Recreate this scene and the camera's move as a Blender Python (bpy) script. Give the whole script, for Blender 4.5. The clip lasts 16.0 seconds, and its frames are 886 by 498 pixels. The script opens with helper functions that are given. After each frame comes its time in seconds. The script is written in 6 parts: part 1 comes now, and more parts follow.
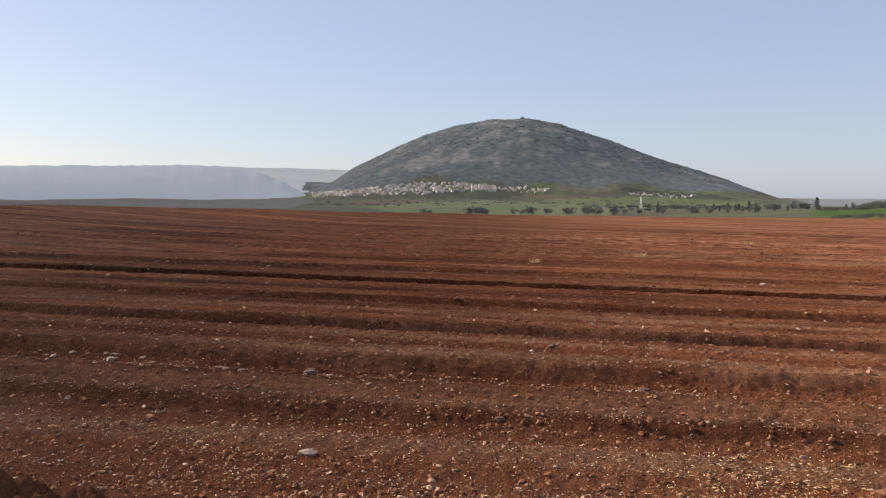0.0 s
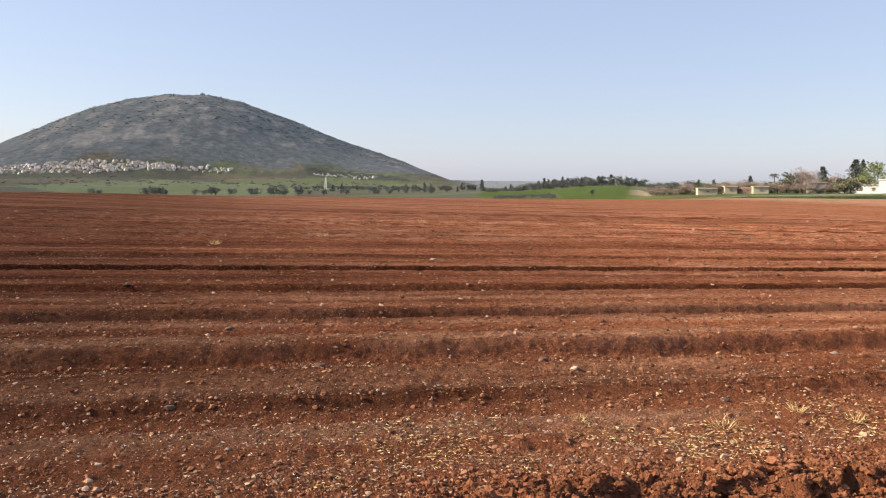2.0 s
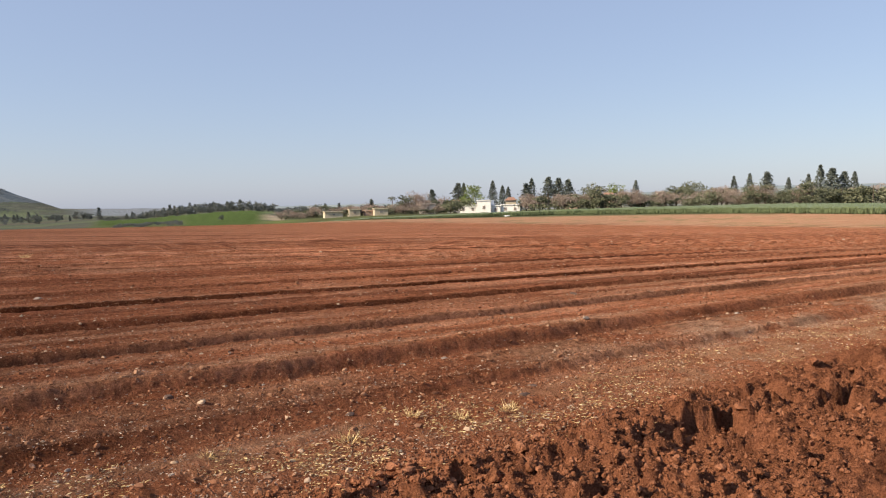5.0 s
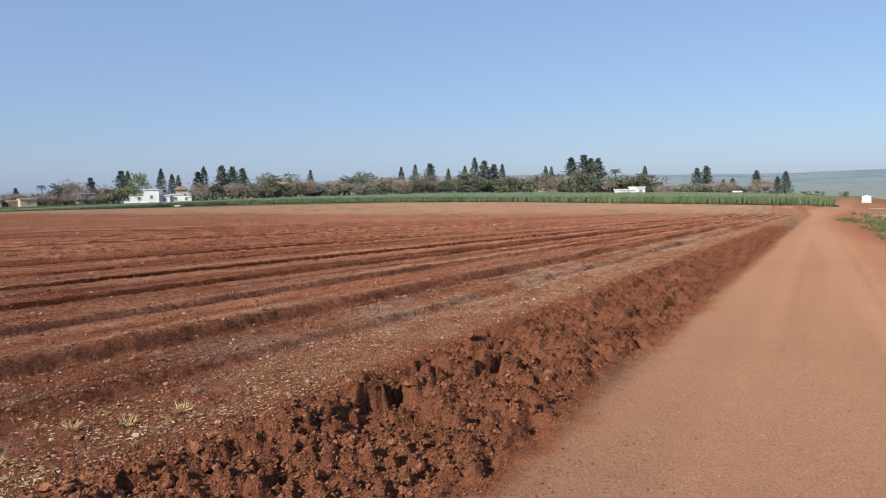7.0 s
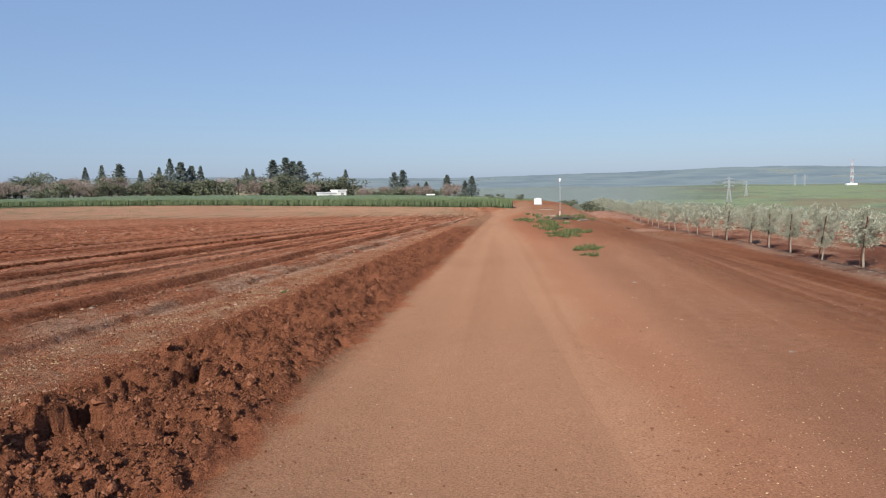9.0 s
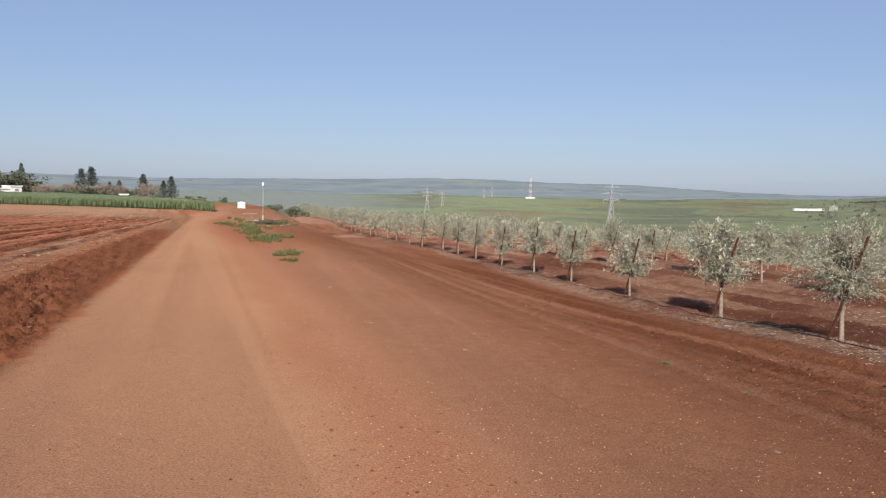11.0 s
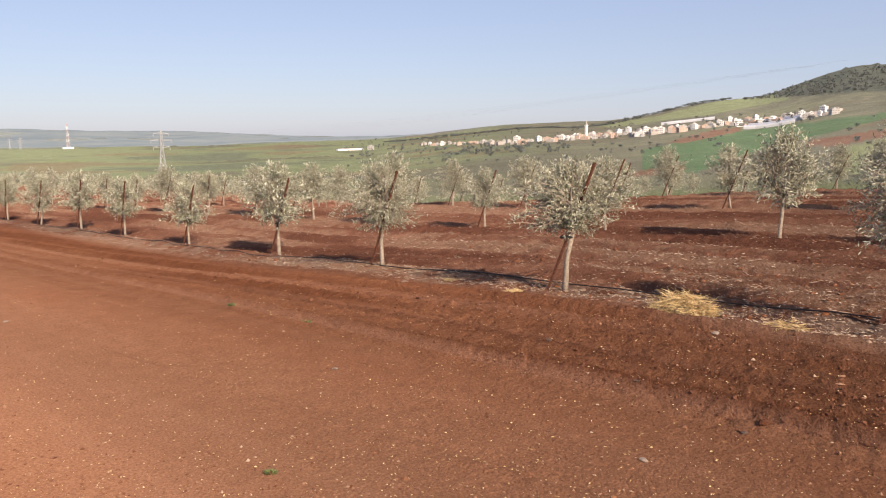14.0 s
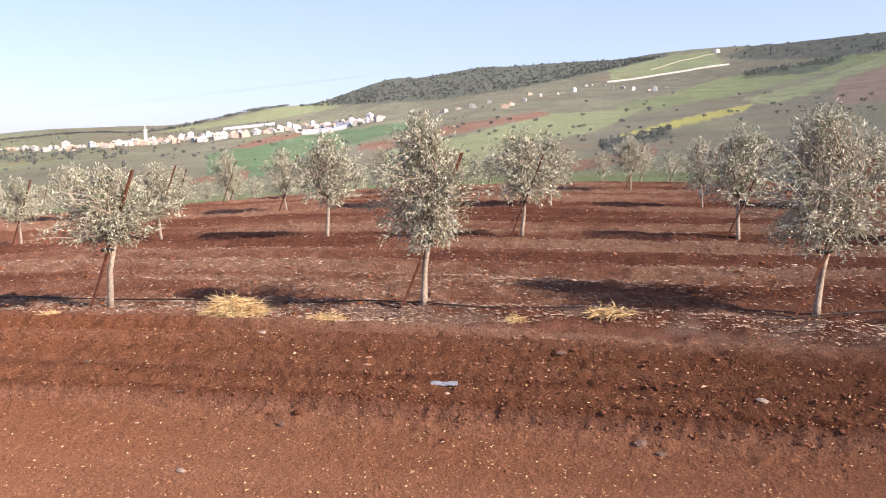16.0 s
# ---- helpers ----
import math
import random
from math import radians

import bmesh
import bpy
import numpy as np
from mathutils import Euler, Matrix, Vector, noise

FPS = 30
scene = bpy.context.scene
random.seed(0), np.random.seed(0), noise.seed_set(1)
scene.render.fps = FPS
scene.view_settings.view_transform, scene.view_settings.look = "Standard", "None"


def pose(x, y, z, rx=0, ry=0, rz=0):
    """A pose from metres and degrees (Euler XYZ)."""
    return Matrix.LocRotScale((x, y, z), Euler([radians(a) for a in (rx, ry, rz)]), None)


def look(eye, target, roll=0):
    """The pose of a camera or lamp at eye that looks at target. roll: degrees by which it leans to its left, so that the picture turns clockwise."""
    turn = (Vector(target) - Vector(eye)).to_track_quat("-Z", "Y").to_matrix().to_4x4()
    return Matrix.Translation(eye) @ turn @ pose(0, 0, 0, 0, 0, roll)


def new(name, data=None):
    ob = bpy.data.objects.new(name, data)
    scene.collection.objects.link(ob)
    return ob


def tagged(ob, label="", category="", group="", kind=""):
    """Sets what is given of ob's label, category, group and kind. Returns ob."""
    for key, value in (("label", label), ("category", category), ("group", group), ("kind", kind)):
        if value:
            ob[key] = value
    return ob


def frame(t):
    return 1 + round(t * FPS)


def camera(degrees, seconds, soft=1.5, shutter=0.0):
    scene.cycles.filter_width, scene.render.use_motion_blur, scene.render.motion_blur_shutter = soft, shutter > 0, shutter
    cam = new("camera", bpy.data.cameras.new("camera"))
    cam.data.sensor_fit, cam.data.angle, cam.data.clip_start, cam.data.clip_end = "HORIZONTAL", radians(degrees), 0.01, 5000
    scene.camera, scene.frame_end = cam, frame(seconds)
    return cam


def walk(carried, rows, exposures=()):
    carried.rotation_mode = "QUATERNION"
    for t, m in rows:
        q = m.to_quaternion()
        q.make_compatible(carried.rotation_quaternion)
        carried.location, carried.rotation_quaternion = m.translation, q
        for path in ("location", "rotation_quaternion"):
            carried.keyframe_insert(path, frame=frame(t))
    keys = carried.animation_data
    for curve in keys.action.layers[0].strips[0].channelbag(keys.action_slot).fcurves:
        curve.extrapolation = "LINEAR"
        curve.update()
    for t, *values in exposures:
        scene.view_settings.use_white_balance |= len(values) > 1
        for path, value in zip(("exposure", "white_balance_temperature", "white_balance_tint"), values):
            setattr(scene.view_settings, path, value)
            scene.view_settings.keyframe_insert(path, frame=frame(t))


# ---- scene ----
cam = camera(58.69, 16.0, soft=1.1)
STEPS = [
    (0, -0.139, -0.096, 1.702, 86.52, 0.16, 94.83), (0.5, -0.117, -0.072, 1.700, 86.65, 0.42, 89.14),
    (1, -0.115, -0.054, 1.699, 86.59, -0.02, 83.09), (1.5, -0.106, -0.017, 1.689, 86.15, 0.10, 77.97),
    (2, -0.115, 0.018, 1.688, 85.13, -0.25, 72.31), (2.5, -0.107, 0.059, 1.696, 85.04, 0.29, 66.74),
    (3, -0.079, 0.098, 1.699, 86.36, 0.37, 60.76), (3.2, -0.057, 0.109, 1.701, 87.00, -0.02, 59.34),
    (5.3, -0.090, 0.111, 1.696, 86.24, 0.72, 43.29), (5.5, -0.085, 0.129, 1.691, 85.94, 0.52, 41.39),
    (6, -0.060, 0.149, 1.689, 85.70, 1.51, 34.96), (6.5, -0.070, 0.166, 1.697, 85.66, 1.63, 28.03),
    (7, -0.070, 0.127, 1.701, 85.65, 0.88, 22.70), (7.5, -0.060, 0.099, 1.702, 85.76, 0.77, 17.45),
    (8, -0.039, 0.070, 1.709, 85.74, 0.34, 12.14), (8.5, -0.041, 0.064, 1.705, 85.63, -0.14, 6.54),
    (9, -0.010, 0.057, 1.702, 85.56, 0.74, 1.39), (9.5, 0.043, 0.102, 1.703, 86.57, 0.43, -4.34),
    (9.7, 0.063, 0.094, 1.708, 86.49, -0.08, -6.47), (11.8, 0.169, -0.006, 1.689, 83.70, 0.10, -30.63),
    (12, 0.167, 0.012, 1.683, 82.75, 0.57, -33.99), (12.5, 0.116, -0.048, 1.701, 82.79, 1.18, -41.07),
    (13, 0.089, -0.077, 1.701, 82.98, 0.61, -47.37), (13.5, 0.091, -0.072, 1.701, 82.72, 0.62, -48.85),
    (14, 0.104, -0.103, 1.699, 82.26, 0.69, -51.19), (14.5, 0.100, -0.147, 1.707, 82.43, 0.76, -56.78),
    (15, 0.116, -0.166, 1.698, 82.68, 0.48, -62.83), (15.5, 0.130, -0.250, 1.696, 82.33, 1.17, -69.72),
    (16, 0.172, -0.359, 1.705, 82.19, 0.92, -81.87)]
EXPOSURES = [(0, 0.52, 7800, 13), (1.2, 0.54, 7800, 13), (2, 0.76, 7900, 13), (2.5, 0.78, 7900, 13), (3, 0.64, 7800, 13), (5.5, 0.46, 7500, 11), (6.5, 0.44, 7600, 12), (7.0, 0.2, 6200, 7), (8, 0.15, 6100, 7), (9.5, 0.04, 6200, 8), (12, 0.12, 7000, 15), (13.3, 0.38, 7500, 18), (14.5, 0.48, 7600, 19), (15, 0.56, 7600, 20), (15.5, 0.64, 7600, 19), (16, 0.98, 7000, 21)]
walk(cam, [(t, pose(x, y, z, a, b, c)) for t, x, y, z, a, b, c in STEPS], EXPOSURES)

# ---- daylight: a clear hazy sky and an afternoon sun behind the lane ----
SUN_AZ, SUN_EL = math.degrees(math.atan2(-0.36, -0.93)), 31.0
world = bpy.data.worlds.new("sky")
scene.world = world
world.use_nodes = True
wn = world.node_tree
sky = wn.nodes.new("ShaderNodeTexSky")
sky.sky_type = "NISHITA"
sky.sun_disc = False
sky.sun_elevation = radians(SUN_EL)
sky.sun_rotation = radians(SUN_AZ)
sky.altitude, sky.air_density, sky.dust_density, sky.ozone_density = 200, 1.0, 0.9, 3.0
wn.links.new(sky.outputs[0], wn.nodes["Background"].inputs[0])
wn.nodes["Background"].inputs[1].default_value = 0.051
haze = wn.nodes.new("ShaderNodeBackground")
haze.inputs[0].default_value, haze.inputs[1].default_value = (0.415, 0.553, 0.93, 1), 0.375
both = wn.nodes.new("ShaderNodeAddShader")
wn.links.new(wn.nodes["Background"].outputs[0], both.inputs[0])
wn.links.new(haze.outputs[0], both.inputs[1])
wn.links.new(both.outputs[0], wn.nodes["World Output"].inputs[0])
sun_data = bpy.data.lights.new("sun", "SUN")
sun_data.energy, sun_data.angle, sun_data.color = 5.0, radians(0.6), (1.0, 0.92, 0.80)
sun = new("sun", sun_data)
sx, sy = math.sin(radians(SUN_AZ)) * math.cos(radians(SUN_EL)), math.cos(radians(SUN_AZ)) * math.cos(radians(SUN_EL))
sun.matrix_basis = look((40 * sx, 40 * sy, 40 * math.sin(radians(SUN_EL))), (0, 0, 0))


# ---- noise, on arrays ----
def hashed(ix, iy, seed):
    h = (ix.astype(np.int64) * 374761393 + iy.astype(np.int64) * 668265263 + seed * 1442695041) & 0xFFFFFFFF
    h = ((h ^ (h >> 13)) * 1274126177) & 0xFFFFFFFF
    return ((h ^ (h >> 16)) & 0xFFFFFFFF) / 4294967295.0


def vnoise(x, y, seed=0):
    x, y = np.asarray(x, float), np.asarray(y, float)
    ix, iy = np.floor(x), np.floor(y)
    fx, fy = x - ix, y - iy
    fx, fy = fx * fx * (3 - 2 * fx), fy * fy * (3 - 2 * fy)
    a, b = hashed(ix, iy, seed), hashed(ix + 1, iy, seed)
    c, d = hashed(ix, iy + 1, seed), hashed(ix + 1, iy + 1, seed)
    return 2 * ((a * (1 - fx) + b * fx) * (1 - fy) + (c * (1 - fx) + d * fx) * fy) - 1


def fbm(x, y, seed=0, octaves=4, gain=0.5):
    total, amp, norm = 0, 1.0, 0
    for k in range(octaves):
        total = total + amp * vnoise(x * 2 ** k, y * 2 ** k, seed + 17 * k)
        norm += amp
        amp *= gain
    return total / norm


def smooth(a, b, v):
    s = np.clip((np.asarray(v, float) - a) / (b - a), 0, 1)
    return s * s * (3 - 2 * s)


# ---- materials ----
def material(name, rough=0.9, metal=0.0, spec=0.3):
    m = bpy.data.materials.new(name)
    m.use_nodes = True
    nt = m.node_tree
    b = nt.nodes["Principled BSDF"]
    b.inputs["Roughness"].default_value, b.inputs["Metallic"].default_value = rough, metal
    b.inputs["Specular IOR Level"].default_value = spec
    return m, nt, b


def ramp(nt, source, stops):
    r = nt.nodes.new("ShaderNodeValToRGB")
    while len(r.color_ramp.elements) < len(stops):
        r.color_ramp.elements.new(0.5)
    for e, (p, c) in zip(r.color_ramp.elements, stops):
        e.position, e.color = p, (*c, 1)
    nt.links.new(source, r.inputs[0])
    return r.outputs[0]


def noise_out(nt, scale, detail=4, rough=0.6, coords=None):
    n = nt.nodes.new("ShaderNodeTexNoise")
    n.inputs["Scale"].default_value, n.inputs["Detail"].default_value, n.inputs["Roughness"].default_value = scale, detail, rough
    if coords is not None:
        nt.links.new(coords, n.inputs["Vector"])
    return n.outputs[0]


def mixed(nt, a, b, fac, mode="MIX"):
    m = nt.nodes.new("ShaderNodeMix")
    m.data_type, m.blend_type = "RGBA", mode
    for sock, v in ((m.inputs[0], fac), (m.inputs[6], a), (m.inputs[7], b)):
        if isinstance(v, (int, float)):
            sock.default_value = v
        elif isinstance(v, tuple):
            sock.default_value = (*v, 1)
        else:
            nt.links.new(v, sock)
    return m.outputs[2]


def bumped(nt, b, height, strength, distance):
    n = nt.nodes.new("ShaderNodeBump")
    n.inputs["Strength"].default_value, n.inputs["Distance"].default_value = strength, distance
    nt.links.new(height, n.inputs["Height"])
    nt.links.new(n.outputs[0], b.inputs["Normal"])


def island_material(name, stops, rough=0.9, grain=60.0, spec=0.2, bump=0.0):
    """Pieces of one mesh that differ from piece to piece, with a fine grain."""
    m, nt, b = material(name, rough, 0, spec)
    geo = nt.nodes.new("ShaderNodeNewGeometry")
    col = ramp(nt, geo.outputs["Random Per Island"], stops)
    tex = nt.nodes.new("ShaderNodeTexCoord")
    n = noise_out(nt, grain, 3, 0.6, tex.outputs["Object"])
    col = mixed(nt, col, ramp(nt, n, [(0.3, (0.72, 0.72, 0.72)), (0.7, (1.15, 1.15, 1.15))]), 0.8, "MULTIPLY")
    nt.links.new(col, b.inputs["Base Color"])
    if bump:
        bumped(nt, b, n, bump, 0.02)
    return m


def grained(name, c0, c1, scale, rough=0.85, metal=0.0, spec=0.3, bump=0.3, dist=0.01):
    m, nt, b = material(name, rough, metal, spec)
    tex = nt.nodes.new("ShaderNodeTexCoord")
    n = noise_out(nt, scale, 6, 0.65, tex.outputs["Object"])
    big = noise_out(nt, scale * 0.13, 3, 0.5, tex.outputs["Object"])
    col = mixed(nt, ramp(nt, n, [(0.3, c0), (0.7, c1)]), ramp(nt, big, [(0.3, (0.8, 0.8, 0.8)), (0.7, (1.1, 1.1, 1.1))]), 0.7, "MULTIPLY")
    nt.links.new(col, b.inputs["Base Color"])
    if bump:
        bumped(nt, b, n, bump, dist)
    return m


def ground_material():
    m, nt, b = material("earth", 1.0, 0, 0.02)
    att = nt.nodes.new("ShaderNodeAttribute")
    att.attribute_name = "cover"
    tex = nt.nodes.new("ShaderNodeTexCoord")
    # ploughing lines fan out from a far point up the lane
    sep = nt.nodes.new("ShaderNodeSeparateXYZ")
    nt.links.new(tex.outputs["Object"], sep.inputs[0])

    def calc(op, a, c):
        n = nt.nodes.new("ShaderNodeMath")
        n.operation = op
        for s, v in zip(n.inputs, (a, c)):
            if isinstance(v, (int, float)):
                s.default_value = v
            else:
                nt.links.new(v, s)
        return n.outputs[0]
    fan = calc("MAXIMUM", calc("SUBTRACT", 1.0, calc("DIVIDE", calc("MINIMUM", sep.outputs[1], 48.0), 62.0)), 0.15)
    across = calc("SUBTRACT", 3.0, calc("DIVIDE", calc("SUBTRACT", 3.0, sep.outputs[0]), fan))
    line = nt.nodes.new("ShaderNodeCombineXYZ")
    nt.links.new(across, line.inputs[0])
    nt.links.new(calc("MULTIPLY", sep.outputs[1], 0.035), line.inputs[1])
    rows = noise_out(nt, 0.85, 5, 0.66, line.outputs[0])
    weave = nt.nodes.new("ShaderNodeCombineXYZ")
    nt.links.new(across, weave.inputs[0])
    nt.links.new(calc("MULTIPLY", sep.outputs[1], 0.12), weave.inputs[1])
    patchy = noise_out(nt, 3.0, 6, 0.75, weave.outputs[0])
    fine = noise_out(nt, 60, 6, 0.75, tex.outputs["Object"])
    mid = noise_out(nt, 5, 5, 0.6, tex.outputs["Object"])
    wide = noise_out(nt, 0.06, 5, 0.65, tex.outputs["Object"])
    col = mixed(nt, att.outputs["Color"], ramp(nt, fine, [(0.3, (0.45, 0.42, 0.4)), (0.7, (1.45, 1.46, 1.48))]), 0.85, "MULTIPLY")
    crumbly = nt.nodes.new("ShaderNodeAttribute")
    crumbly.attribute_name = "crumb"
    col = mixed(nt, col, ramp(nt, mid, [(0.3, (0.8, 0.78, 0.76)), (0.7, (1.14, 1.15, 1.16))]), crumbly.outputs["Fac"], "MULTIPLY")
    col = mixed(nt, col, ramp(nt, wide, [(0.35, (0.86, 0.86, 0.86)), (0.65, (1.1, 1.1, 1.1))]), 0.8, "MULTIPLY")
    fleck = noise_out(nt, 34, 3, 0.6, tex.outputs["Object"])
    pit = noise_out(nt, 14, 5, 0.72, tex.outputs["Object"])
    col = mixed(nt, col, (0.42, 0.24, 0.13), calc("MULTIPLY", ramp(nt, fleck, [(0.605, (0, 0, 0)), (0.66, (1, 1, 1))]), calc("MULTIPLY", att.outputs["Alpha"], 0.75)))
    # dark pits painted by noise for the small shadows between crumbs
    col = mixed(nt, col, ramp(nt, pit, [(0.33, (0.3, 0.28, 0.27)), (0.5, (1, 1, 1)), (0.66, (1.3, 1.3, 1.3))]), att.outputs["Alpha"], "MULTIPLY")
    # furrow shade painted as dark bands along rows the mesh cannot resolve
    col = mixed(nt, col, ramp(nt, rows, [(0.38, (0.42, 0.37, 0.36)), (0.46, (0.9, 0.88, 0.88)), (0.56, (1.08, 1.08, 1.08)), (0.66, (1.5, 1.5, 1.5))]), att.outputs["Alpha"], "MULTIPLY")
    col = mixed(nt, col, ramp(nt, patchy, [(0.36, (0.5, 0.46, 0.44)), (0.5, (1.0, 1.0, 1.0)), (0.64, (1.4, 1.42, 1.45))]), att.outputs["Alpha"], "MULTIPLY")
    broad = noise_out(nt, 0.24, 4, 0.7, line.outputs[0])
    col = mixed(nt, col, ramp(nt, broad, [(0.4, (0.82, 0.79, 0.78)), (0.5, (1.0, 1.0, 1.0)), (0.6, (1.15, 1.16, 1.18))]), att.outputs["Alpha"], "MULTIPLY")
    rugged = nt.nodes.new("ShaderNodeAttribute")
    rugged.attribute_name = "rugged"
    scrubby = noise_out(nt, 0.04, 8, 0.8, tex.outputs["Object"])
    col = mixed(nt, col, ramp(nt, scrubby, [(0.38, (0.7, 0.72, 0.74)), (0.5, (0.97, 0.97, 0.97)), (0.62, (1.4, 1.37, 1.32))]), rugged.outputs["Fac"], "MULTIPLY")
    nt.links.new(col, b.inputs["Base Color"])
    mix = nt.nodes.new("ShaderNodeMath")
    mix.operation = "ADD"
    nt.links.new(fine, mix.inputs[0])
    nt.links.new(mid, mix.inputs[1])
    crumb = noise_out(nt, 17, 5, 0.7, tex.outputs["Object"])
    more = nt.nodes.new("ShaderNodeMath")
    more.operation = "MULTIPLY_ADD"
    nt.links.new(crumb, more.inputs[0])
    more.inputs[1].default_value = 2.0
    nt.links.new(mix.outputs[0], more.inputs[2])
    bumped(nt, b, calc("MULTIPLY", more.outputs[0], crumbly.outputs["Fac"]), 1.0, 0.05)
    b.inputs["Diffuse Roughness"].default_value = 1.0
    return m


EARTH = ground_material()
CLOD = island_material("clods", [(0.0, (0.19, 0.074, 0.038)), (0.6, (0.26, 0.104, 0.055)), (1.0, (0.33, 0.14, 0.078))], 1.0, 60, 0.02, 1.0)
PEBBLE = island_material("pebbles", [(0.0, (0.13, 0.05, 0.026)), (0.55, (0.26, 0.115, 0.064)), (0.9, (0.36, 0.2, 0.125)), (1.0, (0.5, 0.37, 0.26))], 0.95, 50, 0.05)
DRY_STRAW = island_material("weathered_straw", [(0.0, (0.3, 0.2, 0.14)), (0.6, (0.47, 0.35, 0.26)), (1.0, (0.66, 0.54, 0.42))], 0.85, 30)
STRAW = island_material("straw", [(0.0, (0.4, 0.25, 0.11)), (0.5, (0.6, 0.42, 0.2)), (1.0, (0.76, 0.59, 0.34))], 0.8, 30)
ROCK = grained("rock", (0.085, 0.045, 0.032), (0.19, 0.12, 0.088), 14, 0.9, bump=0.6)
PALE_ROCK = grained("pale_rock", (0.2, 0.14, 0.11), (0.38, 0.3, 0.24), 14, 0.9, bump=0.6)
MOIST_CLOD = island_material("moist_clods", [(0.0, (0.11, 0.044, 0.026)), (0.6, (0.165, 0.068, 0.04)), (1.0, (0.23, 0.1, 0.06))], 1.0, 60, 0.02, 1.0)
OLIVE_LEAF = island_material("olive_leaf", [(0.0, (0.14, 0.147, 0.09)), (0.4, (0.29, 0.297, 0.2)), (0.75, (0.49, 0.49, 0.365)), (1.0, (0.72, 0.71, 0.57))], 0.55, 20, 0.35)
OLIVE_BARK = grained("olive_bark", (0.2, 0.15, 0.11), (0.46, 0.38, 0.3), 26, 0.9, bump=0.7)
STAKE_WOOD = grained("stake_rust", (0.07, 0.028, 0.018), (0.2, 0.08, 0.05), 30, 0.85, 0.0, 0.2, 0.4)
TIE = grained("tie", (0.02, 0.02, 0.02), (0.06, 0.05, 0.05), 30, 0.6)
RUBBER = grained("hose", (0.015, 0.013, 0.012), (0.05, 0.035, 0.03), 20, 0.55)
CROP = island_material("crop", [(0.0, (0.14, 0.178, 0.086)), (0.5, (0.162, 0.203, 0.1)), (1.0, (0.185, 0.222, 0.112))], 0.7, 3)
WEED = island_material("weed", [(0.0, (0.075, 0.095, 0.035)), (0.6, (0.13, 0.15, 0.055)), (1.0, (0.28, 0.26, 0.12))], 0.6, 20)
DARK_LEAF = island_material("conifer_leaf", [(0.0, (0.085, 0.1, 0.09)), (0.6, (0.135, 0.155, 0.13)), (1.0, (0.2, 0.215, 0.175))], 0.75, 2)
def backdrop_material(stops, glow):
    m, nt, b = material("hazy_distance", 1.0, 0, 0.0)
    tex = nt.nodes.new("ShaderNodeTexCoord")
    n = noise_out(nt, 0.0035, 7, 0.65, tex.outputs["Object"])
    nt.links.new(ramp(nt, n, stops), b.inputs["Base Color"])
    # air haze imitated by a faint bluish glow of the land itself
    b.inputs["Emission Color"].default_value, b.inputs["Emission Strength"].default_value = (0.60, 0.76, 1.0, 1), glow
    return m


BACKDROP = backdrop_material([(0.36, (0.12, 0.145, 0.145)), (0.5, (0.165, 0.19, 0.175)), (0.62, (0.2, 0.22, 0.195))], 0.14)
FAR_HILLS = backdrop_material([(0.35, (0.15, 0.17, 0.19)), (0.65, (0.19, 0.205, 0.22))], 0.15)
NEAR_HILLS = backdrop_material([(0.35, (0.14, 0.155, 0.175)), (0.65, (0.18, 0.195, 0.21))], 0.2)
# leaves of far crowns, paled and blued to imitate haze
HAZED_LEAF = island_material("hazed_leaf", [(0.0, (0.11, 0.122, 0.115)), (0.6, (0.15, 0.165, 0.15)), (1.0, (0.19, 0.2, 0.18))], 0.8, 0.3)
OAK_LEAF = island_material("oak_leaf", [(0.0, (0.095, 0.105, 0.065)), (0.6, (0.155, 0.165, 0.1)), (1.0, (0.24, 0.235, 0.15))], 0.75, 2)
SPRING_LEAF = island_material("spring_leaf", [(0.0, (0.09, 0.13, 0.03)), (0.6, (0.17, 0.22, 0.06)), (1.0, (0.28, 0.32, 0.11))], 0.7, 2)
TWIG = island_material("twig", [(0.0, (0.22, 0.16, 0.13)), (0.6, (0.37, 0.285, 0.235)), (1.0, (0.5, 0.41, 0.345))], 0.9, 2)
BARK = grained("bark", (0.07, 0.05, 0.04), (0.18, 0.14, 0.11), 6, 0.95)
WHITE_WALL = grained("white_render", (0.8, 0.78, 0.74), (0.87, 0.86, 0.83), 1.2, 0.85, bump=0.1)
CREAM_WALL = grained("cream_render", (0.5, 0.42, 0.3), (0.66, 0.57, 0.43), 1.2, 0.85, bump=0.1)
PINK_WALL = grained("pink_render", (0.52, 0.36, 0.28), (0.64, 0.48, 0.38), 1.2, 0.85, bump=0.1)
PALE_WALL = grained("pale_render", (0.42, 0.4, 0.37), (0.54, 0.52, 0.49), 1.2, 0.85, bump=0.1)
GREY_WALL = grained("grey_render", (0.4, 0.35, 0.31), (0.52, 0.47, 0.42), 1.2, 0.85, bump=0.1)
TILE_ROOF = grained("tile_roof", (0.28, 0.15, 0.1), (0.4, 0.23, 0.165), 3, 0.85, bump=0.4)
SHUTTER = grained("faded_shutter", (0.2, 0.17, 0.15), (0.32, 0.28, 0.25), 0.6, 0.6, 0, 0.3, 0)
GLASS_DARK = grained("window_pane", (0.03, 0.035, 0.04), (0.06, 0.065, 0.07), 0.6, 0.12, 0, 0.6, 0)
STEEL = grained("galvanised_steel", (0.36, 0.37, 0.38), (0.5, 0.5, 0.5), 3, 0.5, 0.0, 0.5, 0.05)
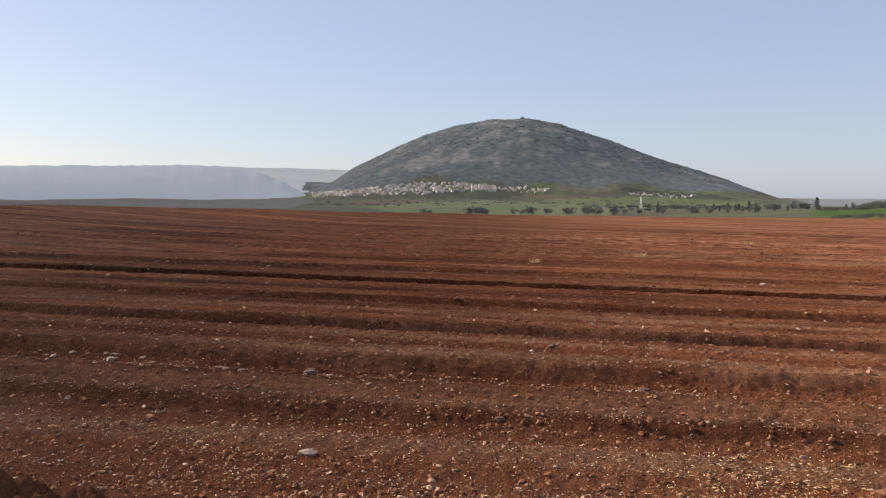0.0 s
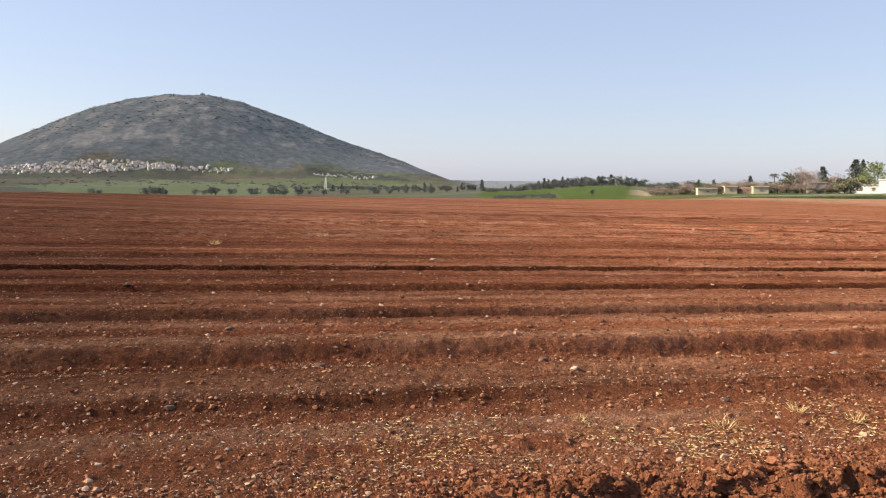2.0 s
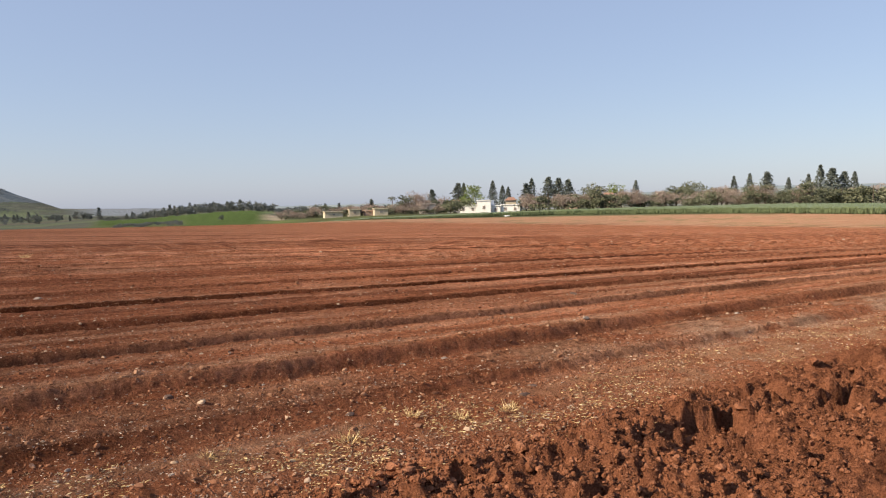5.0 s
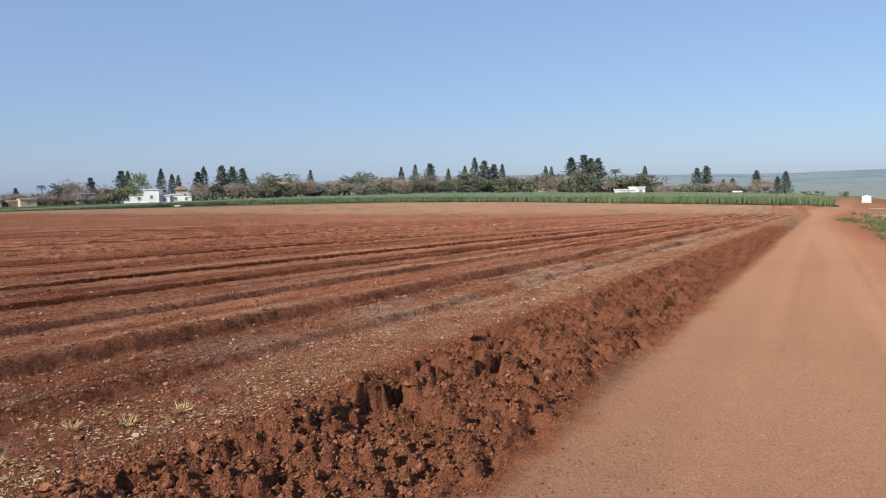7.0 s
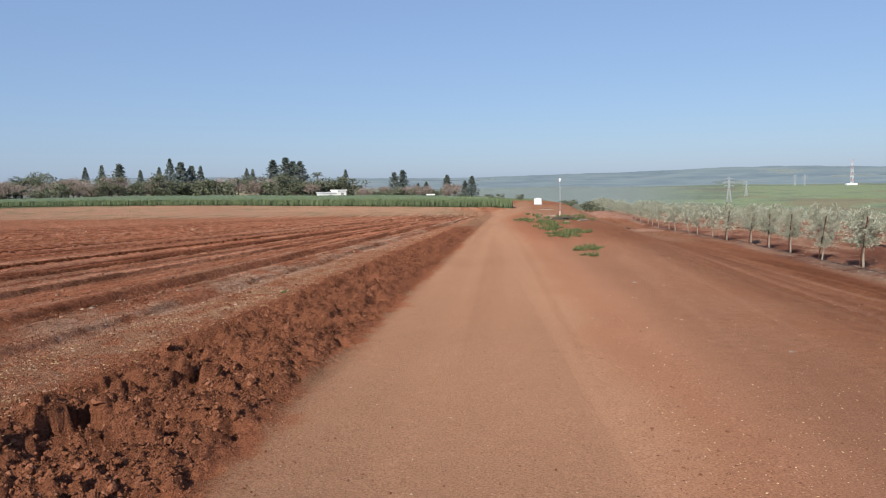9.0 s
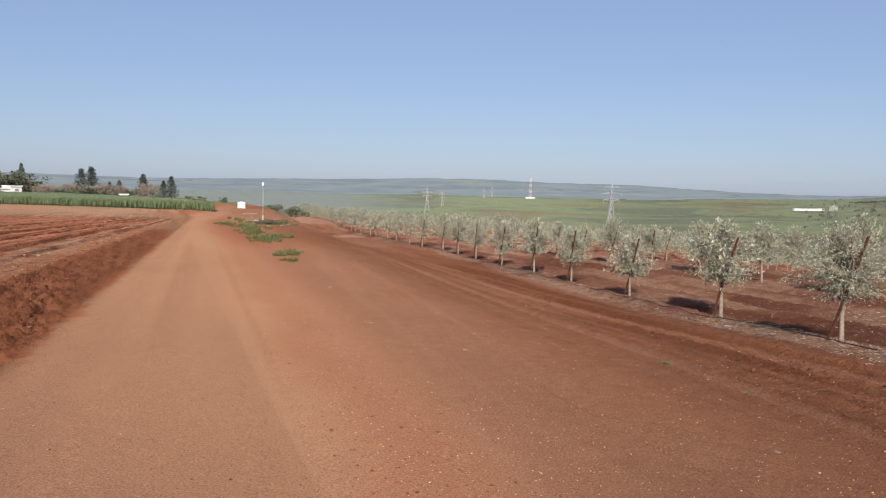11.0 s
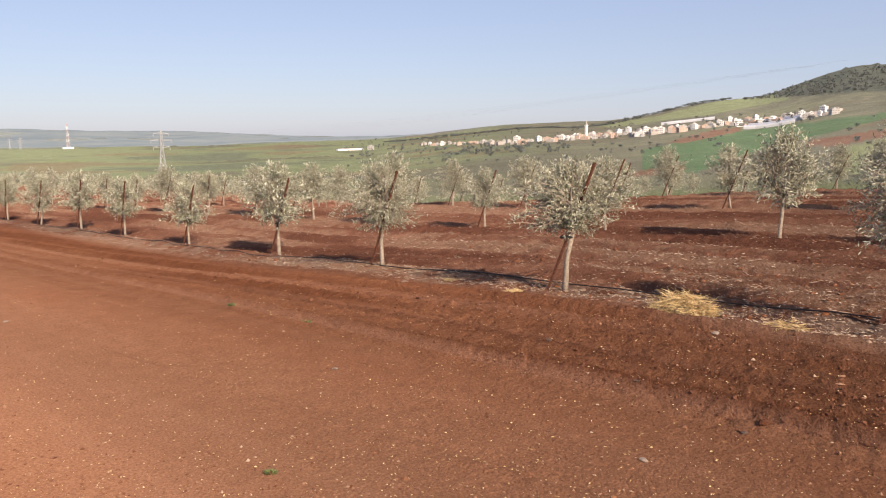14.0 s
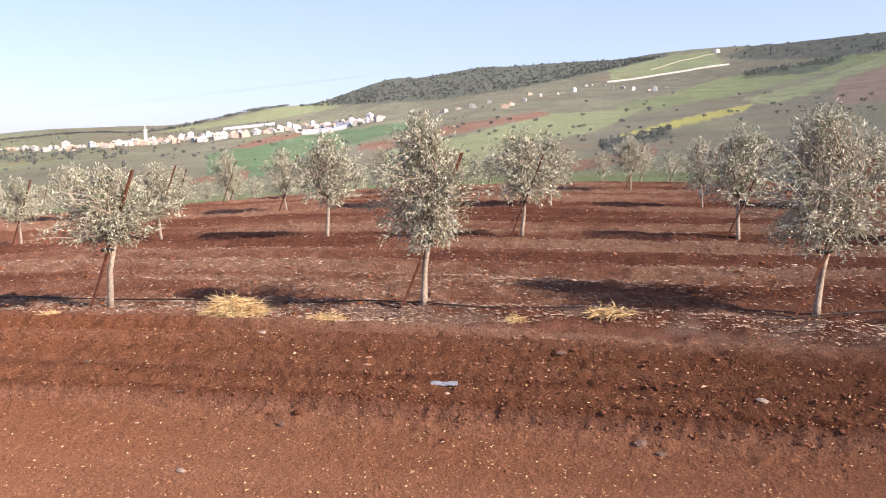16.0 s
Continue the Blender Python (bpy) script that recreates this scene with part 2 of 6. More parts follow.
TOWN_WALL = island_material("town_walls", [(0.0, (0.42, 0.34, 0.29)), (0.35, (0.56, 0.49, 0.43)), (0.7, (0.68, 0.62, 0.56)), (1.0, (0.78, 0.75, 0.71))], 0.85, 1.0)
RED_PAINT = grained("faded_red_paint", (0.55, 0.4, 0.37), (0.62, 0.47, 0.43), 2, 0.6, 0, 0.4, 0)
WHITE_PAINT = grained("white_paint", (0.7, 0.7, 0.7), (0.82, 0.82, 0.8), 2, 0.55, 0, 0.4, 0.05)
FILM = grained("plastic_film", (0.16, 0.165, 0.18), (0.3, 0.31, 0.33), 9, 0.25, 0, 0.6, 0.4)
GREENHOUSE = grained("greenhouse_film", (0.48, 0.49, 0.5), (0.62, 0.63, 0.64), 0.4, 0.4, 0, 0.5, 0.1)
TEAL = grained("teal_sheet", (0.05, 0.17, 0.15), (0.09, 0.25, 0.22), 2, 0.5, 0.2, 0.4, 0.1)
MOUND = grained("mound_earth", (0.25, 0.115, 0.066), (0.4, 0.21, 0.13), 3, 0.95, bump=0.8, dist=0.05)
PALE_PLANK = grained("pale_wood", (0.3, 0.24, 0.19), (0.46, 0.39, 0.32), 10, 0.85)
PALLET = grained("dark_wood", (0.06, 0.045, 0.035), (0.16, 0.12, 0.1), 10, 0.9)


# ---- mesh helpers ----
def mesh_data(name, verts, faces, mats, index=None, shade=False):
    me = bpy.data.meshes.new(name)
    me.from_pydata([tuple(v) for v in verts], [], [tuple(f) for f in faces])
    for m in (mats if isinstance(mats, (list, tuple)) else [mats]):
        me.materials.append(m)
    if index is not None:
        me.polygons.foreach_set("material_index", np.asarray(index, np.int32))
    me.polygons.foreach_set("use_smooth", np.full(len(me.polygons), bool(shade)))
    me.update()
    return me


def quads_data(name, verts, mat, n=4):
    """A mesh of loose n-cornered leaves, given as an array (leaves, n, 3)."""
    verts = np.asarray(verts, np.float32)
    count = len(verts)
    me = bpy.data.meshes.new(name)
    me.vertices.add(count * n)
    me.vertices.foreach_set("co", verts.reshape(-1))
    me.loops.add(count * n)
    me.loops.foreach_set("vertex_index", np.arange(count * n, dtype=np.int32))
    me.polygons.add(count)
    me.polygons.foreach_set("loop_start", np.arange(0, count * n, n, dtype=np.int32))
    me.update(calc_edges=True)
    me.polygons.foreach_set("use_smooth", np.zeros(count, bool))
    me.materials.append(mat)
    return me


def lumps_data(name, centres, sizes, seed, mat, flat=0.6, shade=True, coarse=False):
    """Many small uneven stones or clods in one mesh: deformed icosahedra sunk a little into the soil."""
    rng = np.random.default_rng(seed)
    g = (1 + 5 ** 0.5) / 2
    ico = np.array([(-1, g, 0), (1, g, 0), (-1, -g, 0), (1, -g, 0), (0, -1, g), (0, 1, g), (0, -1, -g), (0, 1, -g),
                    (g, 0, -1), (g, 0, 1), (-g, 0, -1), (-g, 0, 1)]) / 1.9
    tri = np.array([(0, 11, 5), (0, 5, 1), (0, 1, 7), (0, 7, 10), (0, 10, 11), (1, 5, 9), (5, 11, 4), (11, 10, 2), (10, 7, 6), (7, 1, 8),
                    (3, 9, 4), (3, 4, 2), (3, 2, 6), (3, 6, 8), (3, 8, 9), (4, 9, 5), (2, 4, 11), (6, 2, 10), (8, 6, 7), (9, 8, 1)])
    n = len(centres)
    if coarse:
        ico = np.array([(1, 0, 0), (-1, 0, 0), (0, 1, 0), (0, -1, 0), (0, 0, 1), (0, 0, -1.0)]) * 1.1
        tri = np.array([(0, 2, 4), (2, 1, 4), (1, 3, 4), (3, 0, 4), (2, 0, 5), (1, 2, 5), (3, 1, 5), (0, 3, 5)])
    q = len(ico)
    v = ico[None] * rng.uniform(0.45, 1.4, (n, q, 1)) * np.asarray(sizes)[:, None, None]
    v = v * np.stack([rng.uniform(0.7, 1.4, n), rng.uniform(0.7, 1.3, n), rng.uniform(0.75, 1.2, n) * flat], 1)[:, None]
    a = rng.uniform(0, 6.28, n)
    c, s = np.cos(a)[:, None], np.sin(a)[:, None]
    v = np.stack([v[..., 0] * c - v[..., 1] * s, v[..., 0] * s + v[..., 1] * c, v[..., 2]], -1) + np.asarray(centres)[:, None]
    f = (tri[None] + q * np.arange(n)[:, None, None]).reshape(-1)
    me = bpy.data.meshes.new(name)
    me.vertices.add(n * q)
    me.vertices.foreach_set("co", v.astype(np.float32).reshape(-1))
    me.loops.add(len(f))
    me.loops.foreach_set("vertex_index", f.astype(np.int32))
    me.polygons.add(len(f) // 3)
    me.polygons.foreach_set("loop_start", np.arange(0, len(f), 3, dtype=np.int32))
    me.update(calc_edges=True)
    me.polygons.foreach_set("use_smooth", np.full(len(f) // 3, bool(shade)))
    me.materials.append(mat)
    return me


class Shape:
    """Collects boxes, tubes and sheets into one mesh."""

    def __init__(self):
        self.v, self.f, self.i = [], [], []

    def add(self, verts, faces, k=0):
        n = len(self.v)
        self.v += [tuple(p) for p in verts]
        self.f += [tuple(j + n for j in f) for f in faces]
        self.i += [k] * len(faces)
        return self

    def box(self, x0, y0, z0, x1, y1, z1, k=0, bevel=0.0):
        b = min(bevel, (x1 - x0) / 3, (y1 - y0) / 3)
        if b <= 0:
            v = [(x0, y0, z0), (x1, y0, z0), (x1, y1, z0), (x0, y1, z0), (x0, y0, z1), (x1, y0, z1), (x1, y1, z1), (x0, y1, z1)]
            f = [(3, 2, 1, 0), (4, 5, 6, 7), (0, 1, 5, 4), (1, 2, 6, 5), (2, 3, 7, 6), (3, 0, 4, 7)]
            return self.add(v, f, k)
        ring = [(x0 + b, y0), (x1 - b, y0), (x1, y0 + b), (x1, y1 - b), (x1 - b, y1), (x0 + b, y1), (x0, y1 - b), (x0, y0 + b)]
        v = [(x, y, z) for z in (z0, z1) for x, y in ring]
        f = [tuple(range(7, -1, -1)), tuple(range(8, 16))] + [(i, (i + 1) % 8, (i + 1) % 8 + 8, i + 8) for i in range(8)]
        return self.add(v, f, k)

    def tube(self, pts, radii, n=6, k=0, caps=True):
        pts = [Vector(p) for p in pts]
        rings, base = [], len(self.v)
        up = Vector((0.31, 0.17, 0.93))
        for j, p in enumerate(pts):
            d = (pts[min(j + 1, len(pts) - 1)] - pts[max(j - 1, 0)]).normalized()
            a = d.cross(up if abs(d.dot(up)) < 0.9 else Vector((1, 0, 0))).normalized()
            b = d.cross(a)
            r = radii[j] if isinstance(radii, (list, tuple)) else radii
            rings.append([p + r * (math.cos(6.2832 * q / n) * a + math.sin(6.2832 * q / n) * b) for q in range(n)])
        v = [q for ring in rings for q in ring]
        f = [(j * n + q, j * n + (q + 1) % n, (j + 1) * n + (q + 1) % n, (j + 1) * n + q) for j in range(len(pts) - 1) for q in range(n)]
        if caps:
            f += [tuple(range(n - 1, -1, -1)), tuple((len(pts) - 1) * n + q for q in range(n))]
        return self.add(v, f, k)

    def data(self, name, mats, shade=False):
        return mesh_data(name, self.v, self.f, mats, self.i, shade)


def thing(name, place, label, category, group="", turn=0.0, scale=1.0, kind=""):
    e = new(name)
    e.empty_display_size = 0.2
    e.matrix_basis = pose(*place, 0, 0, turn) @ Matrix.Scale(scale, 4)
    return tagged(e, label, category, group, kind)


def part(name, me, parent, label=""):
    ob = new(name, me)
    ob.parent = parent
    return tagged(ob, label)


def at(me_name, me, place, label, category, group="", turn=0.0, scale=(1, 1, 1), kind=""):
    """A thing that is one mesh."""
    ob = new(me_name, me)
    ob.matrix_basis = pose(*place, 0, 0, turn) @ Matrix.Diagonal((*scale, 1))
    return tagged(ob, label, category, group, kind)


# ---- the lie of the land: heights by bearing (degrees clockwise from the lane) and range (metres) ----
RANGES = np.array([31, 60, 120, 300, 630, 1200, 2000, 3000, 4850.0])
BEHIND_LAND = [
    (-180, 0, 0, 0, 0, 0, 4, 10, 30, 90), (-140, 0, 0.2, 0.8, 2.6, 2, 2, 6, 12, 150), (-124, 0, 0.1, 0.55, 1.7, -3, -4, 2, 14, 186),
    (-110, 0, 0, 0.3, -1.2, -7, -6, 0, 14, 203), (-100, 0, 0, -0.6, -8, -9, -8, -2, 22, 190), (-85, 0, 0, -1.4, -9, -8, -9, -3, 22, 60)]
WEST_LAND = [
    (-75, 0, 0, -1.6, -7, -7, -10, -12, 2, 12), (-69, 0, 0, -1.6, -4.0, -4.5, -9, -12, -8, 6), (-60, 0, 0, -1.1, -2.2, 1.0, -14, -14, -6, 0),
    (-50, 0, 0, -0.3, -1.0, -8, -14, -10, 4, 10), (-20, 0, 0, 0.1, 0.2, -8, -20, -10, 0, 76), (0, 0, 0, 0.1, -1.4, -16, -22, -10, -4, 58)]
NORTH_LAND = [
    (9, 0, 0, -0.2, -5, -19, -22, -9, -5, 72), (20, 0, 0, -1.2, -9, -22, -23, -7, -5, 97), (31, 0, -0.5, -2.6, -11, -22, -22, -7, -3, 80),
    (44, 0, -1.8, -5, -13, -20, -16, 0, 10, 38), (60, 0, -1.9, -4.4, -8, -5, 6, 32, 68, 40), (72, 0, -1.8, -3.8, -5.5, 4, 27, 94, 90, 60)]
EAST_LAND = [
    (79, 0, -1.7, -3.2, -2.5, 14, 50, 158, 130, 80), (86, 0, -1.6, -2.8, 0.3, 22, 69, 184, 150, 100), (93, 0, -1.6, -2.8, 0, 23, 75, 190, 160, 100),
    (101, 0, -1.6, -2.6, 0.8, 27, 80, 206, 170, 110), (115, 0, -1.4, -2, 4, 33, 98, 226, 190, 120), (140, 0, -0.5, -1, 2, 16, 40, 100, 110, 110),
    (180, 0, 0, 0, 0, 0, 4, 10, 30, 90)]
LAND = BEHIND_LAND + WEST_LAND + NORTH_LAND + EAST_LAND
LAND_AZ = np.array([row[0] for row in LAND], float)
LAND_Z = np.array([row[1:] for row in LAND], float)
# the ploughed field stays level to its brow at 90 m before it drops to the valley
sight = np.interp(LAND_AZ, (-140, -124, -112.4, -98.5, -83, -66.5, -64, -57, -53, -48), (0.0, -0.15, -0.37, -0.84, -1.11, -1.21, -1.31, -1.09, -1.02, -1.0))
west = (LAND_AZ > -145) & (LAND_AZ < -45)
LAND_Z[:, 1] = np.where(west, 0.45 * (1.7 + 90 * np.tan(np.radians(sight))), LAND_Z[:, 1])
brow = np.where(west, 1.7 + 90 * np.tan(np.radians(sight)), LAND_Z[:, 1] + (LAND_Z[:, 2] - LAND_Z[:, 1]) * math.log(1.5) / math.log(2))
LAND_Z = np.insert(LAND_Z, 2, brow, 1)
RANGES = np.insert(RANGES, 2, 90.0)
# the round mountain's skyline: bearing and elevation angle of its crest, 3600 m off
CREST = np.array([(-110, -0.2), (-107.5, 0.2), (-104.6, 0.6), (-102.9, 1.25), (-101.3, 2.31), (-98.1, 3.86), (-96, 4.68), (-94, 5.27), (-91.5, 5.65), (-88.7, 5.73), (-86.5, 5.38),
                  (-82.8, 4.12), (-78.9, 2.59), (-75.1, 1.38), (-71.2, -0.1), (-69.5, -0.5)])


def hermite(f):
    return f * f * (3 - 2 * f)


def land_height(az, r, with_hill=True):
    """Height of the open land, without furrows."""
    az, r = np.broadcast_arrays(np.asarray(az, float), np.asarray(r, float))
    i = np.clip(np.searchsorted(LAND_AZ, az, side="right") - 1, 0, len(LAND_AZ) - 2)
    fa = hermite((az - LAND_AZ[i]) / (LAND_AZ[i + 1] - LAND_AZ[i]))
    lr = np.log(np.clip(r, RANGES[0], RANGES[-1]))
    lk = np.log(RANGES)
    j = np.clip(np.searchsorted(lk, lr, side="right") - 1, 0, len(lk) - 2)
    fr = (lr - lk[j]) / (lk[j + 1] - lk[j])
    z = (LAND_Z[i, j] * (1 - fa) + LAND_Z[i + 1, j] * fa) * (1 - fr) + (LAND_Z[i, j + 1] * (1 - fa) + LAND_Z[i + 1, j + 1] * fa) * fr
    top = 1.7 + 3600 * np.tan(np.radians(np.interp(az, CREST[:, 0], CREST[:, 1], left=-3, right=-3)))
    rise = np.clip((r - 2350) / 1250, 0, 1)
    hill = np.where(rise > 0, top * np.sin(rise * math.pi / 2) ** 1.25 * (1 - smooth(3650, 4700, r)), -1e6)
    return np.maximum(hill, z) if with_hill else z


def hill_floor(az, r):
    """The plain under the mountain."""
    return 26.0 + 165.0 * smooth(3300, 4800, r) * smooth(-90, -103, az)


def swell(az, r):
    """Folds of the distant slopes."""
    x, y = r * np.sin(np.radians(az)), r * np.cos(np.radians(az))
    far = smooth(350, 1500, r)
    return far * (fbm(x / 260, y / 260, 5, 4) * 9 * smooth(900, 2500, r) + fbm(x / 90, y / 90, 6, 3) * 2.2)


def row_coord(x, y):
    """Ploughing lines fan out from where they meet far up the lane: the offset at which a point's line crosses the start."""
    k = np.maximum(1 - np.minimum(y, 48) / 62.0, 0.15)
    return 3 - (3 - x) / k


# open trenches: far edge, near edge (offsets) and depth
TRENCHES = [(-8.45, -7.3, 0.15), (-10.75, -10.0, 0.16), (-13.4, -12.6, 0.16), (-16.4, -15.5, 0.36), (-19.3, -18.6, 0.16), (-6.3, -5.5, 0.065)]


def wobble(x, y):
    """How far the ploughing lines stray."""
    return 0.06 * fbm(x * 0.35, y * 0.35, 3, 3) + 0.025 * vnoise(x * 2.3, y * 2.3, 4)


def near_relief(x, y):
    """Furrows, ploughed clods, wheel ruts and grove ridges round the lane; none past 150 m."""
    near = np.hypot(x, y) < 150
    if not near.all():
        z = np.zeros_like(x)
        if near.any():
            z[near] = near_relief(x[near], y[near])
        return z
    u = row_coord(x, y)
    w = u + wobble(x, y)
    z = np.zeros_like(x)
    for a, b, d in TRENCHES:
        s = np.clip((w - a) / (b - a), 0, 1)
        cut = np.where((w > a) & (w < b), np.minimum(s / 0.12, 1) * np.minimum((1 - s) / 0.5, 1), 0)
        z = z - d * cut * (1 + 0.3 * vnoise(x * 0.8, y * 0.8, 9))
        z = z + 0.1 * d * np.exp(-((w - b - 0.12) / 0.16) ** 2) + 0.05 * d * np.exp(-((w - a + 0.15) / 0.2) ** 2)
    field = smooth(-4.0, -4.6, u) * smooth(56, 44, y)
    far_rows = smooth(-19.5, -20.5, u) * smooth(52, 34, np.hypot(x, y))
    pitch = 1.15
    saw = (w / pitch + 0.08 * vnoise(x * 0.05, y * 0.05, 10)) % 1.0
    z = z + far_rows * 0.17 * (0.75 + 0.6 * vnoise(np.floor(w / pitch) * 3.7, y * 0.02, 11)) * (np.minimum(saw / 0.13, (1 - saw) / 0.87) - 0.5)
    z = z * np.where(y > 44, field, 1) + field * (0.03 * fbm(x * 4, y * 4, 12, 4, 0.7) + 0.012 * vnoise(x * 19 + y * 6, y * 19 - x * 6, 13))
    # the freshly ploughed strip beside the lane
    strip = smooth(-4.35, -3.9, w) * smooth(-1.75, -2.35, w) * smooth(36, 31, y)
    p, q = 0.83 * x + 0.56 * y, 0.83 * y - 0.56 * x
    p2, q2 = 0.39 * x + 0.92 * y + 0.08 * vnoise(x * 3, y * 3, 26), 0.39 * y - 0.92 * x
    cells = 0.10 * vnoise(p * 1.9, q * 1.9, 21) - 0.10 * smooth(0.35, 0.9, vnoise(p2 * 3.1, q2 * 2.6, 22) + 0.3 * vnoise(p * 7, q * 7, 27)) + 0.07 * vnoise(p2 * 8, q2 * 8, 23) + 0.055 * vnoise(p * 17, q * 17, 24) + 0.05 * vnoise(p2 * 34, q2 * 34, 25)
    holes = smooth(0.5, 0.7, vnoise(p2 * 2.8 + 0.3 * vnoise(q * 5, p * 5, 30), q2 * 5.4 + 0.4 * vnoise(p * 5, q * 5, 31), 28) + 0.45 * vnoise(p * 8, q * 8, 29))
    z = z + strip * (0.05 + 0.85 * cells - 0.17 * holes)
    # the lane: two worn wheel tracks
    lane = smooth(-2.1, -1.7, u) * smooth(2.1, 1.4, u)
    for c in (-0.95, 0.75):
        z = z - lane * 0.022 * np.exp(-((u - c) / 0.28) ** 2)
    z = z + lane * (0.02 + 0.004 * fbm(x * 2, y * 0.5, 31, 3))
    # earth beside the lane on the grove side, with tyre ridges
    v = row_line(x, y)
    side = smooth(1.2, 2.0, u) * smooth(7.2, 6.8, v) * smooth(70, 50, y)
    t = x - 0.08 * y + 0.08 * vnoise(y * 0.3, x * 0.1, 41)
    ridges = sum(h * np.exp(-((t - c) / s) ** 2) for c, h, s in ((4.66, 0.03, 0.05), (4.78, -0.035, 0.09), (4.93, 0.035, 0.06), (5.35, 0.025, 0.06), (5.5, -0.025, 0.09), (5.95, 0.03, 0.06), (6.2, 0.045, 0.06), (6.34, -0.035, 0.09), (7.0, -0.04, 0.1), (7.2, 0.06, 0.12)))
    ridges = ridges + smooth(0.2, 1.5, y) * smooth(8, 5, y) * (0.022 * np.exp(-((x - 3.3) / 0.05) ** 2) - 0.022 * np.exp(-((x - 3.42) / 0.08) ** 2)) * (0.3 + 0.9 * vnoise(x * 5, y * 5, 47))
    # tyre prints: two tracks with slanted tread bars
    for c, wd in ((4.78, 0.12), (6.3, 0.13)):
        across = np.abs(t - c)
        print_in = smooth(wd + 0.05, wd - 0.02, across) * smooth(-0.5, 0.3, vnoise(x * 0.4, y * 0.4, 44) + 0.4)
        z = z + side * print_in * (-0.018 + 0.009 * smooth(-0.2, 0.3, np.sin((y + 0.5 * across) * 2 * math.pi / 0.11)))
        z = z + side * 0.024 * (1 + 0.6 * vnoise(x * 9, y * 9, 45)) * np.exp(-((across - wd - 0.06) / 0.04) ** 2)
    rough = smooth(3.6, 5.4, v)
    z = z + side * (ridges + 0.006 * fbm(x * 4, y * 4, 42, 3) + rough * (0.034 * fbm(5.5 * x + 3.9 * y, 5.5 * y - 3.9 * x, 43, 4, 0.75) + 0.014 * vnoise(17 * x + 9 * y, 17 * y - 9 * x, 46)))
    # the olive grove: ridges along the tree rows
    grove = smooth(6.8, 7.2, v) * smooth(150, 110, y) * smooth(-30, -20, y)
    g = v + 0.25 * fbm(x * 0.4, y * 0.25, 51, 2)
    bank = (v - 7.65 + 3.285) % 6.57 - 3.285
    z = z + grove * (0.06 * np.sin(g * 2 * math.pi / 1.3) + 0.08 * np.exp(-(bank / 0.4) ** 2) - 0.12 * np.exp(-((bank - 0.6) / 0.28) ** 2) + 0.09 * np.exp(-((bank - 1.25) / 0.3) ** 2) + 0.06 * fbm(x * 3.5, y * 3.0, 52, 4, 0.65))
    return z * smooth(150, 90, np.hypot(x, y))


def grove_fall(x, y):
    """The grove side falls gently away along the rows."""
    return np.interp(y, (1, 4.6, 8.4, 12.3, 16, 23.5, 38.5, 60), (0, -0.08, -0.25, -0.48, -0.62, -0.82, -1.2, -1.7)) * smooth(2.5, 7.5, x - 0.09 * np.clip(y, 0, 90)) * smooth(260, 110, np.hypot(x, y))


def row_line(x, y):
    """Offset across the olive rows, which bear a little to the right of the lane."""
    return x - bearing(y)


def bearing(y):
    """How far the olive rows have borne right after y metres; they follow the lane's bend past 40 m."""
    return 0.156 * np.minimum(y, 40) + 0.09 * np.maximum(np.asarray(y) - 40, 0)


LANE_Y = (28, 32, 38, 42, 46, 50, 57, 72, 90)
LANE_LEFT = (0.4, 0.55, 0.4, 0.55, 1.0, 1.5, 2.5, 4.4, 6.3)
LANE_RIGHT = (2.1, 2.05, 1.95, 2.1, 2.8, 3.6, 4.5, 6.2, 8.0)


def bend(x, y):
    """Where the lane narrows and bears right past the end of the ploughed strip."""
    return smooth(-0.35, 0.3, x - np.interp(y, LANE_Y, LANE_LEFT)) * smooth(0.5, -0.4, x - np.interp(y, LANE_Y, LANE_RIGHT)) * smooth(98, 86, y)


def ground_z(x, y):
    x, y = np.asarray(x, float), np.asarray(y, float)
    az, r = np.degrees(np.arctan2(x, y)), np.hypot(x, y)
    return land_height(az, r) + swell(az, r) + near_relief(x, y) + grove_fall(x, y)


def spot(az, r, lift=0.0):
    x, y = r * math.sin(radians(az)), r * math.cos(radians(az))
    return (x, y, float(ground_z(np.array([x]), np.array([y]))[0]) + lift)


# fields on the far slopes: bearing and elevation angle of their corners, seen from the start, and their cover
GRASS, DARK_GRASS, PALE_GRASS, YELLOW = (0.155, 0.19, 0.1), (0.08, 0.145, 0.08), (0.185, 0.22, 0.125), (0.3, 0.295, 0.1)
RED_EARTH, BROWN, SCRUB, WOOD = (0.19, 0.105, 0.08), (0.19, 0.145, 0.12), (0.12, 0.125, 0.095), (0.075, 0.088, 0.078)
RIDGE_FIELDS = [
    (PALE_GRASS, [(93.6, 4.67), (97.5, 5.47), (100.3, 5.72), (101.3, 4.73), (93.7, 3.93)]),
    (WOOD, [(71.6, 2.81), (78.6, 4.6), (84.5, 6), (92.6, 6), (97.5, 6), (97.5, 5.47), (93.6, 4.67), (90.7, 4.19), (86.6, 3.49), (81.9, 2.94), (76.1, 2.64)]),
    (WOOD, [(101.3, 5.32), (105, 6.5), (112.6, 7), (112.7, 4.89), (107.8, 4.85), (102.8, 5.0)]),
    (GRASS, [(93.9, 2.06), (97.6, 2.95), (100.8, 3.8), (107.8, 4.85), (112.7, 5.3), (112.7, 5.0), (106.2, 3.68), (102.2, 2.79), (97.1, 1.98)]),
    (WOOD, [(102.4, 3.85), (103.1, 4.29), (106.1, 4.49), (108.2, 4.93), (108.4, 4.59), (106.2, 3.91)]),
]
